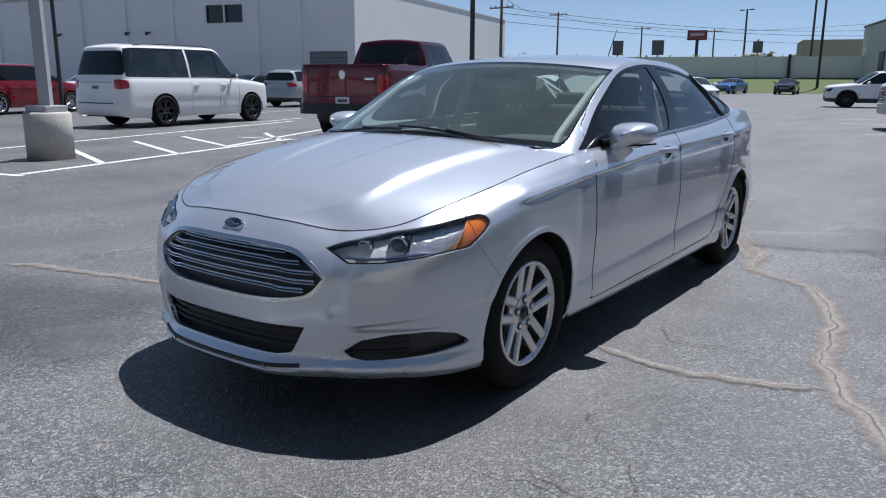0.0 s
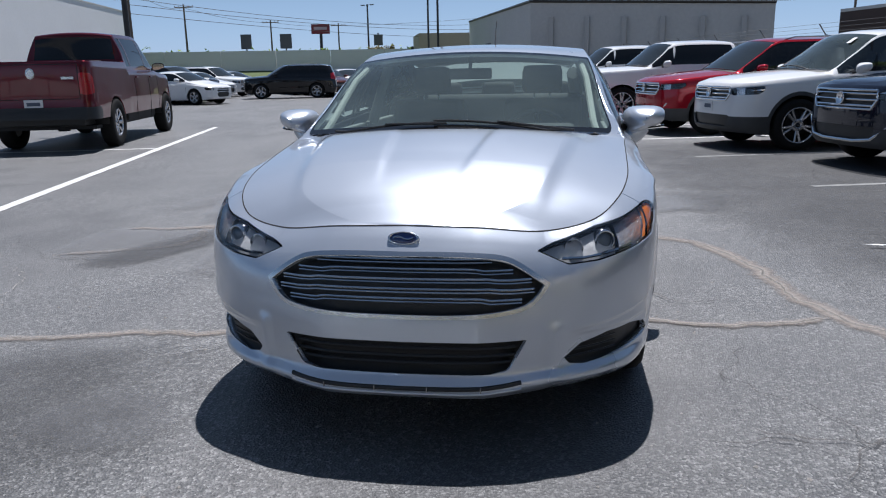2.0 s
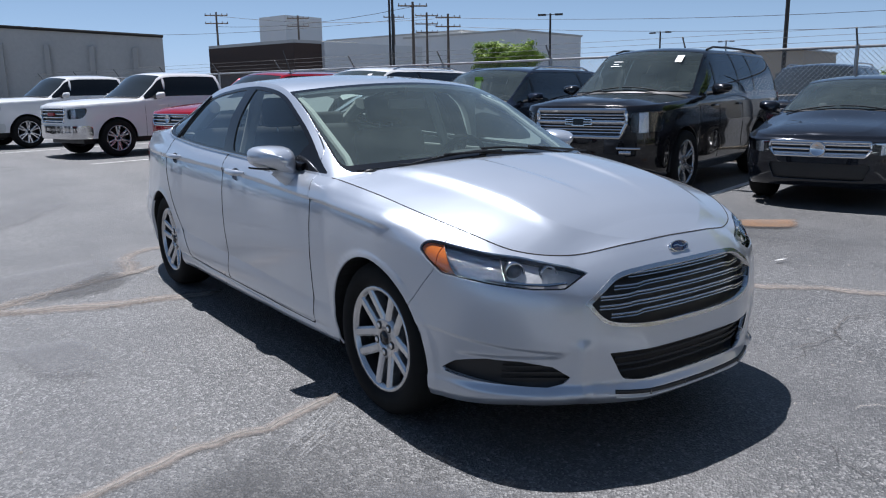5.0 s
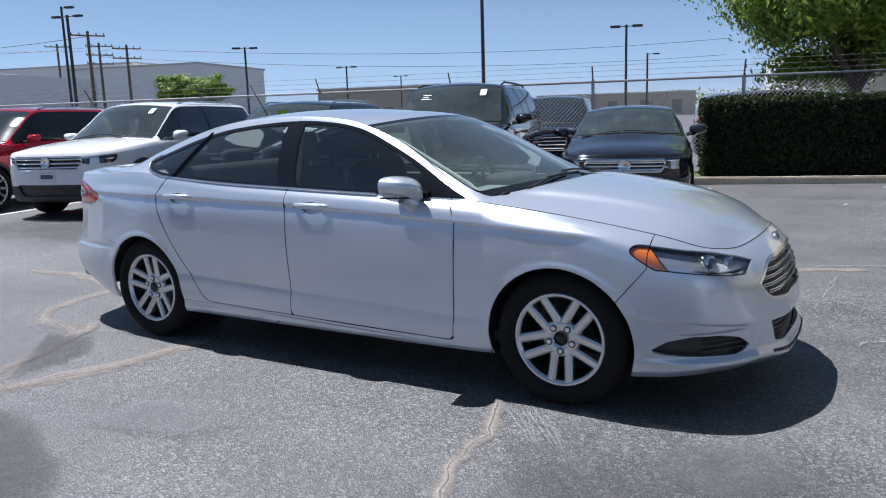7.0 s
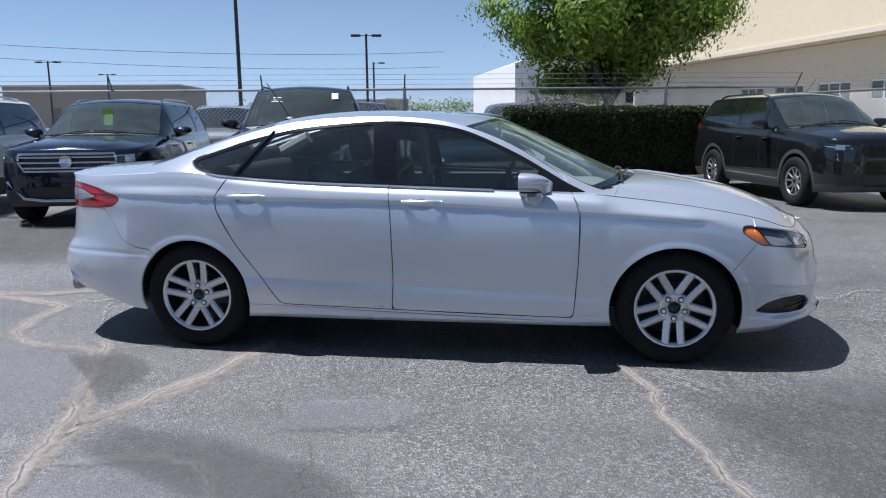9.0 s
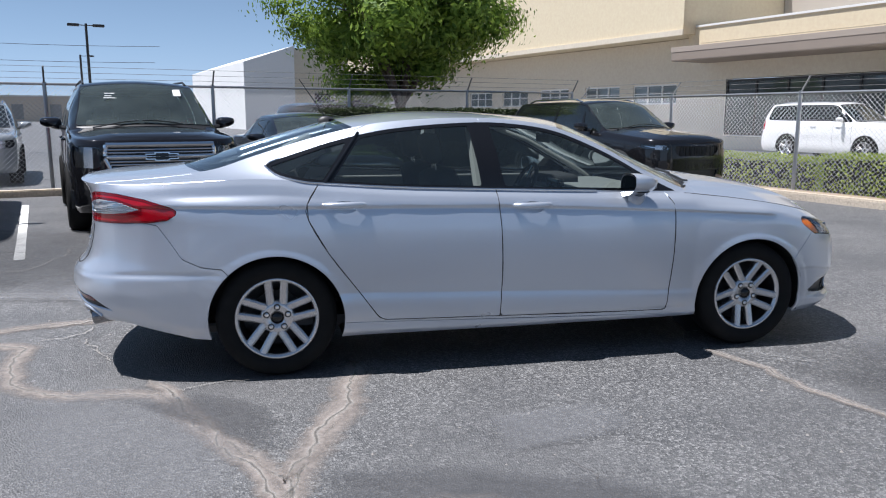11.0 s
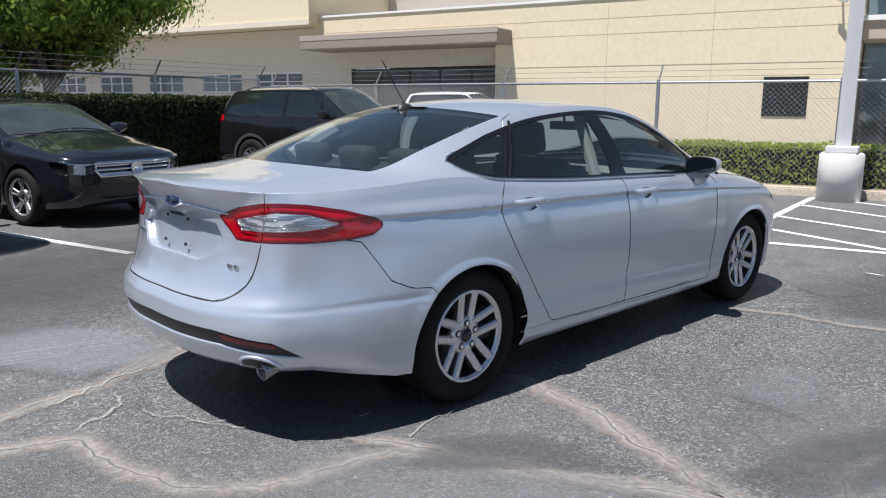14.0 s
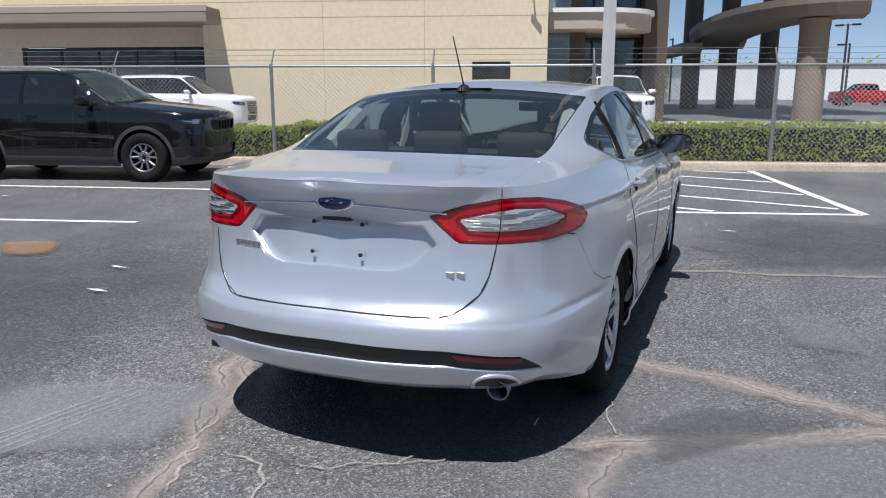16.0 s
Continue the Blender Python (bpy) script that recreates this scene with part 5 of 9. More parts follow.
def loft_body(stations, keys, ncol=120, rl=32, rs=14, rt=18, blend=None, dome=None, press=None, dense=()):
    """Half a car body (y >= 0) from stations (shoulder x y z, rail x y z, middle x z) and lower profiles (z, outward).
    Zones: L under the shoulder, S shoulder to rail, T rail to the middle. Attributes: arc along the shoulder, row, station."""
    st = np.array(stations, float)
    d = np.r_[0, np.cumsum(np.linalg.norm(np.diff(st[:, :2], axis=0), axis=1))]
    fine = np.linspace(0, d[-1], ncol)
    idx = np.unique(np.round(np.r_[np.interp(fine, d, np.arange(len(st))), np.arange(len(st)), *[np.linspace(*q) for q in dense]], 6))
    keep = np.r_[True, np.diff(idx) > (0.02 if dense else 0.04)]
    idx = idx[keep]
    idx[-1] = len(st) - 1
    P = catmull_at(st, idx)
    P[0, [1, 4]] = 0
    P[-1, [1, 4]] = 0
    P[:, 1] = np.maximum(P[:, 1], 0)
    P[:, 4] = np.maximum(P[:, 4], 0)
    nc = len(idx)
    tan = np.gradient(P[:, :2], axis=0)
    tan /= np.maximum(np.linalg.norm(tan, axis=1, keepdims=True), 1e-9)
    nor = np.c_[tan[:, 1], -tan[:, 0]]
    nor[0], nor[-1] = (1, 0), (-1, 0)
    arc = np.r_[0, np.cumsum(np.linalg.norm(np.diff(P[:, :2], axis=0), axis=1))]
    ki = np.array([k for k, _ in keys], float)
    kp = np.array([[c for q in prof for c in q] for _, prof in keys], float)
    prof = np.stack([np.interp(idx, ki, kp[:, c]) for c in range(kp.shape[1])], 1).reshape(nc, -1, 2)
    L, S, T = [], [], []
    for c in range(nc):
        pts = np.r_[prof[c], [[P[c, 2], 0]]]
        q, _ = catmull(pts, rl)
        if press:
            q[:, 1] += press(idx[c], P[c, 0], q[:, 0]) * np.clip((P[c, 2] - 0.03 - q[:, 0]) / 0.05, 0, 1)
        L.append(np.c_[P[c, 0] + nor[c, 0] * q[:, 1], P[c, 1] + nor[c, 1] * q[:, 1], q[:, 0]])
        a, b = P[c, :3], P[c, 3:6]
        f = np.linspace(0, 1, rs)[:, None]
        side = a + (b - a) * f
        height = max(b[2] - a[2], 0)
        side[:, 1] += np.minimum(0.10 * height, 0.04) * (np.sin(np.pi * f[:, 0]))
        S.append(side)
        g = np.linspace(0, 1, rt)
        m = np.array([P[c, 6], 0, P[c, 7]])
        yy = b[1] * np.cos(g * np.pi / 2)
        w = 1 - np.abs(yy / max(b[1], 1e-6)) ** 2.0 if b[1] > 1e-6 else g
        T.append(np.c_[b[0] + (m[0] - b[0]) * w, yy, b[2] + (m[2] - b[2]) * w])
    L, S, T = np.array(L), np.array(S), np.array(T)
    for Z in (L, S, T):
        Z[0, :, 1] = 0
        Z[-1, :, 1] = 0
    L[:, :, 1] = np.maximum(L[:, :, 1], 0)
    if dome:
        for Z in (S, T):
            Z[:, :, 2] += dome(Z[:, :, 0], Z[:, :, 1], idx[:, None] + 0 * Z[:, :, 0])
    out, normals = {}, {}
    for key, Z, r0 in (("L", L, 0), ("S", S, 1), ("T", T, 2)):
        nr = Z.shape[1]
        V = Z.reshape(-1, 3)
        F = grid_tris(nc, nr)
        N = vertex_normals(V, F)
        A = np.c_[np.repeat(arc, nr), np.tile(r0 + np.linspace(0, 1, nr), nc), np.repeat(idx, nr)]
        mid = N[np.abs(V[:, 1]) > 0.5 * V[:, 1].max()]
        probe = N[np.argmax(V[:, 1])]
        if key == "T":
            flip = N[:, 2].mean() < 0
        else:
            flip = probe[1] < 0
        if flip:
            N, F = -N, F[:, ::-1]
        N[V[:, 1] < 1e-5, 1] = 0
        N /= np.maximum(np.linalg.norm(N, axis=1, keepdims=True), 1e-9)
        out[key] = Surf(V, N, A, F)
        normals[key] = N.reshape(nc, nr, 3)
    if blend:
        for lo, hi, which in (("L", "S", 0), ("S", "T", 1)):
            w = np.array([blend(i, which) for i in idx])[:, None]
            a, b = normals[lo][:, -1].copy(), normals[hi][:, 0].copy()
            m = a + b
            m /= np.maximum(np.linalg.norm(m, axis=1, keepdims=True), 1e-9)
            normals[lo][:, -1] = a * (1 - w) + m * w
            normals[hi][:, 0] = b * (1 - w) + m * w
    out["loop"] = np.c_[P[:, :2], arc]
    return out


def clip(S, f):
    """Cuts a surface along f = 0. Returns the part where f < 0 and the part where f > 0."""
    f = np.where(np.abs(f) < 1e-6, 1e-6, f)
    neg = f[S.T] < 0
    count = neg.sum(1)
    V, N, A, g = [S.V], [S.N], [S.A], []
    inn, outn = [S.T[count == 3]], [S.T[count == 0]]
    nv, split, newv = len(S.V), {}, []
    ti, to = [], []

    def cut(a, b):
        k = (a, b) if a < b else (b, a)
        if k not in split:
            t = f[k[0]] / (f[k[0]] - f[k[1]])
            newv.append((k[0], k[1], t))
            split[k] = nv + len(newv) - 1
        return split[k]

    for tri, ng in zip(S.T[(count > 0) & (count < 3)].tolist(), neg[(count > 0) & (count < 3)].tolist()):
        alone_neg = sum(ng) == 1
        k = ng.index(alone_neg)
        a, b, c = tri[k], tri[(k + 1) % 3], tri[(k + 2) % 3]
        p, q = cut(a, b), cut(a, c)
        one, two = [(a, p, q)], [(p, b, c), (p, c, q)]
        ti += one if alone_neg else two
        to += two if alone_neg else one
    if newv:
        e = np.array(newv)
        i0, i1, t = e[:, 0].astype(int), e[:, 1].astype(int), e[:, 2:3]
        V.append(S.V[i0] * (1 - t) + S.V[i1] * t)
        N.append(S.N[i0] * (1 - t) + S.N[i1] * t)
        A.append(S.A[i0] * (1 - t) + S.A[i1] * t)
    V, N, A = np.concatenate(V), np.concatenate(N), np.concatenate(A)

    def sub(tris, extra):
        t = np.concatenate([*tris, np.array(extra, int).reshape(-1, 3)])
        used, back = np.unique(t, return_inverse=True)
        return Surf(V[used], N[used], A[used], back.reshape(-1, 3))

    return sub(inn, ti), sub(outn, to)


def sd_poly(a, b, poly):
    """Signed distance in the plane to a polygon, negative inside."""
    q = np.array(poly, float)
    d = np.full(len(a), 1e9)
    inside = np.zeros(len(a), bool)
    for (x0, y0), (x1, y1) in zip(q, np.roll(q, -1, 0)):
        ex, ey = x1 - x0, y1 - y0
        t = np.clip(((a - x0) * ex + (b - y0) * ey) / max(ex * ex + ey * ey, 1e-12), 0, 1)
        d = np.minimum(d, np.hypot(a - x0 - t * ex, b - y0 - t * ey))
        cross = ((y0 > b) != (y1 > b)) & (a < (x1 - x0) * (b - y0) / (y1 - y0 if y1 != y0 else 1e-12) + x0)
        inside ^= cross
    return np.where(inside, -d, d)


def rounded(poly, n=40):
    p, _ = catmull(list(poly) + [poly[0]], n)
    return p[:-1]


def carve(S, f, gap=0.0):
    """Inside and outside of f with a gap left between them."""
    a, b = clip(S, f)
    if gap and len(a.T) and len(b.T):
        a, _ = clip(S, f + gap)
        _, b = clip(S, f - gap)
    return a, b


def xz(S, poly):
    return sd_poly(S.V[:, 0], S.V[:, 2], poly)


def yz(S, poly):
    return sd_poly(S.V[:, 1], S.V[:, 2], poly)


def az(S, poly):
    return sd_poly(S.A[:, 0], S.V[:, 2], poly)


def join(*surfs):
    surfs = [s for s in surfs if len(s.T)]
    off, T = 0, []
    for s in surfs:
        T.append(s.T + off)
        off += len(s.V)
    return Surf(np.concatenate([s.V for s in surfs]), np.concatenate([s.N for s in surfs]), np.concatenate([s.A for s in surfs]), np.concatenate(T))


def shifted(S, depth):
    return Surf(S.V - S.N * depth, S.N, S.A, S.T)


def panel(name, S, material, parent, side=0, rim=0.012, label=""):
    """One mesh from a cut surface: side 1 left, -1 right, 0 both halves in one. Edges are turned inward by rim."""
    if not len(S.T):
        return None
    used, back = np.unique(S.T, return_inverse=True)
    S = Surf(S.V[used], S.N[used], S.A[used], back.reshape(-1, 3))
    V, N, F = [], [], []
    off = 0
    for sgn in ((1, -1) if side == 0 else (side,)):
        k = np.array([1, sgn, 1])
        T = S.T if sgn > 0 else S.T[:, ::-1]
        v, n = S.V * k, S.N * k
        V.append(v)
        N.append(n)
        F.append(T + off)
        off += len(v)
        if rim:
            e = np.concatenate([T[:, [0, 1]], T[:, [1, 2]], T[:, [2, 0]]])
            code = np.sort(e, 1) @ np.array([1, len(v)])
            _, first, cnt = np.unique(code, return_index=True, return_counts=True)
            be = e[first[cnt == 1]]
            be = be[~((v[be[:, 0], 1] * sgn < 1e-4) & (v[be[:, 1], 1] * sgn < 1e-4))]
            if len(be):
                p, q = v[be[:, 0]], v[be[:, 1]]
                pn, qn = n[be[:, 0]], n[be[:, 1]]
                face_n = np.cross(q - p, pn)
                face_n /= np.maximum(np.linalg.norm(face_n, axis=1, keepdims=True), 1e-9)
                m = len(be)
                V.append(np.concatenate([p, q, q - qn * rim, p - pn * rim]))
                N.append(np.concatenate([pn * 0.6 + face_n * 0.4, qn * 0.6 + face_n * 0.4, face_n, face_n]))
                i = np.arange(m) + off
                F += [np.c_[i + m, i, i + 3 * m], np.c_[i + m, i + 3 * m, i + 2 * m]]
                off += 4 * m
    V, N, F = np.concatenate(V), np.concatenate(N), np.concatenate(F)
    me = bpy.data.meshes.new(name)
    me.vertices.add(len(V))
    me.vertices.foreach_set("co", V.astype(np.float32).ravel())
    me.loops.add(F.size)
    me.loops.foreach_set("vertex_index", F.astype(np.int32).ravel())
    me.polygons.add(len(F))
    me.polygons.foreach_set("loop_start", (np.arange(len(F)) * 3).astype(np.int32))
    me.update(calc_edges=True)
    me.validate()
    me.shade_smooth()
    N = N / np.maximum(np.linalg.norm(N, axis=1, keepdims=True), 1e-9)
    if len(me.vertices) == len(N):
        me.normals_split_custom_set_from_vertices(N.tolist())
    ob = finish(name, me, material, parent)
    if label:
        tagged(ob, label)
    return ob


class Skin:
    """Finds places on the outside of a body."""

    def __init__(self, body):
        s = join(body["L"], body["S"], body["T"])
        self.tree = bvhtree.BVHTree.FromPolygons(s.V.tolist(), s.T.tolist())
        self.loop = body["loop"]

    def side(self, x, z, lift=0.0):
        hit, n, _, _ = self.tree.ray_cast(Vector((x, 3, z)), Vector((0, -1, 0)))
        return hit + Vector((0, lift, 0)) if hit else Vector((x, 0.8, z))

    def front(self, y, z, lift=0.0):
        hit, n, _, _ = self.tree.ray_cast(Vector((6, max(abs(y), 0.003), z)), Vector((-1, 0, 0)))
        return Vector((hit.x + lift, y, z)) if hit else Vector((2, y, z))

    def rear(self, y, z, lift=0.0):
        hit, n, _, _ = self.tree.ray_cast(Vector((-6, max(abs(y), 0.003), z)), Vector((1, 0, 0)))
        return Vector((hit.x - lift, y, z)) if hit else Vector((-2, y, z))

    def top(self, x, y, lift=0.0):
        hit, n, _, _ = self.tree.ray_cast(Vector((x, max(abs(y), 0.003), 5)), Vector((0, 0, -1)))
        return Vector((x, y, hit.z + lift)) if hit else Vector((x, y, 1))

    def arc(self, x, y):
        p, q = self.loop[:-1], self.loop[1:]
        e = q[:, :2] - p[:, :2]
        w = np.array([x, abs(y)])
        f = np.clip(((w - p[:, :2]) * e).sum(1) / np.maximum((e**2).sum(1), 1e-12), 0, 1)
        k = np.argmin(((p[:, :2] + e * f[:, None] - w) ** 2).sum(1))
        return float(p[k, 2] + (q[k, 2] - p[k, 2]) * f[k])


def mirrored(pts):
    return [Vector((p[0], -p[1], p[2])) for p in pts]


def wheel(parent, x, y, radius, rim_r, width, style, rim_mat, side, spin=0.0):
    """A wheel whose outer face looks along +y (side 1) or -y: tyre, rim, spokes, nuts, cap, disc."""
    w = empty("wheel")
    w.parent = parent
    w.matrix_local = pose(x, y, radius, -90 * side, 0, 0)
    h = width / 2
    t = rim_r + 0.008
    part("tyre", lathe([(t - 0.02, -h * 0.8), (t + 0.02, -h), (radius - 0.03, -h * 0.98), (radius - 0.008, -h * 0.8), (radius, -h * 0.5), (radius, h * 0.5), (radius - 0.008, h * 0.8), (radius - 0.03, h * 0.98), (radius - 0.06, h * 1.02), (t + 0.02, h), (t - 0.004, h * 0.86), (t - 0.02, h * 0.5)], steps=40), RUBBER, w, smooth=True)
    part("rim", lathe([(t - 0.004, h * 0.84), (rim_r, h * 0.9), (rim_r - 0.012, h * 0.87), (rim_r - 0.020, h * 0.72)], steps=48), rim_mat, w, smooth=True)
    part("barrel", lathe([(rim_r - 0.020, h * 0.72), (rim_r - 0.026, h * 0.5), (rim_r - 0.03, -h * 0.7)], steps=32), BARREL, w, smooth=True)
    # The iron is darkened too, for the shade behind the spokes.
    part("brake_disc", lathe([(0, h * 0.05), (rim_r * 0.62, h * 0.05), (rim_r * 0.62, -h * 0.1), (0, -h * 0.1)], steps=28), mat("brake_iron", (0.035, 0.034, 0.033), 0.5, 0.6), w)
    # Black disc put in for the darkness of the wheel well.
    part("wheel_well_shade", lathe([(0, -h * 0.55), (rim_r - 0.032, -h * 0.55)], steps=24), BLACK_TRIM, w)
    bm = bmesh.new()
    n, twin, spread_in, spread_out, wd = style

    def spoke(a, b, w0, w1):
        p0, p1 = Vector((math.cos(a), math.sin(a), 0)), Vector((math.cos(b), math.sin(b), 0))
        rows = []
        for f in (0, 0.35, 0.7, 1.0):
            p = p0 * 0.055 * (1 - f) + p1 * (rim_r - 0.012) * f
            d = (p1 * (rim_r - 0.012) - p0 * 0.055).normalized()
            q = Vector((-d.y, d.x, 0))
            ww = w0 + (w1 - w0) * f
            top = h * (0.62 + 0.22 * f)
            rows.append([bm.verts.new(p + q * s * ww + Vector((0, 0, z))) for s, z in ((-1, top - 0.045), (-1, top - 0.008), (-0.55, top), (0.55, top), (1, top - 0.008), (1, top - 0.045))])
        for r0, r1 in zip(rows, rows[1:]):
            for k in range(5):
                bm.faces.new((r0[k], r0[k + 1], r1[k + 1], r1[k]))

    for k in range(n):
        a = 2 * math.pi * k / n + math.pi / 2 + spin
        if twin:
            spoke(a - spread_in, a - spread_out, wd * 1.08, wd * 1.05)
            spoke(a + spread_in, a + spread_out, wd * 1.08, wd * 1.05)
        else:
            spoke(a, a + spread_out, wd, wd * 1.2)
    bmesh.ops.recalc_face_normals(bm, faces=bm.faces)
    part("spokes", bm, rim_mat, w)
    part("hub", lathe([(0.096, h * 0.40), (0.092, h * 0.62), (0.076, h * 0.68), (0.034, h * 0.70), (0.034, h * 0.5)], steps=28), rim_mat, w, smooth=True)
    part("hub_cap", lathe([(0.030, h * 0.6), (0.028, h * 0.72), (0, h * 0.74)], steps=20), GLOSS_BLACK, w, smooth=True)
    for k in range(5):
        a = 2 * math.pi * k / 5 + math.pi / 2 + spin
        # Black plug level with the hub; a nut recess's shade put into colour.
        part("nut_recess_shade", lathe([(0.0185, h * 0.60), (0.0185, h * 0.705), (0, h * 0.706)], pose(0.060 * math.cos(a), 0.060 * math.sin(a), 0), 10), BLACK_TRIM, w)
        part("lug_nut", lathe([(0.013, h * 0.6), (0.012, h * 0.73), (0.006, h * 0.75), (0, h * 0.75)], pose(0.060 * math.cos(a), 0.060 * math.sin(a), 0), 8), CHROME_SOFT, w)
    return w


def mirror_pod(parent, at, side, size, material, glass_mat):
    """A door mirror: a rounded shell on an arm, its glass to the rear."""
    sx, sy, sz = size
    bm = bmesh.new()
    rows, nu, nv = [], 16, 20
    for i in range(nu + 1):
        f = i / nu
        x = sx * (1 - f) ** 0.8
        r = math.sin(math.pi / 2 * min(1, (f + 0.0) ** 0.62)) if f > 0 else 0.0
        ring = []
        for k in range(nv):
            a = 2 * math.pi * k / nv
            c, s = math.cos(a), math.sin(a)
            c, s = math.copysign(abs(c) ** 0.62, c), math.copysign(abs(s) ** 0.62, s) * (0.82 if s < 0 else 1.0)
            y = sy * c * r
            ring.append(bm.verts.new((x - 0.12 * y * side * 0 - 0.25 * max(0, y * 1) * 0.3, y * 1.0, sz * s * r * (0.80 - 0.22 * c) + 0.02 * c)))
        rows.append(ring)
    for a, b in zip(rows, rows[1:]):
        for k in range(nv):
            bm.faces.new((a[k], a[(k + 1) % nv], b[(k + 1) % nv], b[k]))
    bmesh.ops.remove_doubles(bm, verts=bm.verts, dist=1e-4)
    bmesh.ops.scale(bm, vec=(1, side, 1), verts=bm.verts)
    bmesh.ops.translate(bm, vec=Vector(at), verts=bm.verts)
    bmesh.ops.recalc_face_normals(bm, faces=bm.faces)
    pod = part("mirror_shell", bm, material, parent, smooth=True)
    bm = bmesh.new()
    vs = [bm.verts.new(Vector(at) + Vector((-0.004, side * sy * 0.9 * math.copysign(abs(math.cos(a)) ** 0.7, math.cos(a)), sz * 0.84 * math.copysign(abs(math.sin(a)) ** 0.7, math.sin(a)) * (0.80 - 0.22 * math.cos(a)) + 0.02 * math.cos(a)))) for a in [2 * math.pi * k / 20 for k in range(20)]]
    bm.faces.new(vs)
    part("mirror_glass", bm, glass_mat, pod)
    return pod


def decal(name, S, material, parent, lift=0.003, side=0, label=""):
    return panel(name, shifted(S, -lift), material, parent, side, 0.004, label)


# ---- the silver sedan ----
def hero_dome(x, y, idx):
    """Ridges pressed into the bonnet: a raised field between the outer creases, a hollow middle between the inner ones."""
    inside = np.clip((7.2 - idx) / 0.8, 0, 1) * np.clip((2.10 - x) / 0.30, 0, 1)
    yo = 0.45 + (2.1 - x) * 0.155
    yi = 0.150 + (1.95 - x) * 0.105
    sig = lambda v: 1 / (1 + np.exp(-np.clip(v, -30, 30)))
    return inside * (0.015 * sig((yo - y) / 0.011) - 0.011 * sig((yi - y) / 0.0075) * np.clip((2.02 - x) / 0.35, 0, 1))


def hero_press(i, x, z):
    """Creases pressed into the flanks and bumpers, as outward offsets over height."""
    step = lambda v: np.clip(v, 0, 1) ** 2 * (3 - 2 * np.clip(v, 0, 1))
    fade = lambda a, b, v: float(np.clip((v - a) / (b - a), 0, 1))
    out = 0 * z
    zc = np.interp(x, [-1.95, -1.2, -0.16, 0.89, 1.5], [0.945, 0.935, 0.92, 0.868, 0.832])
    w = fade(4.2, 5.6, i) * fade(20.5, 19.0, i)
    under = zc - z
    out = out - w * (0.0125 * step((under + 0.004) / 0.014) * np.exp(-np.clip(under, 0, 1) / 0.085) + 0.14 * np.clip(z - zc, 0, 0.06))
    zl = np.interp(x, [-1.0, -0.17, 0.9], [0.462, 0.432, 0.385])
    w = fade(7.0, 7.6, i) * fade(16.6, 15.8, i)
    out = out + w * 0.019 * (1 - (1 - np.clip((zl - z) / 0.125, 0, 1)) ** 2)
    for wx in (1.425, -1.425):
        r = np.hypot(x - wx, z - 0.318)
        out = out + 0.005 * step((0.395 - r) / 0.022)
    w = fade(1.5, 2.2, i) * fade(5.0, 4.2, i)
    out = out + w * (0.007 * np.where(z > 0.272, step((0.300 - z) / 0.028), 1))
    # blade beside the lower grille, pocket round the fog cover, brow above it
    low = step((z - 0.235) / 0.03) * step((0.475 - z) / 0.05)
    out = out + 0.011 * math.exp(-(((i - 2.02) / 0.13) ** 2)) * low
    w = fade(2.2, 2.5, i) * fade(4.1, 3.7, i)
    out = out - w * 0.010 * step((z - 0.262) / 0.03) * step((0.415 - z) / 0.02)
    zb = 0.412 + 0.030 * np.clip(i - 2.3, 0, 2)
    w = fade(2.1, 2.5, i) * fade(4.9, 4.3, i)
    out = out + w * 0.010 * step((z - zb) / 0.016) * np.exp(-np.clip(z - zb, 0, 1) / 0.07)
    w = fade(18.6, 19.6, i)
    out = out + w * 0.004 * step((0.585 - z) / 0.02) * step((z - 0.36) / 0.06)
    w = fade(18.0, 19.0, i) * fade(21.2, 20.4, i)
    out = out - w * 0.004 * np.exp(-(((z - 0.585) / 0.014) ** 2))
    return out


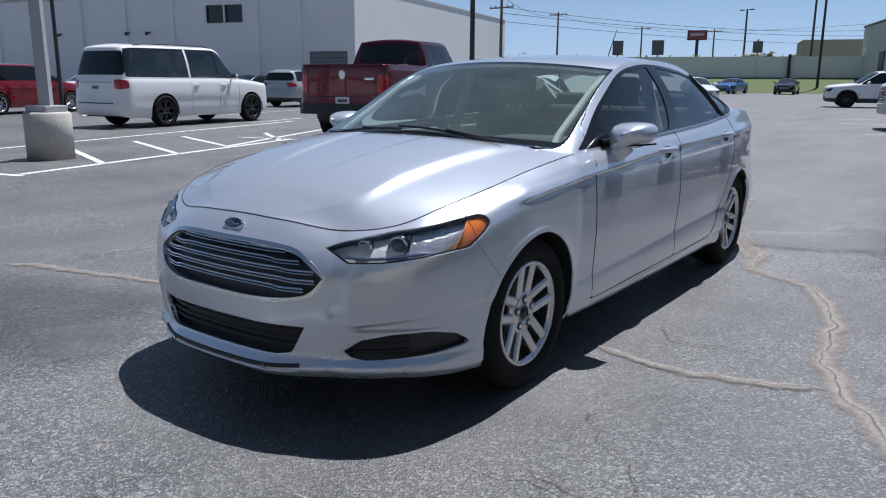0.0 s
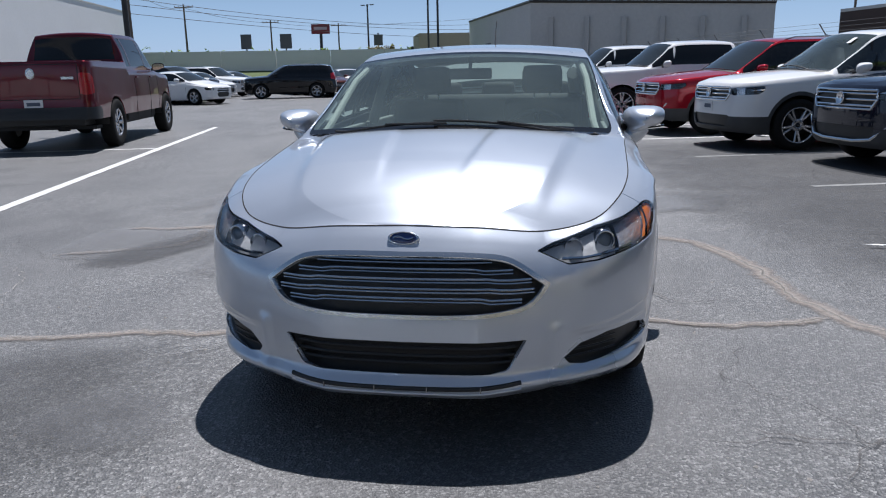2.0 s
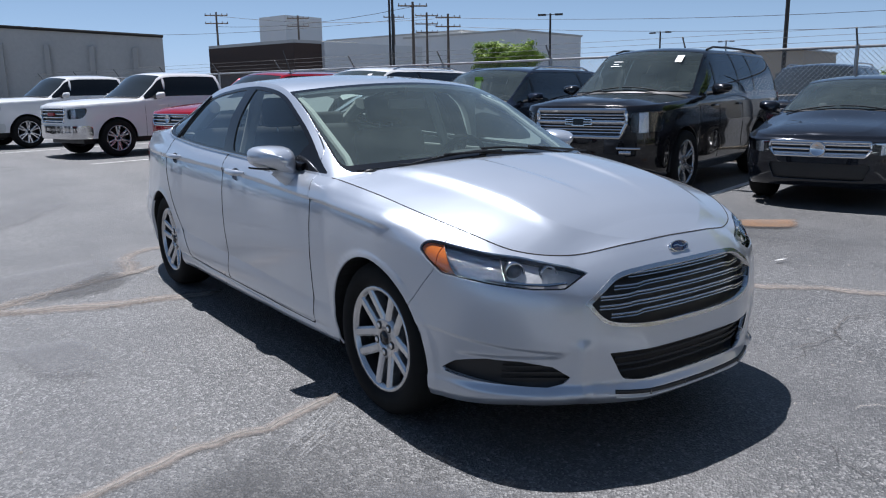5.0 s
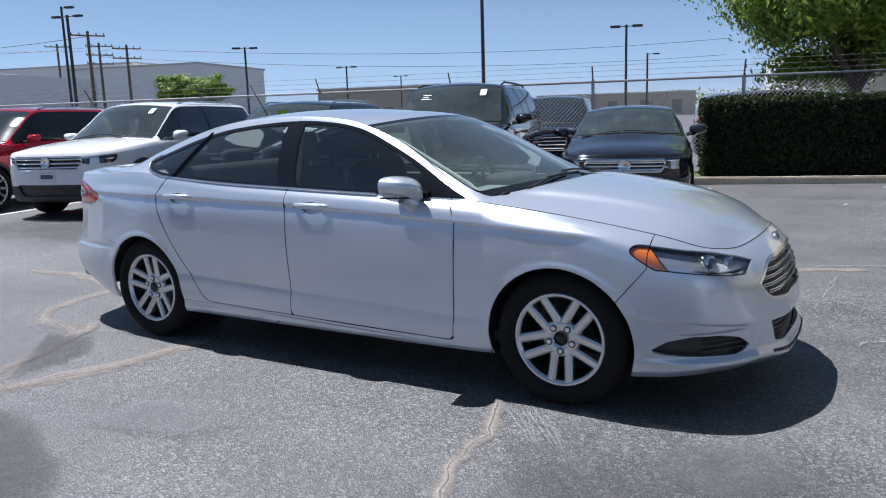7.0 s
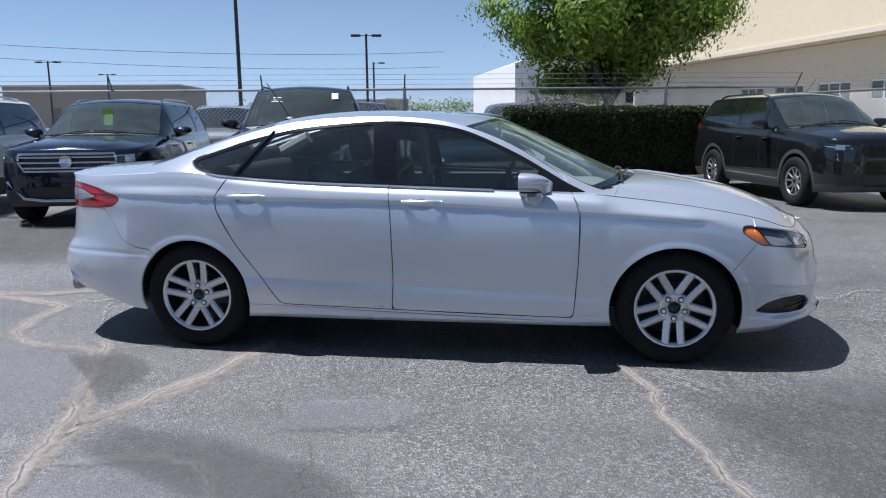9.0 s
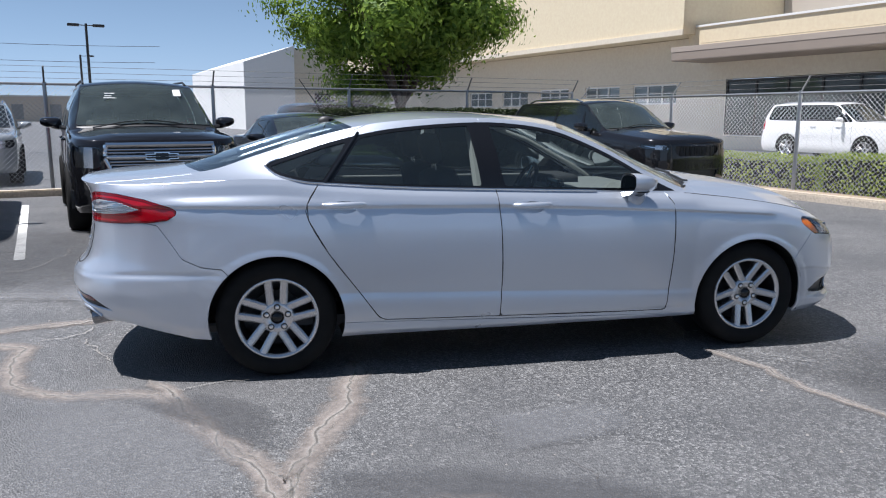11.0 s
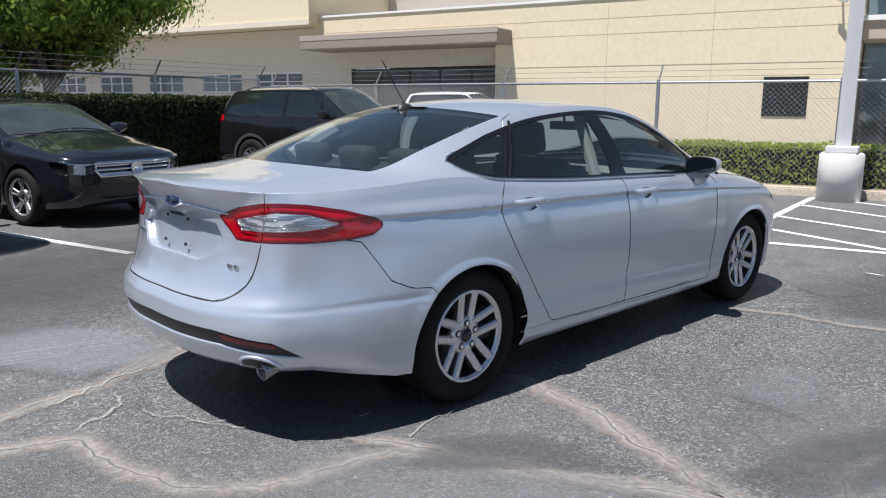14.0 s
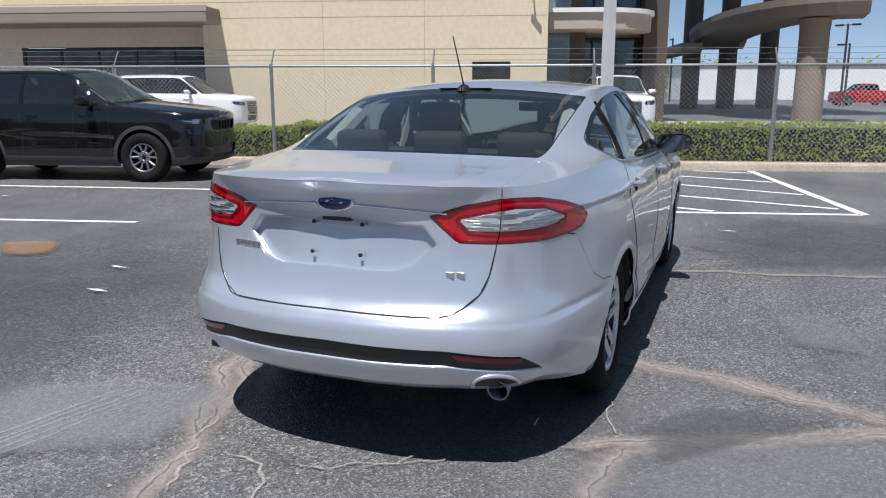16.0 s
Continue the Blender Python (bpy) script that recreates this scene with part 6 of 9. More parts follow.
HERO_STATIONS = [
    (2.200, 0.00, 0.775, 2.200, 0.00, 0.775, 2.200, 0.775),
    (2.190, 0.25, 0.768, 2.185, 0.16, 0.778, 2.180, 0.788),
    (2.130, 0.46, 0.747, 2.115, 0.30, 0.804, 2.100, 0.836),
    (2.030, 0.63, 0.768, 2.015, 0.42, 0.845, 2.000, 0.882),
    (1.880, 0.725, 0.822, 1.865, 0.47, 0.893, 1.850, 0.930),
    (1.650, 0.775, 0.872, 1.650, 0.50, 0.938, 1.640, 0.975),
    (1.350, 0.790, 0.918, 1.370, 0.52, 0.978, 1.420, 1.010),
    (1.080, 0.800, 0.950, 1.120, 0.57, 0.995, 1.250, 1.028),
    (0.980, 0.810, 0.960, 1.000, 0.74, 0.985, 1.200, 1.020),
    (0.800, 0.822, 0.966, 0.730, 0.715, 1.110, 0.900, 1.150),
    (0.550, 0.832, 0.975, 0.450, 0.675, 1.258, 0.600, 1.288),
    (0.300, 0.838, 0.982, 0.210, 0.645, 1.345, 0.340, 1.388),
    (0.000, 0.843, 0.992, 0.000, 0.630, 1.385, 0.000, 1.424),
    (-0.300, 0.846, 1.002, -0.300, 0.620, 1.402, -0.300, 1.440),
    (-0.650, 0.846, 1.015, -0.650, 0.615, 1.390, -0.650, 1.436),
    (-0.900, 0.843, 1.030, -0.930, 0.615, 1.356, -1.000, 1.398),
    (-1.150, 0.836, 1.050, -1.220, 0.615, 1.285, -1.300, 1.322),
    (-1.400, 0.822, 1.078, -1.500, 0.612, 1.200, -1.600, 1.232),
    (-1.620, 0.802, 1.080, -1.740, 0.600, 1.122, -1.880, 1.142),
    (-1.850, 0.770, 1.068, -1.930, 0.560, 1.098, -2.050, 1.113),
    (-2.100, 0.722, 1.056, -2.150, 0.500, 1.086, -2.220, 1.098),
    (-2.320, 0.632, 1.056, -2.360, 0.450, 1.076, -2.380, 1.088),
    (-2.440, 0.450, 1.060, -2.460, 0.300, 1.068, -2.470, 1.076),
    (-2.495, 0.220, 1.063, -2.500, 0.120, 1.066, -2.505, 1.069),
    (-2.505, 0.000, 1.065, -2.505, 0.000, 1.066, -2.505, 1.067),
]
HERO_KEYS = [
    (0, [(0.205, 0.135), (0.245, 0.172), (0.30, 0.15), (0.37, 0.158), (0.45, 0.152), (0.52, 0.142), (0.60, 0.132), (0.67, 0.10), (0.735, 0.045)]),
    (1, [(0.205, 0.135), (0.245, 0.168), (0.30, 0.145), (0.37, 0.153), (0.45, 0.150), (0.52, 0.140), (0.60, 0.128), (0.67, 0.095), (0.728, 0.045)]),
    (2, [(0.21, 0.085), (0.25, 0.130), (0.30, 0.115), (0.37, 0.122), (0.45, 0.130), (0.52, 0.124), (0.60, 0.112), (0.66, 0.085), (0.705, 0.048)]),
    (3, [(0.215, 0.07), (0.25, 0.105), (0.30, 0.100), (0.37, 0.108), (0.45, 0.118), (0.52, 0.122), (0.60, 0.118), (0.67, 0.100), (0.73, 0.055)]),
    (4, [(0.20, 0.07), (0.235, 0.095), (0.30, 0.105), (0.36, 0.112), (0.45, 0.120), (0.55, 0.126), (0.66, 0.122), (0.73, 0.105), (0.785, 0.055)]),
    (5.5, [(0.19, 0.07), (0.235, 0.09), (0.30, 0.10), (0.36, 0.106), (0.45, 0.113), (0.58, 0.120), (0.72, 0.122), (0.835, 0.115), (0.875, 0.065)]),
    (7.5, [(0.185, 0.0), (0.235, 0.035), (0.27, 0.04), (0.30, 0.050), (0.385, 0.068), (0.60, 0.086), (0.78, 0.087), (0.866, 0.082), (0.915, 0.060)]),
    (11, [(0.185, -0.02), (0.235, 0.015), (0.27, 0.02), (0.30, 0.032), (0.41, 0.048), (0.60, 0.066), (0.78, 0.064), (0.892, 0.052), (0.94, 0.036)]),
    (15, [(0.19, -0.02), (0.24, 0.015), (0.28, 0.02), (0.32, 0.036), (0.45, 0.052), (0.62, 0.068), (0.80, 0.066), (0.930, 0.053), (0.98, 0.036)]),
    (17, [(0.20, 0.03), (0.26, 0.055), (0.32, 0.065), (0.38, 0.075), (0.48, 0.090), (0.63, 0.088), (0.80, 0.082), (0.935, 0.068), (1.00, 0.044)]),
    (19, [(0.23, 0.05), (0.29, 0.075), (0.35, 0.085), (0.41, 0.094), (0.50, 0.102), (0.63, 0.094), (0.80, 0.076), (0.935, 0.066), (1.00, 0.035)]),
    (20.5, [(0.32, 0.03), (0.35, 0.060), (0.41, 0.085), (0.50, 0.098), (0.585, 0.086), (0.67, 0.060), (0.80, 0.046), (0.93, 0.044), (1.01, 0.024)]),
    (22, [(0.33, 0.0), (0.36, 0.035), (0.42, 0.062), (0.50, 0.078), (0.58, 0.064), (0.655, 0.010), (0.78, -0.026), (0.92, -0.042), (1.01, -0.030)]),
    (24, [(0.33, 0.0), (0.36, 0.030), (0.42, 0.055), (0.50, 0.070), (0.58, 0.054), (0.645, 0.000), (0.76, -0.040), (0.92, -0.068), (1.01, -0.050)]),
]
DLO = [(0.93, 0.972), (0.33, 0.990), (-0.20, 1.008), (-0.70, 1.026), (-1.15, 1.054), (-1.28, 1.068), (-1.40, 1.100), (-1.455, 1.140), (-1.445, 1.160), (-1.24, 1.228), (-1.11, 1.268), (-0.88, 1.322), (-0.68, 1.350), (-0.43, 1.370), (-0.20, 1.376), (0.00, 1.362), (0.16, 1.336), (0.31, 1.288), (0.55, 1.178), (0.80, 1.035)]
FRONT_DOOR = [(0.855, 0.262), (0.868, 0.30), (0.889, 0.60), (0.892, 0.86), (0.858, 0.945), (0.80, 1.06), (0.55, 1.21), (0.30, 1.34), (0.0, 1.42), (-0.27, 1.44), (-0.245, 1.37), (-0.20, 1.008), (-0.18, 0.78), (-0.172, 0.51), (-0.182, 0.285)]
REAR_DOOR = [(-0.182, 0.285), (-0.172, 0.51), (-0.18, 0.78), (-0.20, 1.008), (-0.245, 1.37), (-0.27, 1.44), (-0.70, 1.44), (-0.98, 1.33), (-1.185, 1.052), (-1.25, 0.95), (-1.245, 0.865), (-1.14, 0.68), (-1.0, 0.49), (-0.875, 0.318), (-0.84, 0.30)]
W_X, W_R, W_Y = 1.425, 0.327, 0.752
HANDLES = (("front_door", 0.005, 0.915), ("rear_door", -1.052, 0.940))


def build_sedan():
    car = tagged(empty("sedan"), "silver four-door sedan with black grille standing on asphalt", "car")
    body = loft_body(HERO_STATIONS, HERO_KEYS, 200, 110, 26, 84, lambda i, w: (1.0 if 18.2 < i < 19.6 else 0.75 if i >= 19.6 else 0.0) if w == 0 else (1.0 if (i < 7.0 or i > 17.6) else 0.35), hero_dome, hero_press, ((0.9, 4.6, 70), (19.4, 22.8, 70)))
    skin = Skin(body)
    arc = skin.arc
    L, S, T = body["L"], body["S"], body["T"]
    G = 0.0022

    # wheel arches
    for wx in (W_X, -W_X):
        f = np.hypot(L.V[:, 0] - wx, L.V[:, 2] - 0.318) - 0.362
        f = np.where(L.V[:, 1] < 0.45, 1.0, f)
        arch, L = clip(L, f)

    _, L = clip(L, np.where(np.abs(L.V[:, 0]) < 1.2, L.V[:, 2] - 0.212, 1.0))
    # front bumper and what is set into it
    front, L = carve(L, xz(L, [(1.60, -0.2), (1.655, 0.47), (1.70, 0.535), (1.835, 0.700), (1.835, 1.2), (3, 1.2), (3, -0.2)]), G)
    lamp = [(arc(2.200, 0.449), 0.694), (arc(2.194, 0.553), 0.648), (arc(2.141, 0.656), 0.653), (arc(2.048, 0.760), 0.671), (arc(1.929, 0.832), 0.688), (arc(1.868, 0.855), 0.693), (arc(1.800, 0.868), 0.735), (arc(1.757, 0.872), 0.770), (arc(1.765, 0.855), 0.792), (arc(1.785, 0.838), 0.800), (arc(1.816, 0.818), 0.797), (arc(1.976, 0.730), 0.768), (arc(2.073, 0.652), 0.751), (arc(2.154, 0.498), 0.714)]
    hl1, front = carve(front, az(front, lamp), 0.002)
    hl2, L = carve(L, az(L, lamp), 0.002)
    hl = join(hl1, hl2)
    grille = rounded([(0, 0.700), (0.20, 0.699), (0.33, 0.688), (0.40, 0.660), (0.485, 0.600), (0.488, 0.585), (0.44, 0.525), (0.36, 0.500), (0.20, 0.488), (0, 0.486), (-0.20, 0.488), (-0.36, 0.500), (-0.44, 0.525), (-0.488, 0.585), (-0.485, 0.600), (-0.40, 0.660), (-0.33, 0.688), (-0.20, 0.699)], 90)
    gr, front = clip(front, yz(front, grille))
    ring, gr = clip(gr, -(yz(gr, grille) + 0.014))
    lower = [(-0.42, 0.410), (0.42, 0.410), (0.385, 0.345), (0.36, 0.303), (0.30, 0.294), (-0.30, 0.294), (-0.36, 0.303), (-0.385, 0.345)]
    lo, front = clip(front, yz(front, lower))
    fog = [(arc(2.13, 0.50), 0.325), (arc(2.12, 0.52), 0.300), (arc(2.09, 0.56), 0.288), (arc(1.93, 0.70), 0.300), (arc(1.84, 0.75), 0.318), (arc(1.83, 0.755), 0.332), (arc(1.88, 0.73), 0.372), (arc(1.96, 0.68), 0.392), (arc(2.04, 0.62), 0.388), (arc(2.10, 0.55), 0.366)]
    fg, front = clip(front, az(front, fog))
    panel("front_bumper", front, SILVER, car, 0, 0.02, "silver front bumper")
    panel("grille_surround", shifted(ring, -0.002), CHROME_SOFT, car, 0, 0.03, "satin chrome grille ring")
    panel("grille_mesh", shifted(gr, 0.045), BLACK_TRIM, car, 0, -0.043, "black grille backing")
    for z, yo in ((0.672, 0.30), (0.643, 0.37), (0.612, 0.43), (0.580, 0.44), (0.548, 0.40)):
        for dz in (0.0045, -0.0075):
            bm = bmesh.new()
            pts = []
            for k in range(25):
                y = -yo + 2 * yo * k / 24
                drop = 0.008 * min(1, max(0, (abs(y) - yo + 0.13) / 0.03))
                p = skin.front(y, z)
                pts.append((p.x - 0.014, y, z + dz - drop * 0.9 if z < 0.66 else z + dz))
            add_tube(bm, pts, 0.0042 if dz > 0 else 0.003, 6)
            part("grille_bar", bm, CHROME_SOFT, car)
    panel("lower_grille", shifted(lo, 0.05), BLACK_TRIM, car, 0, -0.049)
    for z in (0.325, 0.352, 0.380):
        part("lower_grille_bar", tube([(skin.front(-0.38 + 0.76 * k / 16, z).x - 0.03, -0.38 + 0.76 * k / 16, z) for k in range(17)], 0.006, 6), BLACK_TRIM, car)
    lip_y = np.linspace(-0.40, 0.40, 25)
    part("lip_slot", tube([skin.front(y, 0.250 + 0.02 * (y / 0.45) ** 4, -0.003) for y in lip_y], 0.0085, 8), BLACK_TRIM, car)
    part("lip_trim", tube([skin.front(y, 0.230 + 0.02 * (y / 0.45) ** 4, -0.001) for y in lip_y], 0.0065, 8), SILVER, car, smooth=True)
    for y in (-0.27, -0.09, 0.09, 0.27):
        p = skin.front(y, 0.250, 0.004)
        part("lip_strut", box(p.x - 0.02, p.x + 0.002, y - 0.002, y + 0.002, 0.241, 0.259), DARK_CHROME, car)
    for s in (1, -1):
        panel("fog_cover", shifted(fg, 0.028), BLACK_TRIM, car, s, -0.027, "black plastic fog lamp cover")
        for z in (0.315, 0.340, 0.364):
            pts = []
            for k in range(9):
                y = 0.53 + 0.19 * k / 8
                p = skin.front(y, z)
                pts.append((p.x - 0.022, s * y, z))
            part("fog_slat", tube(pts, 0.004, 5), BLACK_TRIM, car)
    part("chin", box(2.05, 2.22, -0.40, 0.40, 0.205, 0.235, 0.01), BLACK_TRIM, car)

    # headlamps
    span0, span1 = arc(2.20, 0.449), arc(1.757, 0.872)
    am0, am1 = arc(1.934, 0.826) + 0.02, arc(1.847, 0.828) + 0.015
    for s in (1, -1):
        unit = panel("headlight", shifted(hl, 0.001), LENS, car, s, 0.0, "clear headlight with amber corner")
        unit.visible_shadow = False
        deep = shifted(hl, 0.026)
        amber, rest = clip(deep, am0 + (deep.V[:, 2] - 0.701) / 0.083 * (am1 - am0) - deep.A[:, 0])
        chrome, dark = clip(rest, 0.50 - (rest.A[:, 0] - span0) / (span1 - span0) + 0.6 * (rest.V[:, 2] - 0.72))
        panel("turn_signal", shifted(amber, -0.014), AMBER, unit, s, 0.01, "amber turn signal")
        panel("reflector", chrome, CLEAR_INNER, unit, s, -0.022)
        panel("lamp_housing", dark, LAMP_DARK, unit, s, -0.022)
        bowl = Matrix.Translation((2.118, s * 0.565, 0.688)) @ Matrix.Rotation(radians(90), 4, "Y") @ Matrix.Rotation(radians(-12 * s), 4, "X")
        part("high_beam_bowl", lathe([(0, -0.02), (0.016, -0.016), (0.027, 0.0), (0.031, 0.014), (0.034, 0.014), (0.034, -0.02)], bowl, 24), CHROME, unit, smooth=True)
        strip = [skin.front(y, z, -0.014) for y, z in ((0.53, 0.664), (0.60, 0.662), (0.66, 0.667), (0.72, 0.675), (0.77, 0.684))]
        part("lamp_strip", tube([Vector((p.x, s * p.y, p.z)) for p in strip], 0.006, 6), CHROME, unit)
        rim_band, _ = clip(hl, -(az(hl, lamp) + 0.0035))
        panel("lamp_bezel", shifted(rim_band, 0.004), GLOSS_BLACK, unit, s, 0.02)
        aim = Matrix.Translation((2.058, s * 0.672, 0.702)) @ Matrix.Rotation(radians(90), 4, "Y") @ Matrix.Rotation(radians(-20 * s), 4, "X")
        part("projector_ring", lathe([(0.028, -0.02), (0.031, 0.012), (0.037, 0.014), (0.039, -0.02)], aim, 28), CHROME, unit, smooth=True)
        part("projector_lens", lathe([(0.029, 0.0), (0.024, 0.010), (0.014, 0.016), (0, 0.018)], aim, 24), mat("projector_glass", (0.10, 0.115, 0.13), 0.03, coat=1.0), unit, smooth=True)

    # rear: lamps, boot lid, bumper
    tail = [(arc(-2.411, 0.355), 0.947), (arc(-2.395, 0.456), 0.856), (arc(-2.366, 0.578), 0.855), (arc(-2.310, 0.665), 0.857), (arc(-2.189, 0.746), 0.855), (arc(-2.060, 0.792), 0.860), (arc(-1.968, 0.816), 0.872), (arc(-1.925, 0.817), 0.900), (arc(-1.917, 0.817), 0.921), (arc(-1.950, 0.810), 0.940), (arc(-2.082, 0.767), 0.980), (arc(-2.226, 0.704), 1.008), (arc(-2.310, 0.648), 1.014), (arc(-2.354, 0.592), 1.012), (arc(-2.392, 0.481), 0.991)]
    tl, L = carve(L, az(L, tail), 0.0015)
    inner = [(arc(-2.389, 0.457), 0.938), (arc(-2.384, 0.494), 0.901), (arc(-2.364, 0.576), 0.898), (arc(-2.271, 0.701), 0.904), (arc(-2.180, 0.752), 0.910), (arc(-2.106, 0.772), 0.928), (arc(-2.140, 0.760), 0.938), (arc(-2.225, 0.722), 0.968), (arc(-2.320, 0.644), 0.976), (arc(-2.361, 0.574), 0.964)]
    clear, red = clip(tl, az(tl, inner))
    lid_line = [(-0.60, 0.90), (-0.588, 0.84), (-0.57, 0.74), (-0.545, 0.68), (-0.49, 0.630), (-0.42, 0.606), (0.42, 0.606), (0.49, 0.630), (0.545, 0.68), (0.57, 0.74), (0.588, 0.84), (0.60, 0.90), (0.61, 1.4), (-0.61, 1.4)]

    def lid_field(Z):
        return np.where(Z.V[:, 0] > -1.2, 1.0, np.maximum(sd_poly(Z.V[:, 1], Z.V[:, 2], lid_line), 18.62 - Z.A[:, 2] if Z.A[0, 1] >= 1 else -1.0))

    for s in (1, -1):
        t_in, t_out = carve(red, lid_field(red), G)
        unit = panel("tail_light", t_out, RED_LENS, car, s, 0.02, "red tail light with clear middle")
        panel("tail_light_inner", t_in, RED_LENS, unit, s, 0.02)
        c_in, c_out = carve(clear, lid_field(clear), G)
        whole = join(c_in, c_out)
        lens = panel("reverse_lamp", shifted(whole, -0.001), LAMP_WHITE, unit, s, 0.012, "clear reversing lamp")
        for zz in np.arange(0.904, 0.972, 0.0105):
            panel("lens_rib", shifted(clip(whole, np.abs(whole.V[:, 2] - zz) - 0.0028)[0], -0.004), CHROME_SOFT, lens, s, 0.003)
        seamed = join(t_in, t_out)
        for field, lift in ((np.abs(az(seamed, inner) - 0.010) - 0.0035, -0.003), (np.abs(az(seamed, tail) + 0.007) - 0.0045, -0.002)):
            panel("lens_edge", shifted(clip(seamed, field)[0], lift), RED_DEEP, unit, s, 0.002)
    lid_low, L = carve(L, np.where(L.V[:, 0] < -2.0, lid_field(L), 1.0), G)
    plate = [(-0.34, 0.915), (0, 0.932), (0.34, 0.915), (0.395, 0.850), (0.31, 0.768), (0.24, 0.742), (-0.24, 0.742), (-0.31, 0.768), (-0.395, 0.850)]
    pl, lid_low = clip(lid_low, yz(lid_low, plate))
    bump_field = xz(L, [(-1.70, 0.615), (-1.80, 0.625), (-1.90, 0.67), (-1.96, 0.76), (-2.02, 0.845), (-2.10, 0.862), (-2.8, 0.862), (-2.8, 0.0), (-1.5, 0.0), (-1.5, 0.4)])
    rear, L = carve(L, bump_field, G)
    end = arc(-2.5, 0) + 0.2
    band = [(arc(-2.270, 0.750), 0.385), (arc(-2.390, 0.690), 0.464), (arc(-2.520, 0.450), 0.497), (end, 0.505), (end, 0.430), (arc(-2.510, 0.450), 0.432), (arc(-2.395, 0.677), 0.405)]
    bd, rear = clip(rear, az(rear, band))
    refl = [(arc(-2.515, 0.464), 0.482), (arc(-2.380, 0.697), 0.452), (arc(-2.385, 0.700), 0.434), (arc(-2.500, 0.498), 0.458)]
    rf, bd = clip(bd, az(bd, refl))
    panel("rear_bumper", rear, SILVER, car, 0, 0.02, "silver rear bumper")
    panel("rear_diffuser_band", shifted(bd, 0.012), BLACK_TRIM, car, 0, 0, "black plastic bumper band")
    for s in (1, -1):
        panel("rear_reflector", shifted(rf, 0.004), RED_DEEP, car, s, 0.01, "red reflector")
    part("valance", box(-2.42, -1.8, -0.62, 0.62, 0.345, 0.375, 0.01), BLACK_TRIM, car)
    lid_s, S = carve(S, lid_field(S), G)
    lid_t, T = carve(T, lid_field(T), G)
    lid = panel("boot_lid", join(lid_low, lid_s, lid_t), SILVER, car, 0, 0.018, "silver boot lid")
    panel("plate_recess", shifted(pl, 0.028), SILVER, lid, 0, 0)
    edge, _ = clip(pl, -(yz(pl, plate) + 0.006))
    panel("plate_recess_edge", shifted(edge, 0.002), SILVER, lid, 0, 0.028)
    for y, z in ((-0.10, 0.905), (0.10, 0.905), (-0.10, 0.795), (0.10, 0.795)):
        p = skin.rear(y, z, -0.012)
        part("plate_screw", lathe([(0.008, 0), (0.007, 0.008), (0, 0.009)], Matrix.Translation(p) @ Matrix.Rotation(radians(-90), 4, "Y"), 10), BLACK_TRIM, lid)
    part("lid_handle", box(skin.rear(0, 0.925).x - 0.006, skin.rear(0, 0.925).x + 0.02, -0.06, 0.06, 0.914, 0.928, 0.004), BLACK_TRIM, lid)
    pts = [skin.rear(y, 0.978 - 0.02 * (abs(y) / 0.42) ** 2, 0.003) for y in np.linspace(-0.42, 0.42, 29)]
    part("lid_strip", tube(pts, 0.0035, 6), CHROME_SOFT, lid)
    for side, label in ((1, "front"), (-1, "rear")):
        z = 0.738 if side > 0 else 0.985
        p = skin.front(0, z, 0.002) if side > 0 else skin.rear(0, z, 0.004)
        m = Matrix.Translation(p) @ Matrix.Rotation(radians(62 if side > 0 else -78), 4, "Y") @ Matrix.Rotation(radians(90), 4, "Z")
        k = 0.76 if side > 0 else 1.12
        owner = car if side > 0 else lid
        b = part("badge", lathe([(0, 0.006), (0.066 * k, 0.0055), (0.070 * k, 0.003), (0.070 * k, -0.012)], m @ Matrix.Diagonal((1, 0.42, 1, 1)), 36), BLUE_BADGE, owner, "oval blue badge", True)
        part("badge_ring", lathe([(0.060 * k, 0.0058), (0.063 * k, 0.0085), (0.069 * k, 0.0085), (0.072 * k, 0.0045), (0.072 * k, -0.012)], m @ Matrix.Diagonal((1, 0.42, 1, 1)), 36), CHROME, b, smooth=True)
        part("badge_stroke", tube([m @ Vector((-0.035 + 0.07 * q / 12, 0.005 * math.sin(q * 0.55), 0.007)) for q in range(13)], 0.0035, 5), CHROME, b)
    for y0, w, z in ((0.335, 0.135, 0.800), (-0.495, 0.075, 0.745)):
        n = 6 if w > 0.1 else 2
        for k in range(n):
            p = skin.rear(y0 + w * (k + 0.5) / n, z, 0.002)
            part("model_letter_bar", box(p.x - 0.004, p.x + 0.004, p.y - w / n * 0.40, p.y + w / n * 0.40, z - 0.010, z + 0.010, 0.002), CHROME_SOFT, lid)
    ey, ez = -0.605, 0.350
    bow = [(ey + 0.072 * math.cos(q * math.pi / 16), ez + 0.046 * math.sin(q * math.pi / 16)) for q in range(17)]
    part("exhaust_rim", tube([skin.rear(y, z, 0.001) for y, z in bow], 0.009, 8), SILVER, car, smooth=True)
    # Black sheet on the bumper skin; a recess's shade is put into its colour.
    bm = bmesh.new()
    rows = [[bm.verts.new(skin.rear(ey + (y - ey) * f, ez - 0.006 + (z - ez + 0.006) * f, 0.003)) for y, z in bow] for f in (0.02, 0.5, 1.0)]
    for r0, r1 in zip(rows, rows[1:]):
        for q in range(16):
            bm.faces.new((r0[q], r0[q + 1], r1[q + 1], r1[q]))
    part("exhaust_shade_patch", bm, BLACK_TRIM, car, "black patch for the shaded recess round the exhaust tip")
    tip = skin.rear(ey, ez + 0.01)
    ex = Matrix.Translation((tip.x + 0.060, ey - 0.008, ez - 0.014)) @ Matrix.Rotation(radians(-98), 4, "Y")
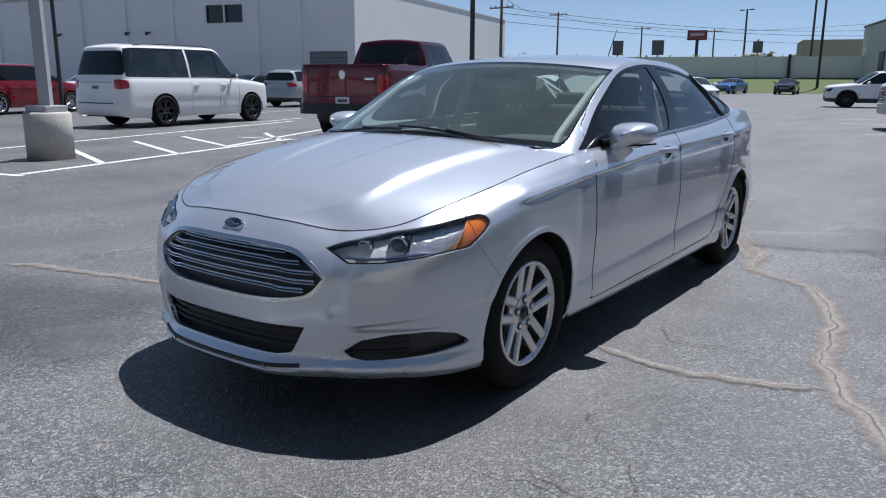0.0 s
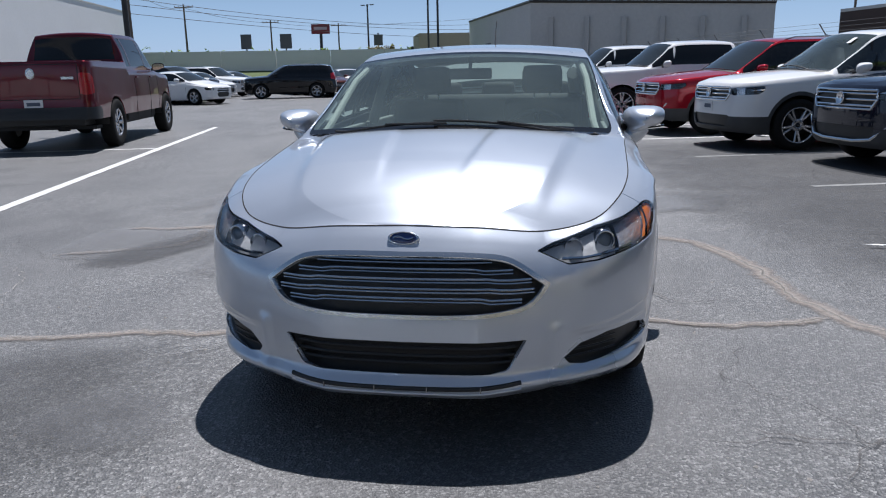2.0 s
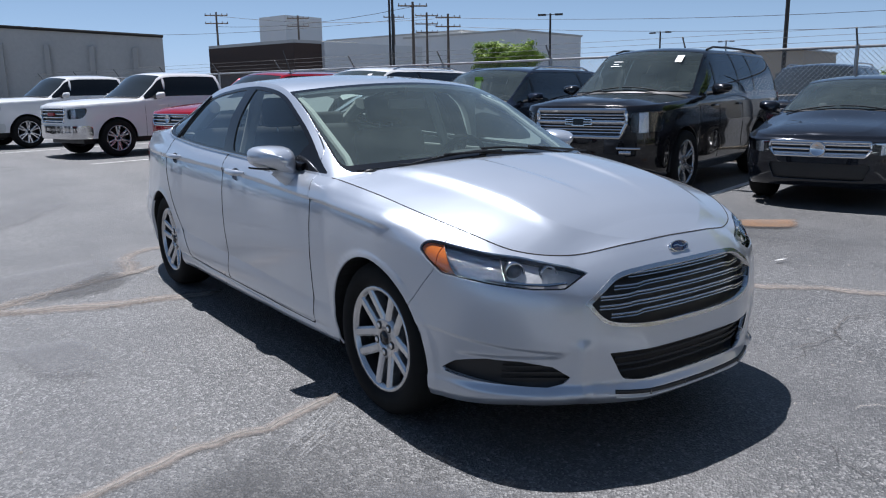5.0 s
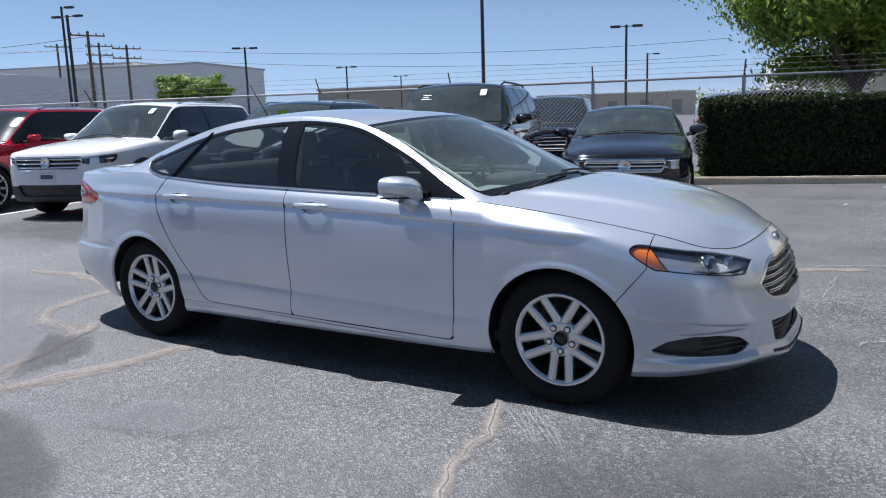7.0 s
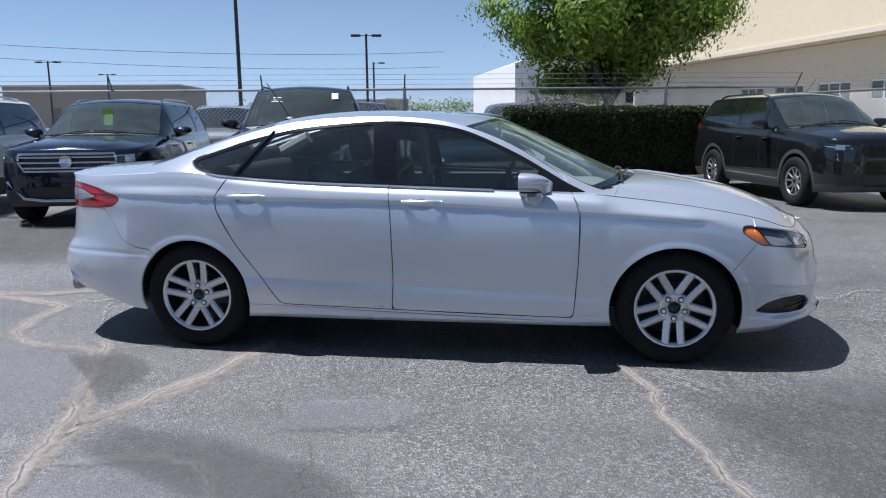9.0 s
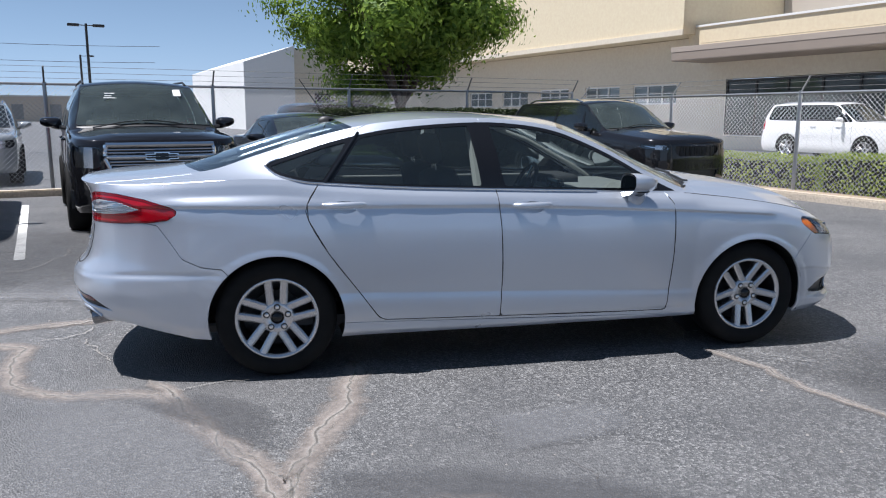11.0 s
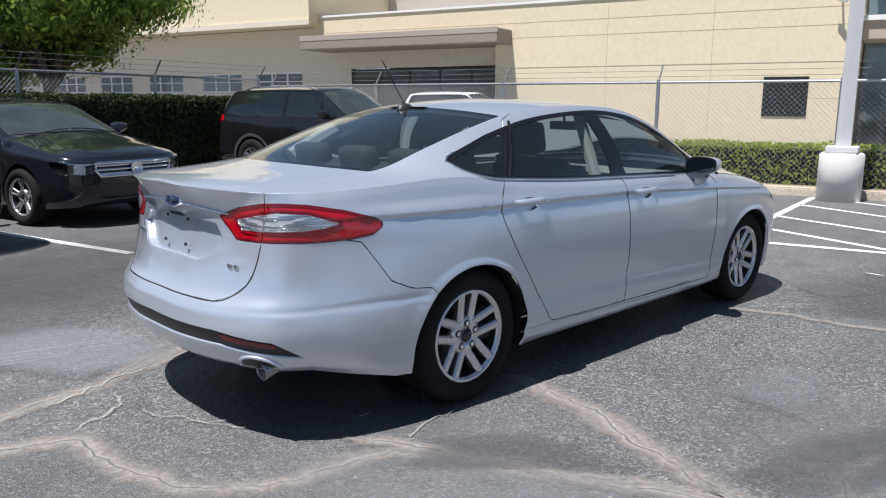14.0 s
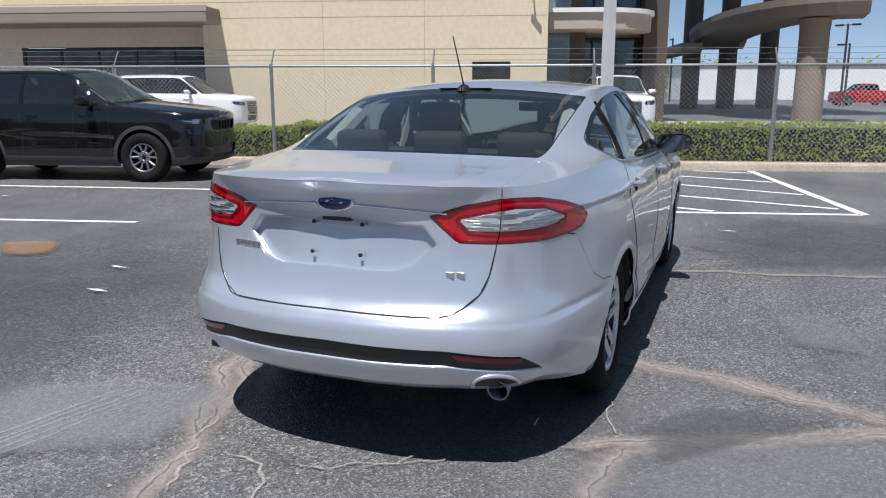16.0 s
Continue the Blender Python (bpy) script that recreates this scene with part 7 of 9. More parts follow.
    part("exhaust_tip", lathe([(0.034, -0.22), (0.038, 0.0), (0.040, 0.05), (0.037, 0.053), (0.034, 0.045), (0.031, -0.05), (0, -0.051)], ex, 28), DARK_CHROME, car, "dark chrome exhaust tip", True)

    # doors, wings, sills
    dl, cups = {}, {}
    for poly in (FRONT_DOOR, REAR_DOOR):
        seal = []
        for Z in (L, S):
            f = np.maximum(np.abs(xz(Z, poly)) - 0.028, 0.012 - xz(Z, rounded(DLO, 160)))
            seal.append(clip(Z, f)[0])
        for s in (1, -1):
            panel("door_seal", shifted(join(*seal), 0.022), BLACK_TRIM, car, s, 0, "black rubber door seal")
    for name, poly in (("front_door", FRONT_DOOR), ("rear_door", REAR_DOOR)):
        a, L = carve(L, xz(L, poly), G)
        hx, hz = next((x, z) for n, x, z in HANDLES if n == name)
        cups[name], dl[name] = clip(a, (np.hypot((a.V[:, 0] - hx) / 0.070, (a.V[:, 2] - hz + 0.010) / 0.034) - 1) * 0.034)
    sill, L = carve(L, np.where(np.abs(L.V[:, 0]) < 1.06, L.V[:, 2] - (0.262 - 0.03 * L.V[:, 0]), 1.0), G)
    wing, quarter = clip(L, -L.V[:, 0])
    hood_s, S = carve(S, S.A[:, 2] - 7.0, G * 3)
    cowl_s, S = clip(S, S.A[:, 2] - 7.9)
    panel("bonnet", join(hood_s, clip(T, T.A[:, 2] - 6.99)[0]), SILVER, car, 0, 0.02, "silver bonnet with pressed ridges")
    T = clip(T, T.A[:, 2] - 6.99)[1]
    cowl, T = clip(T, T.A[:, 2] - 8.0)
    panel("cowl", shifted(cowl, 0.012), BLACK_TRIM, car, 0, 0, "black plastic cowl under the windscreen")
    for s in (1, -1):
        panel("front_wing", join(wing, cowl_s), SILVER, car, s, 0.010)
        panel("sill", sill, SILVER, car, s, 0.010)
        # Unseen closing box, added to keep sun from leaking through the hollow doors.
        part("sill_light_stop", box(-1.04, 1.04, s * 0.775 - 0.07, s * 0.775 + 0.07, 0.222, 0.25), BLACK_TRIM, car)
    # glass house
    def screen_field(Z, c0, c1, edge, soft=0.35):
        a = np.maximum((c0 - Z.A[:, 2]) * 0.24, (Z.A[:, 2] - c1) * 0.24)
        b = (2 + edge / 0.65 - Z.A[:, 1]) * 0.65
        r = 0.05
        return np.where((a > -r) & (b > -r), np.hypot(np.maximum(a + r, 0), np.maximum(b + r, 0)) - r, np.maximum(a, b))

    ws, T = clip(T, screen_field(T, 8.0, 10.95, 0.015))
    frit, ws_clear = clip(ws, -screen_field(ws, 8.22, 10.80, 0.065))
    wscreen = panel("windscreen", ws_clear, WIN_SCREEN, car, 0, 0, "green tinted windscreen")
    wscreen.visible_shadow = False
    panel("windscreen_border", frit, GLOSS_BLACK, wscreen, 0, 0)
    rg, T = clip(T, screen_field(T, 15.15, 18.35, 0.02))
    frit, rg_clear = clip(rg, -screen_field(rg, 15.28, 18.18, 0.055))
    rscreen = panel("rear_window", rg_clear, WIN_REAR, car, 0, 0, "tinted rear window")
    rscreen.visible_shadow = False
    panel("rear_window_border", frit, GLOSS_BLACK, rscreen, 0, 0)
    dlo = rounded(DLO, 160)
    sx = lambda Z, x0, z0, x1, z1: ((Z.V[:, 0] - x0) * (z1 - z0) - (Z.V[:, 2] - z0) * (x1 - x0)) / math.hypot(x1 - x0, z1 - z0)
    opening, S = clip(S, xz(S, dlo))
    o2, L2 = clip(quarter, xz(quarter, dlo))
    quarter = L2
    door_top = {}
    for name, poly in (("front_door", FRONT_DOOR), ("rear_door", REAR_DOOR)):
        door_top[name], S = carve(S, xz(S, poly), G)
    roof_parts = join(T, clip(S, S.A[:, 2] - 18.3)[0])
    rear_side = clip(S, S.A[:, 2] - 18.3)[1]
    panel("roof", roof_parts, SILVER, car, 0, 0.03, "silver roof with pillars")
    doors = {}
    for s in (1, -1):
        panel("rear_quarter", join(quarter, rear_side), SILVER, car, s, 0.010)
        for name in ("front_door", "rear_door"):
            doors[name, s] = panel(name, join(dl[name], door_top[name]), SILVER, car, s, 0.02, "silver door")
        rest = opening
        for field, owner, nm in ((0, doors["front_door", s], "window"), (1, doors["rear_door", s], "window"), (2, None, "quarter_window")):
            f = [lambda Z: np.maximum(xz(Z, dlo) + 0.016, np.maximum(-sx(Z, -0.145, 1.0, -0.205, 1.38), sx(Z, 0.60, 1.0, 0.70, 1.14))),
                 lambda Z: np.maximum(xz(Z, dlo) + 0.016, np.maximum(sx(Z, -0.275, 1.0, -0.325, 1.38), -sx(Z, -1.125, 1.05, -0.925, 1.33))),
                 lambda Z: np.maximum(xz(Z, dlo) + 0.018, sx(Z, -1.175, 1.05, -0.975, 1.33))][field]
            pane, rest = clip(rest, f(rest))
            ob = panel(nm, shifted(pane, 0.006), WIN_CLEAR, owner or car, s, 0, "tinted side window")
            ob.visible_shadow = False
        panel("window_frame", shifted(rest, 0.001), GLOSS_BLACK, car, s, 0.012, "gloss black window frame")
        low = sorted([p for p in dlo if (p[1] < 1.075 and p[0] > -1.3 and p[1] < 0.99 - 0.055 * p[0] + 0.02)], key=lambda p: -p[0])
        tip = sorted([p for p in dlo if p[0] <= -1.27 and p[1] < 1.19], key=lambda p: p[1])
        pts = [skin.side(p[0], p[1], 0.003) for p in low + tip]
        part("belt_moulding", tube([Vector((p.x, s * p.y, p.z)) for p in pts], 0.006, 6), CHROME_SOFT, car, "thin chrome window moulding")
        div = [skin.side(-1.150 + 0.20 * k / 8, 1.055 + 0.265 * k / 8, 0.002) for k in range(9)]
        part("window_divider", tube([Vector((p.x, s * p.y, p.z)) for p in div], 0.009, 6), GLOSS_BLACK, car)
    # handles over their hollows
    for name, hx, hz in HANDLES:
        for s in (1, -1):
            pts = [skin.side(hx + dx, hz + 0.004, lift) for dx, lift in ((-0.118, -0.004), (-0.105, 0.012), (-0.06, 0.024), (0.03, 0.026), (0.085, 0.018), (0.112, -0.004))]
            bm = bmesh.new()
            add_tube(bm, [Vector((p.x, s * p.y, p.z)) for p in pts], [0.009, 0.014, 0.0165, 0.017, 0.015, 0.008], 12)
            part("handle", bm, SILVER, doors[name, s], smooth=True)
            panel("handle_cup", shifted(cups[name], 0.016), SILVER, doors[name, s], s, -0.0155, "hollow behind the handle")
            if name == "front_door" and s > 0:
                q = skin.side(hx - 0.095, hz + 0.004, 0.016)
                part("lock_barrel", lathe([(0.008, 0), (0.007, 0.004), (0, 0.005)], Matrix.Translation(q) @ Matrix.Rotation(radians(-90), 4, "X"), 12), CHROME_SOFT, doors[name, s])
    # mirrors
    for s in (1, -1):
        pod = mirror_pod(car, (0.565, s * 0.928, 1.022), s, (0.175, 0.108, 0.086), SILVER, MIRROR)
        part("mirror_band", tube([(0.565 + 0.115 * math.sin(a), s * (0.928 + 0.104 * math.cos(a)), 0.985 + 0.006 * math.cos(a)) for a in np.linspace(0.0, math.pi * 0.95, 12)], 0.005, 5), GLOSS_BLACK, pod)
        part("mirror_arm", tube([(0.63, s * 0.84, 0.940), (0.65, s * 0.865, 0.942), (0.645, s * 0.895, 0.958), (0.63, s * 0.925, 0.985)], [0.055, 0.048, 0.042, 0.036], 10), SILVER, pod, smooth=True)
        part("mirror_foot", tube([(0.60, s * 0.825, 0.990), (0.72, s * 0.815, 0.990)], [0.03, 0.022], 8), GLOSS_BLACK, pod, smooth=True)
    # wheels and arches
    for wx in (W_X, -W_X):
        for s in (1, -1):
            wheel(car, wx, s * W_Y, W_R, 0.222, 0.235, (5, True, 0.62, 0.212, 0.0202), ALLOY, s, math.pi / 5 if wx > 0 else 0.0)
            bm = bmesh.new()
            n = 24
            rows = [[bm.verts.new((wx + 0.366 * math.cos(a), s * (y + lip * min(1, max(0, math.sin(a) * 2.5))), 0.318 + 0.366 * math.sin(a))) for a in np.linspace(-0.30, math.pi + (0.30 if wx > 0 else -0.04), n)] for y, lip in ((0.855, 0.032), (0.50, 0))]
            for k in range(n - 1):
                bm.faces.new((rows[0][k], rows[0][k + 1], rows[1][k + 1], rows[1][k]))
            part("arch_liner", bm, BLACK_TRIM, car)
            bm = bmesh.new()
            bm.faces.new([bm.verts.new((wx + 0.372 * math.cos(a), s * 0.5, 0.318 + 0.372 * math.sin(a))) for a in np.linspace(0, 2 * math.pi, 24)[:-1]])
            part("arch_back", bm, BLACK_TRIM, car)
    part("underbody", box(-1.95, 1.95, -0.70, 0.70, 0.225, 0.285, 0.02), BLACK_TRIM, car)
    # panel lines
    def seam(pts, r=0.0024, both=True):
        for s in (1, -1) if both else (1,):
            part("panel_seam", tube([Vector((p[0], s * p[1], p[2])) for p in pts], r, 4), CRACK_DARK, car)

    loop = HERO_STATIONS
    c, _ = catmull([(q[0], q[1], q[2]) for q in loop[:9]], 60)
    seam([Vector(p) - Vector((0, 0, 0.001)) for p in c], 0.003)
    for line in ([(0.858, 0.945), (0.892, 0.86), (0.889, 0.60), (0.868, 0.30), (0.855, 0.264)], [(-0.20, 1.0), (-0.18, 0.78), (-0.172, 0.51), (-0.182, 0.287)], [(-1.19, 1.045), (-1.25, 0.95), (-1.245, 0.865), (-1.14, 0.68), (-1.0, 0.49), (-0.875, 0.318), (-0.84, 0.302)],
                 [(0.855, 0.264), (0.3, 0.272), (-0.182, 0.287), (-0.5, 0.294), (-0.84, 0.302)]):
        q, _ = catmull([(x, 0, z) for x, z in line], 24)
        seam([skin.side(p[0], p[2], -0.0005) for p in q], 0.0028)
    q, _ = catmull([(0.588, 0, 0.84), (0.57, 0, 0.74), (0.545, 0, 0.68), (0.49, 0, 0.630), (0.42, 0, 0.606), (0.2, 0, 0.605), (0, 0, 0.605)], 40)
    seam([skin.rear(p[0], p[2], -0.0005) for p in q], 0.003)
    # wipers, antenna
    for y0, y1 in ((0.52, -0.08), (-0.06, -0.56)):
        pts = [Vector((1.16 - 0.02 * k / 8, y0 + (y1 - y0) * k / 8, skin.top(1.15 - 0.02 * k / 8, y0 + (y1 - y0) * k / 8).z + 0.012)) for k in range(9)]
        part("wiper_blade", tube(pts, 0.006, 6), BLACK_TRIM, car)
        part("wiper_arm", tube([pts[4] + Vector((0, 0, 0.008)), pts[0] + Vector((0.05, 0.05, 0.0))], 0.006, 6), BLACK_TRIM, car)
    a = skin.top(-1.08, 0)
    ant = part("antenna_base", lathe([(0.045, -0.012), (0.040, 0.008), (0.022, 0.024), (0, 0.03)], Matrix.Translation(a) @ Matrix.Rotation(radians(5), 4, "Y") @ Matrix.Diagonal((1.35, 0.75, 1, 1)), 20), BLACK_TRIM, car, smooth=True)
    part("antenna_rod", tube([a + Vector((-0.005, 0, 0.02)), a + Vector((-0.165, 0, 0.255))], [0.0045, 0.003], 6), BLACK_TRIM, ant)
    part("high_brake_lamp", box(-1.075, -1.03, -0.14, 0.14, skin.top(-1.05, 0.0).z - 0.003, skin.top(-1.05, 0.0).z + 0.003, 0.002), GLOSS_BLACK, car)
    cabin(car)
    return car


def seat(parent, x, y, wide, rear_bench=False, z=0.0):
    s = empty("seat")
    s.parent = parent
    s.matrix_local = pose(x, y, z)
    part("cushion", box(-0.25, 0.27, -wide, wide, 0.38, 0.55, 0.05), CABIN_DARK, s, smooth=True)
    bm = box(-0.09, 0.09, -wide * 0.98, wide * 0.98, 0, 0.62, 0.06)
    bmesh.ops.transform(bm, matrix=pose(-0.24, 0, 0.50, 0, -18, 0), verts=bm.verts)
    part("backrest", bm, CABIN_DARK, s, smooth=True)
    for yy in ((0,) if not rear_bench else (-0.42, 0, 0.42)):
        bm = box(-0.05, 0.05, -0.13, 0.13, 0, 0.18 if not rear_bench else 0.13, 0.04)
        bmesh.ops.transform(bm, matrix=pose(-0.45, yy, 1.13 if not rear_bench else 1.06, 0, -12, 0), verts=bm.verts)
        part("headrest", bm, CABIN_DARK, s, smooth=True)
        for k in (-0.05, 0.05):
            part("headrest_post", tube([(-0.43, yy + k, 1.06), (-0.45, yy + k, 1.15)], 0.006, 6), CHROME_SOFT, s)
    return s


def cabin(car):
    part("cabin_floor", box(-1.55, 1.25, -0.80, 0.80, 0.27, 0.32), CABIN_DARK, car)
    bm = box(0.42, 1.12, -0.72, 0.72, 0.60, 0.945, 0.06)
    part("dashboard", bm, CABIN_MID, car, smooth=True)
    part("dashboard_hood", box(0.46, 0.72, 0.18, 0.58, 0.92, 1.0, 0.035), CABIN_DARK, car, smooth=True)
    part("centre_screen", box(0.44, 0.49, -0.12, 0.12, 0.86, 0.99, 0.015), GLOSS_BLACK, car)
    part("centre_console", box(-0.35, 0.55, -0.12, 0.12, 0.32, 0.62, 0.03), CABIN_DARK, car)
    part("parcel_shelf", box(-1.98, -1.45, -0.62, 0.62, 1.03, 1.055), CABIN_MID, car)
    part("rear_bulkhead", box(-1.52, -1.45, -0.70, 0.70, 0.30, 1.05), CABIN_DARK, car)
    wheel_m = pose(0.36, 0.37, 0.90, 0, -64, 0)
    st = part("steering_wheel", tube([wheel_m @ Vector((0.18 * math.cos(a), 0.18 * math.sin(a), 0)) for a in np.linspace(0, 2 * math.pi, 33)], 0.015, 8), CABIN_DARK, car, smooth=True)
    part("steering_hub", lathe([(0.08, -0.02), (0.075, 0.02), (0, 0.035)], wheel_m, 16), CABIN_DARK, st)
    for a in (0, math.pi, -math.pi / 2):
        part("steering_spoke", tube([wheel_m @ Vector((0.05 * math.cos(a + math.pi / 2), 0.05 * math.sin(a + math.pi / 2), 0)), wheel_m @ Vector((0.175 * math.cos(a + math.pi / 2), 0.175 * math.sin(a + math.pi / 2), 0))], 0.014, 6), CHROME_SOFT, st)
    seat(car, -0.02, 0.37, 0.25)
    seat(car, -0.02, -0.37, 0.25)
    seat(car, -0.95, 0, 0.66, True)
    for s in (1, -1):
        for x0, x1 in ((-0.14, 0.84), (-1.0, -0.22)):
            part("door_card", box(x0, x1, s * 0.755 - 0.02, s * 0.755 + 0.02, 0.33, 0.97, 0.01), CABIN_MID, car)
        part("pillar_trim", tube([(-0.26, s * 0.735, 0.95), (-0.29, s * 0.60, 1.36)], 0.035, 8), CABIN_LIGHT, car)
        part("pillar_trim", tube([(1.02, s * 0.70, 0.93), (0.86, s * 0.665, 1.03), (0.46, s * 0.635, 1.235), (0.22, s * 0.605, 1.315)], 0.017, 8), CABIN_LIGHT, car)
        part("pillar_trim", tube([(-1.45, s * 0.60, 1.10), (-1.15, s * 0.575, 1.25)], 0.05, 8), CABIN_LIGHT, car)
    bm = bmesh.new()
    rows = []
    for x, z, w in ((0.26, 1.335, 0.56), (0.0, 1.372, 0.575), (-0.4, 1.388, 0.57), (-0.75, 1.375, 0.56), (-0.98, 1.335, 0.55)):
        rows.append([bm.verts.new((x, w * k / 4, z - 0.03 * (k / 4) ** 2)) for k in range(-4, 5)])
    for a, b in zip(rows, rows[1:]):
        for k in range(8):
            bm.faces.new((a[k], b[k], b[k + 1], a[k + 1]))
    part("headliner", bm, CABIN_LIGHT, car, smooth=True)
    m = part("inner_mirror", box(0.36, 0.385, -0.12, 0.12, 1.235, 1.295, 0.01), GLOSS_BLACK, car)
    part("mirror_stalk", tube([(0.375, 0, 1.29), (0.36, 0, 1.355)], 0.01, 6), BLACK_TRIM, m)


build_sedan()


# ---- parked vehicles ----
def parked(kind, label, category, m, length, half, height, wb, fo, nose, cowl, belt, header, shape, colour, tyre=0.37, rim=0.25, style=(5, False, 0.0, 0.0, 0.03),
           rim_mat=None, clad=0.0, grille=(0.5, 0.62, 0.92), bars=4, bar_mat=None, lamp=(0.50, 0.92, 0.74, 0.90), tail=(0.92, 1.25), tail_w=0.22, rails=True, cab_x=-0.6, bed=1.2,
           plate=False, badge=None, tag=False, bumper=None, low_grille=True, group="", rough=0.16, flake=0.25, fine=60, skid=False, rear_plate=False, rack=False, pillar=None, strip=0.0, slots=0, lift=0.0, split=0.0, frame_r=0.016, fog_strip=0.0, wrap=False, sticker=False):
    """A parked vehicle: shape 'suv', 'sedan' or 'pickup'. m: its place, front along +x, the middle of the wheelbase on the ground."""
    car = tagged(empty(kind), label, category, group)
    col = paint("paint_" + "_".join("%02d" % round(c * 99) for c in colour), colour, flake, rough)
    W, xf = half - 0.05, wb / 2 + fo
    xr = xf - length
    cx, cz = cowl
    rz = height - 0.06
    hz = lambda f: nose + (cz - nose) * f
    st = [
        (xf - 0.06, 0, nose, xf - 0.06, 0, nose, xf - 0.06, nose),
        (xf - 0.07, 0.36 * W, nose, xf - 0.085, 0.2 * W, nose + 0.015, xf - 0.10, nose + 0.03),
        (xf - 0.14, 0.72 * W, nose - 0.005, xf - 0.16, 0.45 * W, nose + 0.04, xf - 0.19, nose + 0.06),
        (xf - 0.32, 0.89 * W, hz(0.10), xf - 0.33, 0.55 * W, hz(0.15) + 0.055, xf - 0.36, hz(0.15) + 0.075),
        (xf - 0.70, 0.945 * W, hz(0.45), xf - 0.70, 0.6 * W, hz(0.45) + 0.06, xf - 0.70, hz(0.45) + 0.085),
        (cx + 0.14, 0.955 * W, hz(0.95), cx + 0.18, 0.62 * W, hz(0.97) + 0.05, cx + 0.30, cz + 0.07),
        (cx, 0.96 * W, belt - 0.01, cx + 0.02, 0.86 * W, belt + 0.03, cx + 0.22, cz + 0.07),
        ((cx + header) / 2 + 0.1, 0.965 * W, belt, (cx + header) / 2, 0.80 * W, (belt + rz) / 2, (cx + header) / 2 + 0.17, (belt + rz) / 2 + 0.06),
        (header + 0.1, 0.97 * W, belt + 0.005, header, 0.745 * W, rz - 0.045, header + 0.13, rz + 0.005),
    ]
    n0 = len(st)
    if shape == "suv":
        for f in (0.25, 0.6):
            x = header + (xr + 0.5 - header) * f
            st.append((x, 0.975 * W, belt + 0.01, x, 0.735 * W, rz - 0.01, x, rz + 0.055))
        st += [
            (xr + 0.50, 0.965 * W, belt + 0.02, xr + 0.58, 0.73 * W, rz - 0.025, xr + 0.64, rz + 0.04),
            (xr + 0.20, 0.94 * W, belt + 0.02, xr + 0.34, 0.71 * W, rz - 0.05, xr + 0.42, rz + 0.015),
            (xr + 0.07, 0.82 * W, belt + 0.02, xr + 0.26, 0.62 * W, rz - 0.06, xr + 0.32, rz),
            (xr + 0.02, 0.45 * W, belt + 0.02, xr + 0.23, 0.34 * W, rz - 0.06, xr + 0.26, rz - 0.03),
            (xr + 0.01, 0, belt + 0.02, xr + 0.22, 0, rz - 0.055, xr + 0.23, rz - 0.05),
        ]
        glass_end, rear0 = n0 + 2.55, n0 + 3.35
    elif shape == "sedan":
        x = header - 0.45
        st += [
            (x, 0.975 * W, belt + 0.01, x, 0.72 * W, rz - 0.005, x, rz + 0.05),
            (x - 0.5, 0.97 * W, belt + 0.03, x - 0.5, 0.71 * W, rz - 0.035, x - 0.55, rz + 0.015),
            (x - 0.95, 0.955 * W, belt + 0.06, x - 1.05, 0.70 * W, belt + 0.18, x - 1.15, belt + 0.22),
            (x - 1.2, 0.94 * W, belt + 0.07, x - 1.3, 0.66 * W, belt + 0.10, x - 1.4, belt + 0.115),
            (xr + 0.35, 0.88 * W, belt + 0.06, xr + 0.33, 0.6 * W, belt + 0.085, xr + 0.30, belt + 0.10),
            (xr + 0.10, 0.66 * W, belt + 0.06, xr + 0.09, 0.45 * W, belt + 0.075, xr + 0.08, belt + 0.085),
            (xr + 0.02, 0.3 * W, belt + 0.06, xr + 0.015, 0.2 * W, belt + 0.07, xr + 0.01, belt + 0.075),
            (xr, 0, belt + 0.065, xr, 0, belt + 0.066, xr, belt + 0.067),
        ]
        glass_end, rear0 = n0 + 1.75, None
    else:
        st += [
            ((header + cab_x) / 2, 0.975 * W, belt + 0.01, (header + cab_x) / 2, 0.74 * W, rz - 0.005, (header + cab_x) / 2, rz + 0.055),
            (cab_x + 0.14, 0.975 * W, belt + 0.01, cab_x + 0.16, 0.735 * W, rz - 0.02, cab_x + 0.18, rz + 0.035),
            (cab_x + 0.03, 0.975 * W, belt + 0.01, cab_x + 0.06, 0.735 * W, rz - 0.06, cab_x + 0.10, rz - 0.01),
            (cab_x - 0.04, 0.975 * W, bed, cab_x - 0.02, 0.80 * W, bed + 0.01, cab_x - 0.04, bed + 0.005),
            (cab_x - 0.16, 0.975 * W, bed, cab_x - 0.16, 0.86 * W, bed + 0.004, cab_x - 0.16, bed),
            (xr + 0.5, 0.975 * W, bed, xr + 0.5, 0.86 * W, bed + 0.004, xr + 0.5, bed),
            (xr + 0.16, 0.97 * W, bed, xr + 0.16, 0.86 * W, bed + 0.004, xr + 0.18, bed),
            (xr + 0.06, 0.90 * W, bed, xr + 0.08, 0.7 * W, bed + 0.004, xr + 0.10, bed),
            (xr + 0.05, 0.5 * W, bed, xr + 0.06, 0.4 * W, bed + 0.004, xr + 0.07, bed),
            (xr + 0.05, 0, bed, xr + 0.05, 0, bed + 0.002, xr + 0.05, bed + 0.004),
        ]
        glass_end, rear0 = n0 + 1.4, None
    near = fine >= 80
    if wrap:
        glass_end = rear0
    zb = tyre * 0.62 if shape != "sedan" else 0.2
    last = len(st) - 1
    top = bed if shape == "pickup" else belt
    side_mid = n0 + 1.0
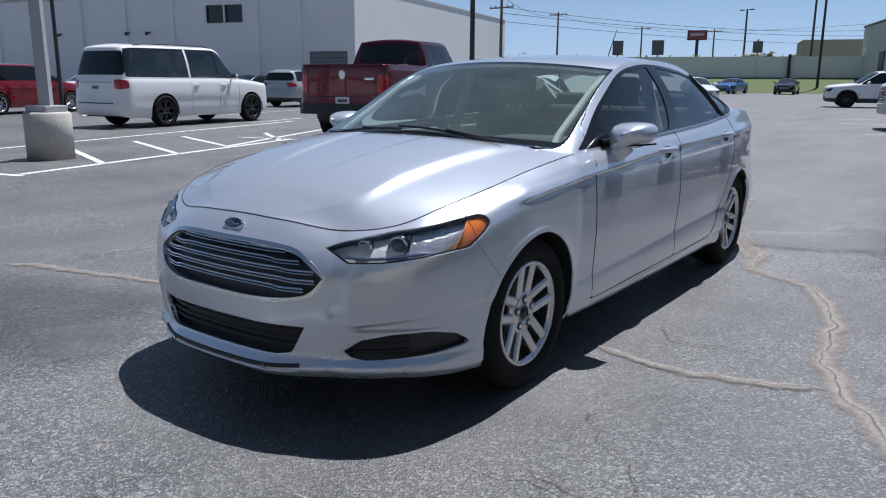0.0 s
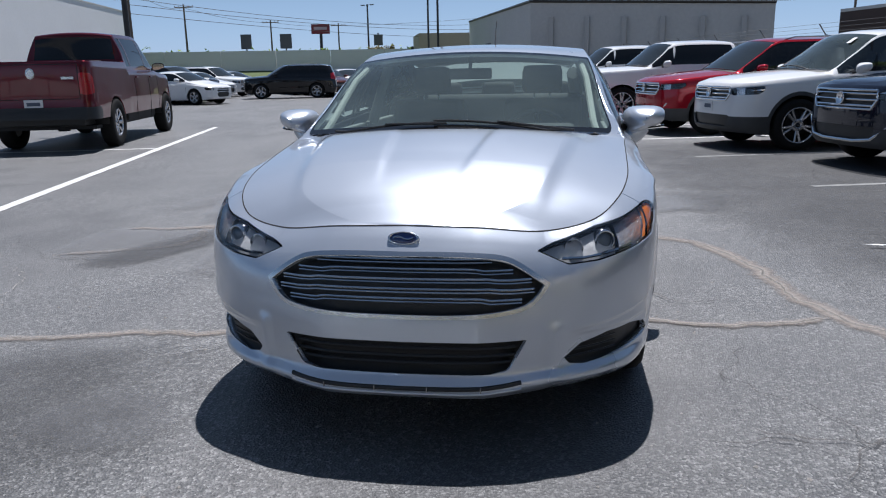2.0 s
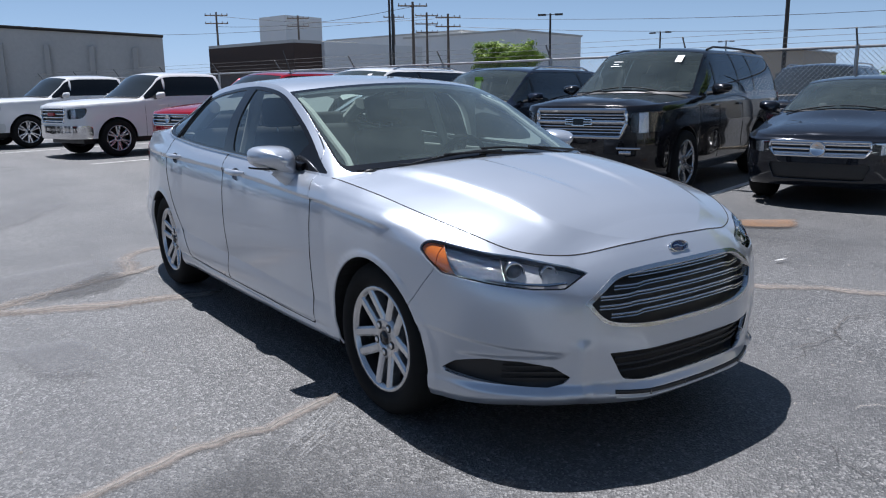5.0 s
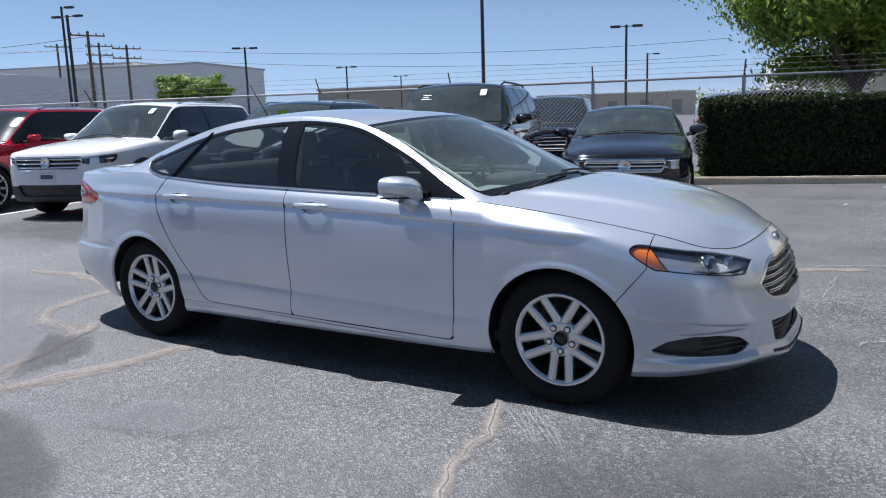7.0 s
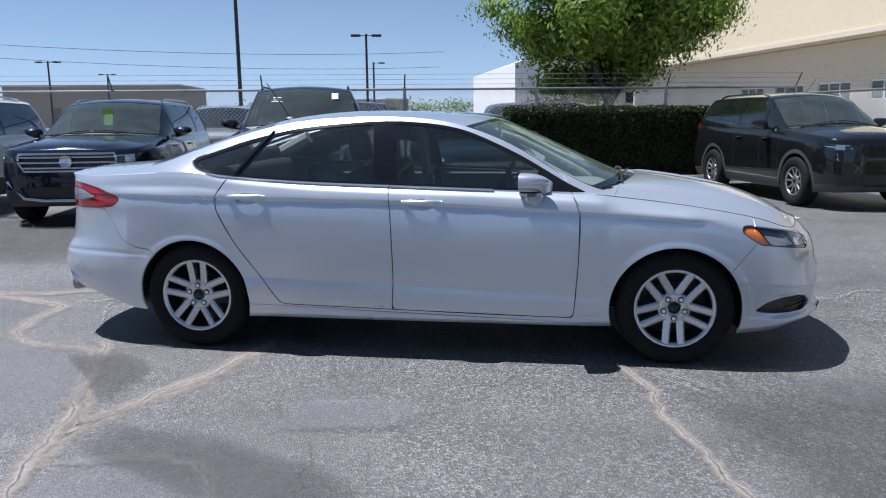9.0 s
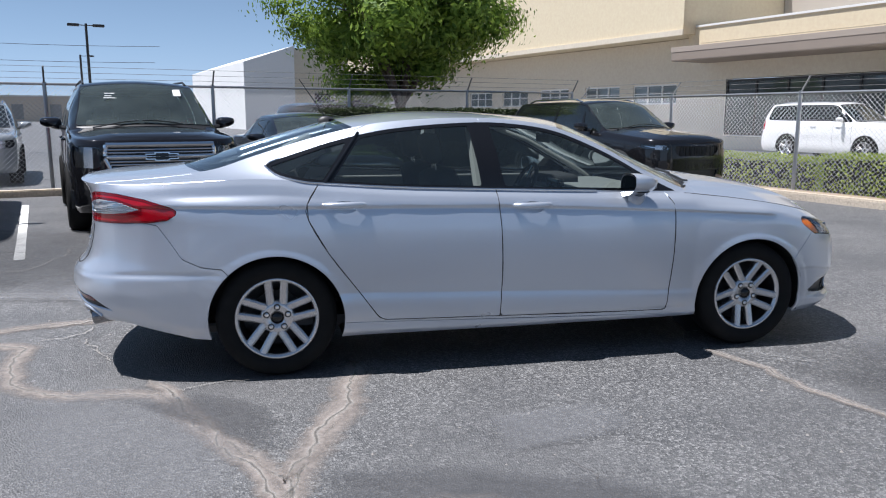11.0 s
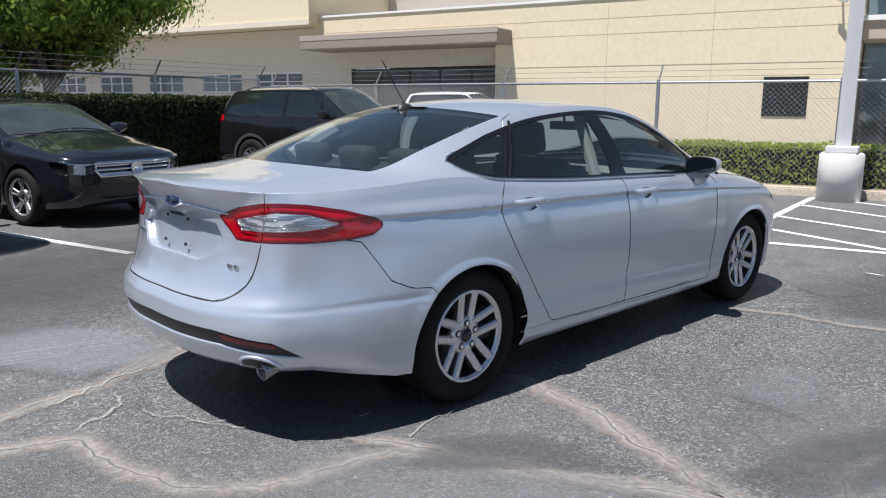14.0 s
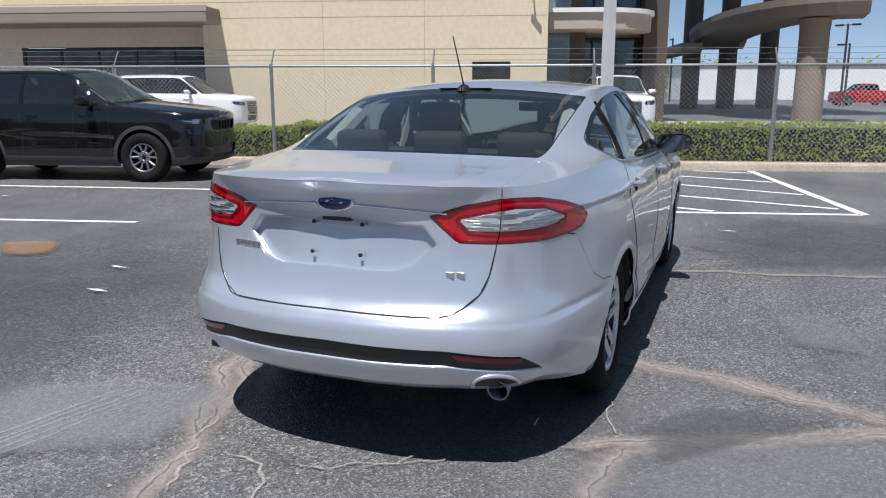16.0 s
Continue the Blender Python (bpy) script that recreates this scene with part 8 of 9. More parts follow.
    keys = [
        (0, [(zb + 0.04, -0.02), (zb + 0.11, 0.045), (zb + 0.24, 0.065), (0.58, 0.062), (0.74, 0.058), (nose - 0.07, 0.04)]),
        (2, [(zb + 0.04, -0.01), (zb + 0.11, 0.045), (zb + 0.24, 0.065), (0.58, 0.065), (0.74, 0.062), (nose - 0.06, 0.045)]),
        (3, [(zb + 0.03, 0.02), (zb + 0.10, 0.05), (zb + 0.24, 0.07), (0.60, 0.075), (0.76, 0.075), (hz(0.10) - 0.06, 0.05)]),
        (4, [(zb, 0.03), (zb + 0.08, 0.055), (zb + 0.24, 0.07), (0.62, 0.075), (0.80, 0.075), (hz(0.45) - 0.06, 0.05)]),
        (6, [(zb, -0.02), (zb + 0.08, 0.02), (zb + 0.22, 0.045), (0.62, 0.05), (0.84, 0.06), (belt - 0.07, 0.035)]),
        (side_mid, [(zb, -0.03), (zb + 0.08, 0.01), (zb + 0.22, 0.04), (0.66, 0.042), (0.86, 0.055), (belt - 0.07, 0.03)]),
        (last - 3.6, [(zb, 0.0), (zb + 0.08, 0.03), (zb + 0.22, 0.055), (0.68, 0.06), (0.88, 0.055), (top - 0.07, 0.03)]),
        (last - 1.6, [(zb + 0.07, 0.0), (zb + 0.13, 0.05), (zb + 0.26, 0.085), (0.66, 0.07), (0.85, 0.04), (top - 0.08, 0.025)]),
        (last, [(zb + 0.07, 0.0), (zb + 0.13, 0.05), (zb + 0.26, 0.09), (0.66, 0.07), (0.85, 0.025), (top - 0.08, 0.012)]),
    ]
    body = loft_body(st, keys, fine, 22, 10, 12, lambda i, w: 0.8 if (w == 1 or i < 5) else (0.8 if shape == "sedan" and i > n0 + 2 else 0.1), dense=((n0 + 2, n0 + 3, 14),) if shape == "pickup" else ())
    skin = Skin(body)
    L, S, T = body["L"], body["S"], body["T"]
    ar = tyre + 0.055
    if lift:
        _, L = clip(L, L.V[:, 2] - lift)
    ring_parts = []
    for wx in (wb / 2, -wb / 2):
        f = np.where(L.V[:, 1] < 0.5 * W, 1.0, np.hypot(L.V[:, 0] - wx, L.V[:, 2] - tyre) - ar)
        _, L = clip(L, f)
        if clad:
            f = np.where(L.V[:, 1] < 0.5 * W, 1.0, np.hypot(L.V[:, 0] - wx, L.V[:, 2] - tyre) - ar - 0.055)
            ringp, L = clip(L, f)
            ring_parts.append(ringp)
    bar_mat = bar_mat or CHROME
    rim_mat = rim_mat or ALLOY
    # front
    gw, g0, g1 = grille
    gpoly = [(-gw, g1), (gw, g1), (gw * 1.02, (g0 + g1) / 2), (gw * 0.90, g0), (-gw * 0.90, g0), (-gw * 1.02, (g0 + g1) / 2)]
    gr, L = clip(L, np.where(L.V[:, 0] > xf - 0.5, yz(L, gpoly), 1))
    panel("grille", shifted(gr, 0.035), BLACK_TRIM, car, 0, 0)
    for k in range(bars):
        z = g0 + (g1 - g0) * (k + 0.6) / (bars + 0.2)
        wz = gw * (0.93 if k == 0 else 0.99)
        pts = [(skin.front(y, z).x - 0.004, y, z) for y in np.linspace(-wz, wz, 13)]
        part("grille_bar", tube(pts, 0.013 if bars < 5 else 0.008, 6), bar_mat, car)
    if bars >= 3:
        loop = gpoly + [gpoly[0]]
        pts = [Vector((skin.front(y, z).x + 0.003, y, z)) for p, q in zip(loop, loop[1:]) for y, z in (((p[0] * (1 - f) + q[0] * f), (p[1] * (1 - f) + q[1] * f)) for f in (0, 0.25, 0.5, 0.75))]
        part("grille_frame", tube(pts + [pts[0]], frame_r, 8, False), bar_mat, car)
    if split:
        part("grille_crossbar", tube([(skin.front(y, split).x - 0.002, y, split) for y in np.linspace(-gw, gw, 13)], 0.026, 8), bar_mat, car, smooth=True)
    if fog_strip:
        for s in (1, -1):
            part("fog_lamp_strip", tube([(skin.front(y, fog_strip).x + 0.004, s * y, fog_strip) for y in np.linspace(0.52 * W, 0.80 * W, 7)], 0.012, 6), CHROME, car)
            part("fog_lamp", tube([(skin.front(y, fog_strip - 0.05).x + 0.002, s * y, fog_strip - 0.05) for y in np.linspace(0.56 * W, 0.70 * W, 5)], 0.024, 8), CLEAR_INNER, car)
    a0, a1, l0, l1 = lamp
    lpoly = [(a0, l0 + 0.02), (a0, l1 - 0.01), (a1, l1 + 0.02), (a1 + 0.03, l1 - 0.02), (a1 - 0.05, l0 + 0.02), (a0 + 0.05, l0)]
    hl, L = clip(L, az(L, lpoly))
    for s in (1, -1):
        unit = panel("headlight", shifted(hl, 0.002), LENS, car, s, 0.0)
        if unit:
            unit.visible_shadow = False
            deep = shifted(hl, 0.03)
            bright, dark = clip(deep, np.abs(deep.A[:, 0] - a0 - 0.34 * (a1 - a0)) - (a1 - a0) * 0.13)
            panel("reflector", bright, CLEAR_INNER, unit, s, 0.03)
            panel("lamp_housing", dark, LAMP_BLACK, unit, s, 0.03)
            if near:
                for zz in (l0 + 0.22 * (l1 - l0), l0 + 0.78 * (l1 - l0)):
                    panel("lamp_strip", shifted(clip(deep, np.abs(deep.V[:, 2] - zz - 0.12 * (deep.A[:, 0] - a0)) - 0.009)[0], -0.016), CHROME, unit, s, 0.008)
    if low_grille:
        lp = [(-gw * 1.05, zb + 0.30), (gw * 1.05, zb + 0.30), (gw * 0.9, zb + 0.12), (-gw * 0.9, zb + 0.12)]
        lo, L = clip(L, np.where(L.V[:, 0] > xf - 0.5, yz(L, lp), 1))
        panel("lower_grille", shifted(lo, 0.03), BLACK_TRIM, car, 0, 0)
        if skid:
            part("skid_bar", tube([(skin.front(y, z).x + 0.004, y, z) for y, z in [(-gw * 1.35, zb + 0.36), (-gw * 0.95, zb + 0.15), (-gw * 0.5, zb + 0.12), (0, zb + 0.12), (gw * 0.5, zb + 0.12), (gw * 0.95, zb + 0.15), (gw * 1.35, zb + 0.36)]], 0.02, 6), CHROME_SOFT, car)
    # tail lamps
    ta = skin.arc(xr + 0.02, 0.0)
    corner = skin.arc(xr + 0.12, 0.86 * W)
    tp = [(corner - 0.16, tail[0] + 0.03), (corner - 0.16, tail[1] - 0.03), (corner, tail[1]), (corner + tail_w, tail[1]), (corner + tail_w, tail[0]), (corner, tail[0])]
    tl, L = clip(L, az(L, tp))
    tl2, S = clip(S, az(S, tp))
    tl = join(tl, tl2) if len(tl.T) and len(tl2.T) else tl
    for s in (1, -1):
        panel("tail_light", shifted(tl, -0.004), RED_LENS, car, s, 0.012)
    if clad:
        low, L = clip(L, L.V[:, 2] - clad)
        for s in (1, -1):
            panel("lower_cladding", join(low, *ring_parts), CLAD, car, s, 0.02, "dark grey plastic cladding")
    if bumper:
        bz0, bz1, bmat = bumper
        for nm, far in (("front_bumper", lambda x: xf - 0.42 - x), ("rear_bumper", lambda x: x - (xr + 0.35))):
            bp, L = clip(L, np.maximum(np.maximum(bz0 - L.V[:, 2], L.V[:, 2] - bz1), far(L.V[:, 0])))
            panel(nm, shifted(bp, -0.012), bmat, car, 0, 0.03, "wide bumper")
    # glass
    h = max(rz - belt, 0.2)
    sf = lambda Z: np.maximum(np.maximum(((1.05 if shape == "suv" else 1.10) - Z.A[:, 1]) * h, (Z.A[:, 1] - (1.94 if shape == "suv" else 1.90)) * h), np.maximum((6.30 - Z.A[:, 2]) * 0.4, (Z.A[:, 2] - glass_end) * 0.4))
    side_glass, S = clip(S, sf(S))
    cuts = {"suv": (0.30, -0.62, -1.30), "sedan": (0.12, -0.72), "pickup": (0.42, -0.40)}[shape]
    rest = side_glass
    pillars = []
    f = np.min([np.abs(rest.V[:, 0] - (c * wb / 2.9)) for c in cuts], 0) - 0.035
    pil, panes = clip(rest, f)
    for s in (1, -1):
        for c in cuts:
            px = pil.V[pil.T].mean(1)[:, 0]
            one = Surf(pil.V, pil.N, pil.A, pil.T[np.abs(px - c * wb / 2.9) < 0.06])
            panel("window_pillar", shifted(one, 0.003), col if shape == "pickup" or (pillar and c == cuts[1]) else GLOSS_BLACK, car, s, 0)
        edges = [9] + [c * wb / 2.9 for c in cuts] + [-9]
        for e0, e1 in zip(edges, edges[1:]):
            w = Surf(panes.V, panes.N, panes.A, panes.T[(panes.V[panes.T].mean(1)[:, 0] < e0) & (panes.V[panes.T].mean(1)[:, 0] > e1)])
            pane = panel("side_window", shifted(w, 0.008), DARK_PANE if near and shape != "pickup" else DARK_GLASS, car, s, 0)
            if pane:
                pane.visible_shadow = not near
    if rear0:
        rw, S = clip(S, np.maximum(np.maximum((1.12 - S.A[:, 1]) * h, (S.A[:, 1] - 1.88) * h), (rear0 - S.A[:, 2]) * 0.3))
        panel("rear_window", shifted(rw, 0.006), DARK_GLASS, car, 0, 0)
    wsf = lambda Z: np.maximum(np.maximum((6.12 - Z.A[:, 2]) * 0.4, (Z.A[:, 2] - 7.93) * 0.4), (2.05 - Z.A[:, 1]) * 0.7)
    ws, T = clip(T, wsf(T))
    screen = panel("windscreen", shifted(ws, 0.004), PALE_SCREEN if near else mat("parked_windscreen", (0.022, 0.027, 0.029), 0.05, spec=0.8), car, 0, 0)
    if near:
        screen.visible_shadow = False
        part("dashboard", box(cx - 0.50, cx + 0.12, -0.84 * W, 0.84 * W, belt - 0.40, belt - 0.035, 0.06), CABIN_DARK, car, smooth=True)
        part("cabin_floor", box(xr + 0.5, cx, -0.86 * W, 0.86 * W, zb + 0.10, zb + 0.16), CABIN_DARK, car)
        part("headliner", box((cab_x + 0.2) if shape == "pickup" else xr + (0.75 if shape == "suv" else 1.3), header - 0.05, -0.66 * W, 0.66 * W, rz - 0.085, rz - 0.06, 0.01), CABIN_MID, car)
        for s in (1, -1):
            part("door_card", box((cab_x + 0.1) if shape == "pickup" else xr + 0.7, cx - 0.05, s * 0.88 * W - 0.02, s * 0.88 * W + 0.02, zb + 0.15, belt - 0.02), CABIN_DARK, car)
            seat(car, cx - 1.02, s * 0.40, 0.26, False, belt - 0.99)
        seat(car, cx - 1.90, 0, 0.62, True, belt - 0.99)
        part("inner_mirror", box(header + 0.14, header + 0.17, -0.12, 0.12, rz - 0.20, rz - 0.14, 0.01), GLOSS_BLACK, car)
        part("steering_wheel", tube([(cx - 0.60 + 0.07 * math.sin(a), 0.40 + 0.18 * math.cos(a), belt - 0.06 + 0.17 * math.sin(a)) for a in np.linspace(0, 2 * math.pi, 25)], 0.015, 6), CABIN_DARK, car)
        for y0 in (0.50, -0.10):
            pts = [Vector((cx + 0.16, y0 - 0.55 * k / 6, skin.top(cx + 0.14, y0 - 0.55 * k / 6).z + 0.012)) for k in range(7)]
            part("wiper_blade", tube(pts, 0.009, 5), BLACK_TRIM, car)
        for yy in (0.30, 0.58):
            part("bonnet_crease", tube([Vector((x, s * yy * W, skin.top(x, yy * W).z - 0.004)) for x in np.linspace(xf - 0.55, cx + 0.35, 9)], 0.007, 5), col, car) if shape != "sedan" else None
    if shape == "sedan":
        rw, T = clip(T, np.maximum(np.maximum((n0 + 1.1 - T.A[:, 2]) * 0.4, (T.A[:, 2] - n0 - 2.8) * 0.4), (2.06 - T.A[:, 1]) * 0.7))
        panel("rear_window", shifted(rw, 0.004), DARK_GLASS, car, 0, 0)
    if shape == "pickup":
        rw, T = clip(T, np.maximum(np.maximum((n0 + 2.12 - T.A[:, 2]) * 0.4, (T.A[:, 2] - n0 - 2.85) * 0.4), (2.08 - T.A[:, 1]) * 0.7))
        panel("rear_window", shifted(rw, 0.004), DARK_GLASS, car, 0, 0)
    hood_s, S = clip(S, S.A[:, 2] - 5.2)
    hood_t, T = clip(T, T.A[:, 2] - 5.2)
    panel("bonnet", join(hood_s, hood_t), col, car, 0, 0.015)
    cowl_t, T = clip(T, T.A[:, 2] - 6.12)
    panel("cowl", shifted(cowl_t, 0.01), BLACK_TRIM, car, 0, 0)
    panel("roof", join(S, T), col, car, 0, 0.015)
    panel("body", L, col, car, 0, 0.02)
    # seams, handles
    for s in (1, -1):
        for x in [c * wb / 2.9 for c in cuts[:2]] + [cx - 0.02]:
            z0, z1 = zb + 0.14, belt
            if abs(abs(x) - wb / 2) < ar * 0.8:
                z0 = tyre + ar + 0.02
            part("door_seam", tube([Vector((p.x, s * p.y, p.z)) for p in (skin.side(x, z0 + (z1 - z0) * k / 6, 0.001) for k in range(7))], 0.004, 4), CRACK_DARK, car)
        for x in [c * wb / 2.9 + 0.18 for c in cuts[:2]]:
            p = skin.side(x, belt - 0.13, 0.02)
            part("door_handle", tube([(p.x - 0.09, s * (p.y - 0.015), p.z), (p.x - 0.07, s * p.y, p.z), (p.x + 0.07, s * p.y, p.z), (p.x + 0.09, s * (p.y - 0.015), p.z)], 0.014, 6), col if not plate else CHROME_SOFT, car)
        pod = mirror_pod(car, (cx - 0.38, s * (half + 0.10), belt + 0.08), s, (0.13, 0.13, 0.10), col, CHROME)
        part("mirror_arm", tube([(cx - 0.30, s * (W - 0.02), belt + 0.02), (cx - 0.32, s * (half + 0.03), belt + 0.04)], 0.03, 6), BLACK_TRIM, pod)
        if rails and shape == "suv":
            xs = np.linspace(header - 0.15, xr + 0.65, 10)
            pts = [Vector((x, s * (0.70 * W), skin.top(x, 0.70 * W).z + (0.045 if 0 < k < 9 else 0.005))) for k, x in enumerate(xs)]
            part("roof_rail", tube(pts, 0.016, 6), CHROME_SOFT if rails != "black" else BLACK_TRIM, car)
    if strip:
        pts = [skin.rear(y, strip, 0.006) for y in np.linspace(-0.62 * W, 0.62 * W, 13)]
        part("tailgate_strip", tube(pts, 0.02, 6), CHROME, car, "chrome tailgate strip")
        low = [skin.rear(y, zb + 0.38, 0.004) for y in np.linspace(-0.66 * W, 0.66 * W, 13)]
        part("bumper_gap", tube(low, 0.014, 5), CRACK_DARK, car)
    for k in range(slots):
        y = (k - (slots - 1) / 2) * 0.115
        p = skin.front(y, (g0 + g1) / 2, 0.002)
        part("grille_slot_rim", tube([(p.x, y - 0.04, g0 + 0.01), (p.x, y - 0.04, g1 - 0.01), (p.x, y + 0.04, g1 - 0.01), (p.x, y + 0.04, g0 + 0.01)], 0.009, 5), GLOSS_BLACK, car)
    if shape == "pickup" and near:
        for ys, zs in (((-0.80, 0.80), (bed - 0.05, bed - 0.05)), ((-0.80, 0.80), (0.92, 0.92)), ((0.80, 0.80), (0.92, bed - 0.05)), ((-0.80, -0.80), (0.92, bed - 0.05))):
            part("tailgate_seam", tube([skin.rear(ys[0] * W + (ys[1] - ys[0]) * W * k / 8, zs[0] + (zs[1] - zs[0]) * k / 8, 0.0) for k in range(9)], 0.006, 4), CRACK_DARK, car)
        p = skin.rear(0, bed - 0.20, 0.002)
        part("tailgate_badge", lathe([(0.085, -0.01), (0.085, 0.008), (0.06, 0.012), (0, 0.012)], Matrix.Translation(p) @ Matrix.Rotation(radians(-90), 4, "Y") @ Matrix.Diagonal((1.15, 0.9, 1, 1)), 8), CHROME_SOFT, car)
        p = skin.rear(-0.62 * W, bed - 0.28, 0.002)
        part("tailgate_bar", box(p.x - 0.006, p.x + 0.004, p.y - 0.10, p.y + 0.10, p.z - 0.022, p.z + 0.022), CHROME_SOFT, car)
    if rack:
        for x in (header - 0.5, header - 1.2):
            z = skin.top(x, 0.3).z
            part("roof_crossbar", tube([(x, -0.7 * W, z + 0.05), (x, 0.7 * W, z + 0.05)], 0.02, 6), BLACK_TRIM, car)
    for wx in (wb / 2, -wb / 2):
        for s in (1, -1):
            wheel(car, wx, s * (half - 0.125), tyre, rim, 0.25, style, rim_mat, s)
            bm = bmesh.new()
            rows = [[bm.verts.new((wx + (ar + 0.004) * math.cos(a), s * y, tyre + (ar + 0.004) * math.sin(a))) for a in np.linspace(-0.2 if not lift else 0.0, math.pi + (0.2 if not lift else 0.0), 16)] for y in (half - 0.035, 0.45 * half)]
            for k in range(15):
                bm.faces.new((rows[0][k], rows[0][k + 1], rows[1][k + 1], rows[1][k]))
            part("arch_liner", bm, BLACK_TRIM, car)
            bm = bmesh.new()
            bm.faces.new([bm.verts.new((wx + ar * math.cos(a), s * 0.45 * half, tyre + ar * math.sin(a))) for a in np.linspace(0, math.pi, 12)])
            part("arch_back", bm, BLACK_TRIM, car)
    part("underbody", box(xr + 0.25, xf - 0.3, -0.72 * half, 0.72 * half, max(zb + 0.02, lift - 0.12), max(zb + 0.10, lift + 0.02), 0.02), BLACK_TRIM, car)
    if lift:
        part("rear_axle", tube([(-wb / 2, -half + 0.2, tyre), (-wb / 2, -0.18, tyre), (-wb / 2, -0.08, tyre), (-wb / 2, 0.08, tyre), (-wb / 2, 0.18, tyre), (-wb / 2, half - 0.2, tyre)], [0.05, 0.06, 0.15, 0.15, 0.06, 0.05], 10), BLACK_TRIM, car)
    if plate:
        z = zb + 0.37 if plate is True else plate
        p = skin.front(0, z)
        pl = part("number_plate", box(p.x - 0.01, p.x + 0.012, -0.155, 0.155, z - 0.075, z + 0.075, 0.004), PLATE, car, "white plate")
        part("plate_bar", box(p.x + 0.0125, p.x + 0.014, -0.11, 0.11, z - 0.03, z + 0.03), BAR_INK, pl)
    if rear_plate:
        p = skin.rear(0, rear_plate)
        pl = part("number_plate", box(p.x - 0.012, p.x + 0.01, -0.155, 0.155, rear_plate - 0.075, rear_plate + 0.075, 0.004), PLATE, car, "white plate")
        part("plate_bar", box(p.x - 0.014, p.x - 0.0125, -0.11, 0.11, rear_plate - 0.03, rear_plate + 0.03), BAR_INK, pl)
    if badge:
        bz, kind_b = badge
        p = skin.front(0, bz, 0.012)
        m2 = Matrix.Translation(p) @ Matrix.Rotation(radians(85), 4, "Y")
        if kind_b == "round":
            part("badge", lathe([(0.072, 0), (0.082, 0.012), (0.072, 0.016), (0.066, 0.008), (0, 0.008)], m2, 24), CHROME, car, smooth=True)
        elif kind_b == "bow":
            bm = add_box(box(-0.04, 0.04, -0.07, 0.07, -0.012, 0.012, 0, m2), -0.024, 0.024, -0.17, 0.17, -0.010, 0.010, 0, m2)
            part("badge", bm, GLOSS_BLACK, car)
            part("badge_edge", add_box(box(-0.05, 0.05, -0.085, 0.085, -0.016, 0.008, 0, m2), -0.034, 0.034, -0.185, 0.185, -0.014, 0.006, 0, m2), CHROME, car)
        else:
            part("badge", box(-0.035, 0.035, -0.14, 0.14, -0.01, 0.012, 0.003, m2), mat("red_badge", (0.4, 0.02, 0.02), 0.3), car)
    if sticker:
        for dx, yy, wide, tall in ((0.30, 0.50, 0.10, 0.15), (0.36, -0.40, 0.13, 0.014), (0.40, -0.42, 0.09, 0.012), (0.44, -0.40, 0.17, 0.012)):
            if tall < 0.1 and not split:
                continue
            q, q2 = skin.top(header + dx, yy * W), skin.top(header + dx + 0.08, yy * W)
            lean = math.degrees(math.atan2(q.z - q2.z, q2.x - q.x))
            part("windscreen_sticker" if tall > 0.1 else "written_bar", box(-tall / 2, tall / 2, -wide / 2, wide / 2, 0.002, 0.004, 0, Matrix.Translation(q + Vector((0, 0, 0.004))) @ Matrix.Rotation(radians(lean), 4, "Y")), PLATE, car)
    if tag:
        q = skin.top(header + 0.60, 0.02)
        part("window_tag", box(-0.002, 0.002, -0.075, 0.075, -0.125, 0.125, 0.02, Matrix.Translation(q + Vector((-0.07, 0, -0.02))) @ Matrix.Rotation(radians(-20), 4, "Y")), mat("lime_paper", (0.24, 0.46, 0.03), 0.7), car, "bright lime paper hang tag")
    car.matrix_world = m
    return car


def at_front(u, v_front, fo, wb):
    """Facing out of its bay: the pose for a front bumper at v_front."""
    return lot_pose(u, v_front + fo + wb / 2, -90)


BLACK, NAVY, WHITE_P, RED_P, GREY_P = (0.012, 0.012, 0.014), (0.012, 0.016, 0.030), (0.80, 0.80, 0.80), (0.38, 0.008, 0.02), (0.36, 0.38, 0.40)
ROW = "cars in the row by the fence"
TEN = (5, True, 0.12, 0.17, 0.016)
MULTI = (10, False, 0.0, 0.10, 0.014)
SPLIT = (5, True, 0.22, 0.30, 0.022)
parked("large_suv", "gloss black full-size SUV with chrome grille", "car", at_front(-1.42, 5.10, 0.98, 2.95), 5.18, 1.02, 1.90, 2.95, 0.98, 1.13, (1.02, 1.20), 1.22, 0.25, "suv", BLACK, 0.40, 0.28, (6, True, 0.10, 0.14, 0.02),
       grille=(0.60, 0.75, 1.07), bars=9, lamp=(0.65, 1.06, 0.80, 1.05), badge=(0.93, "bow"), rails="black", group=ROW, fine=80, split=0.93, frame_r=0.026, fog_strip=0.62, sticker=True)
parked("suv", "dark navy mid-size SUV with lime windscreen tag", "car", at_front(-4.36, 5.20, 0.97, 2.98), 4.97, 0.99, 1.72, 2.98, 0.97, 1.02, (0.98, 1.12), 1.12, 0.15, "suv", NAVY, 0.385, 0.275, SPLIT,
       clad=0.50, grille=(0.60, 0.74, 0.96), bars=3, lamp=(0.60, 1.08, 0.84, 0.95), badge=(0.86, "round"), tag=True, group=ROW, skid=True, fine=80)
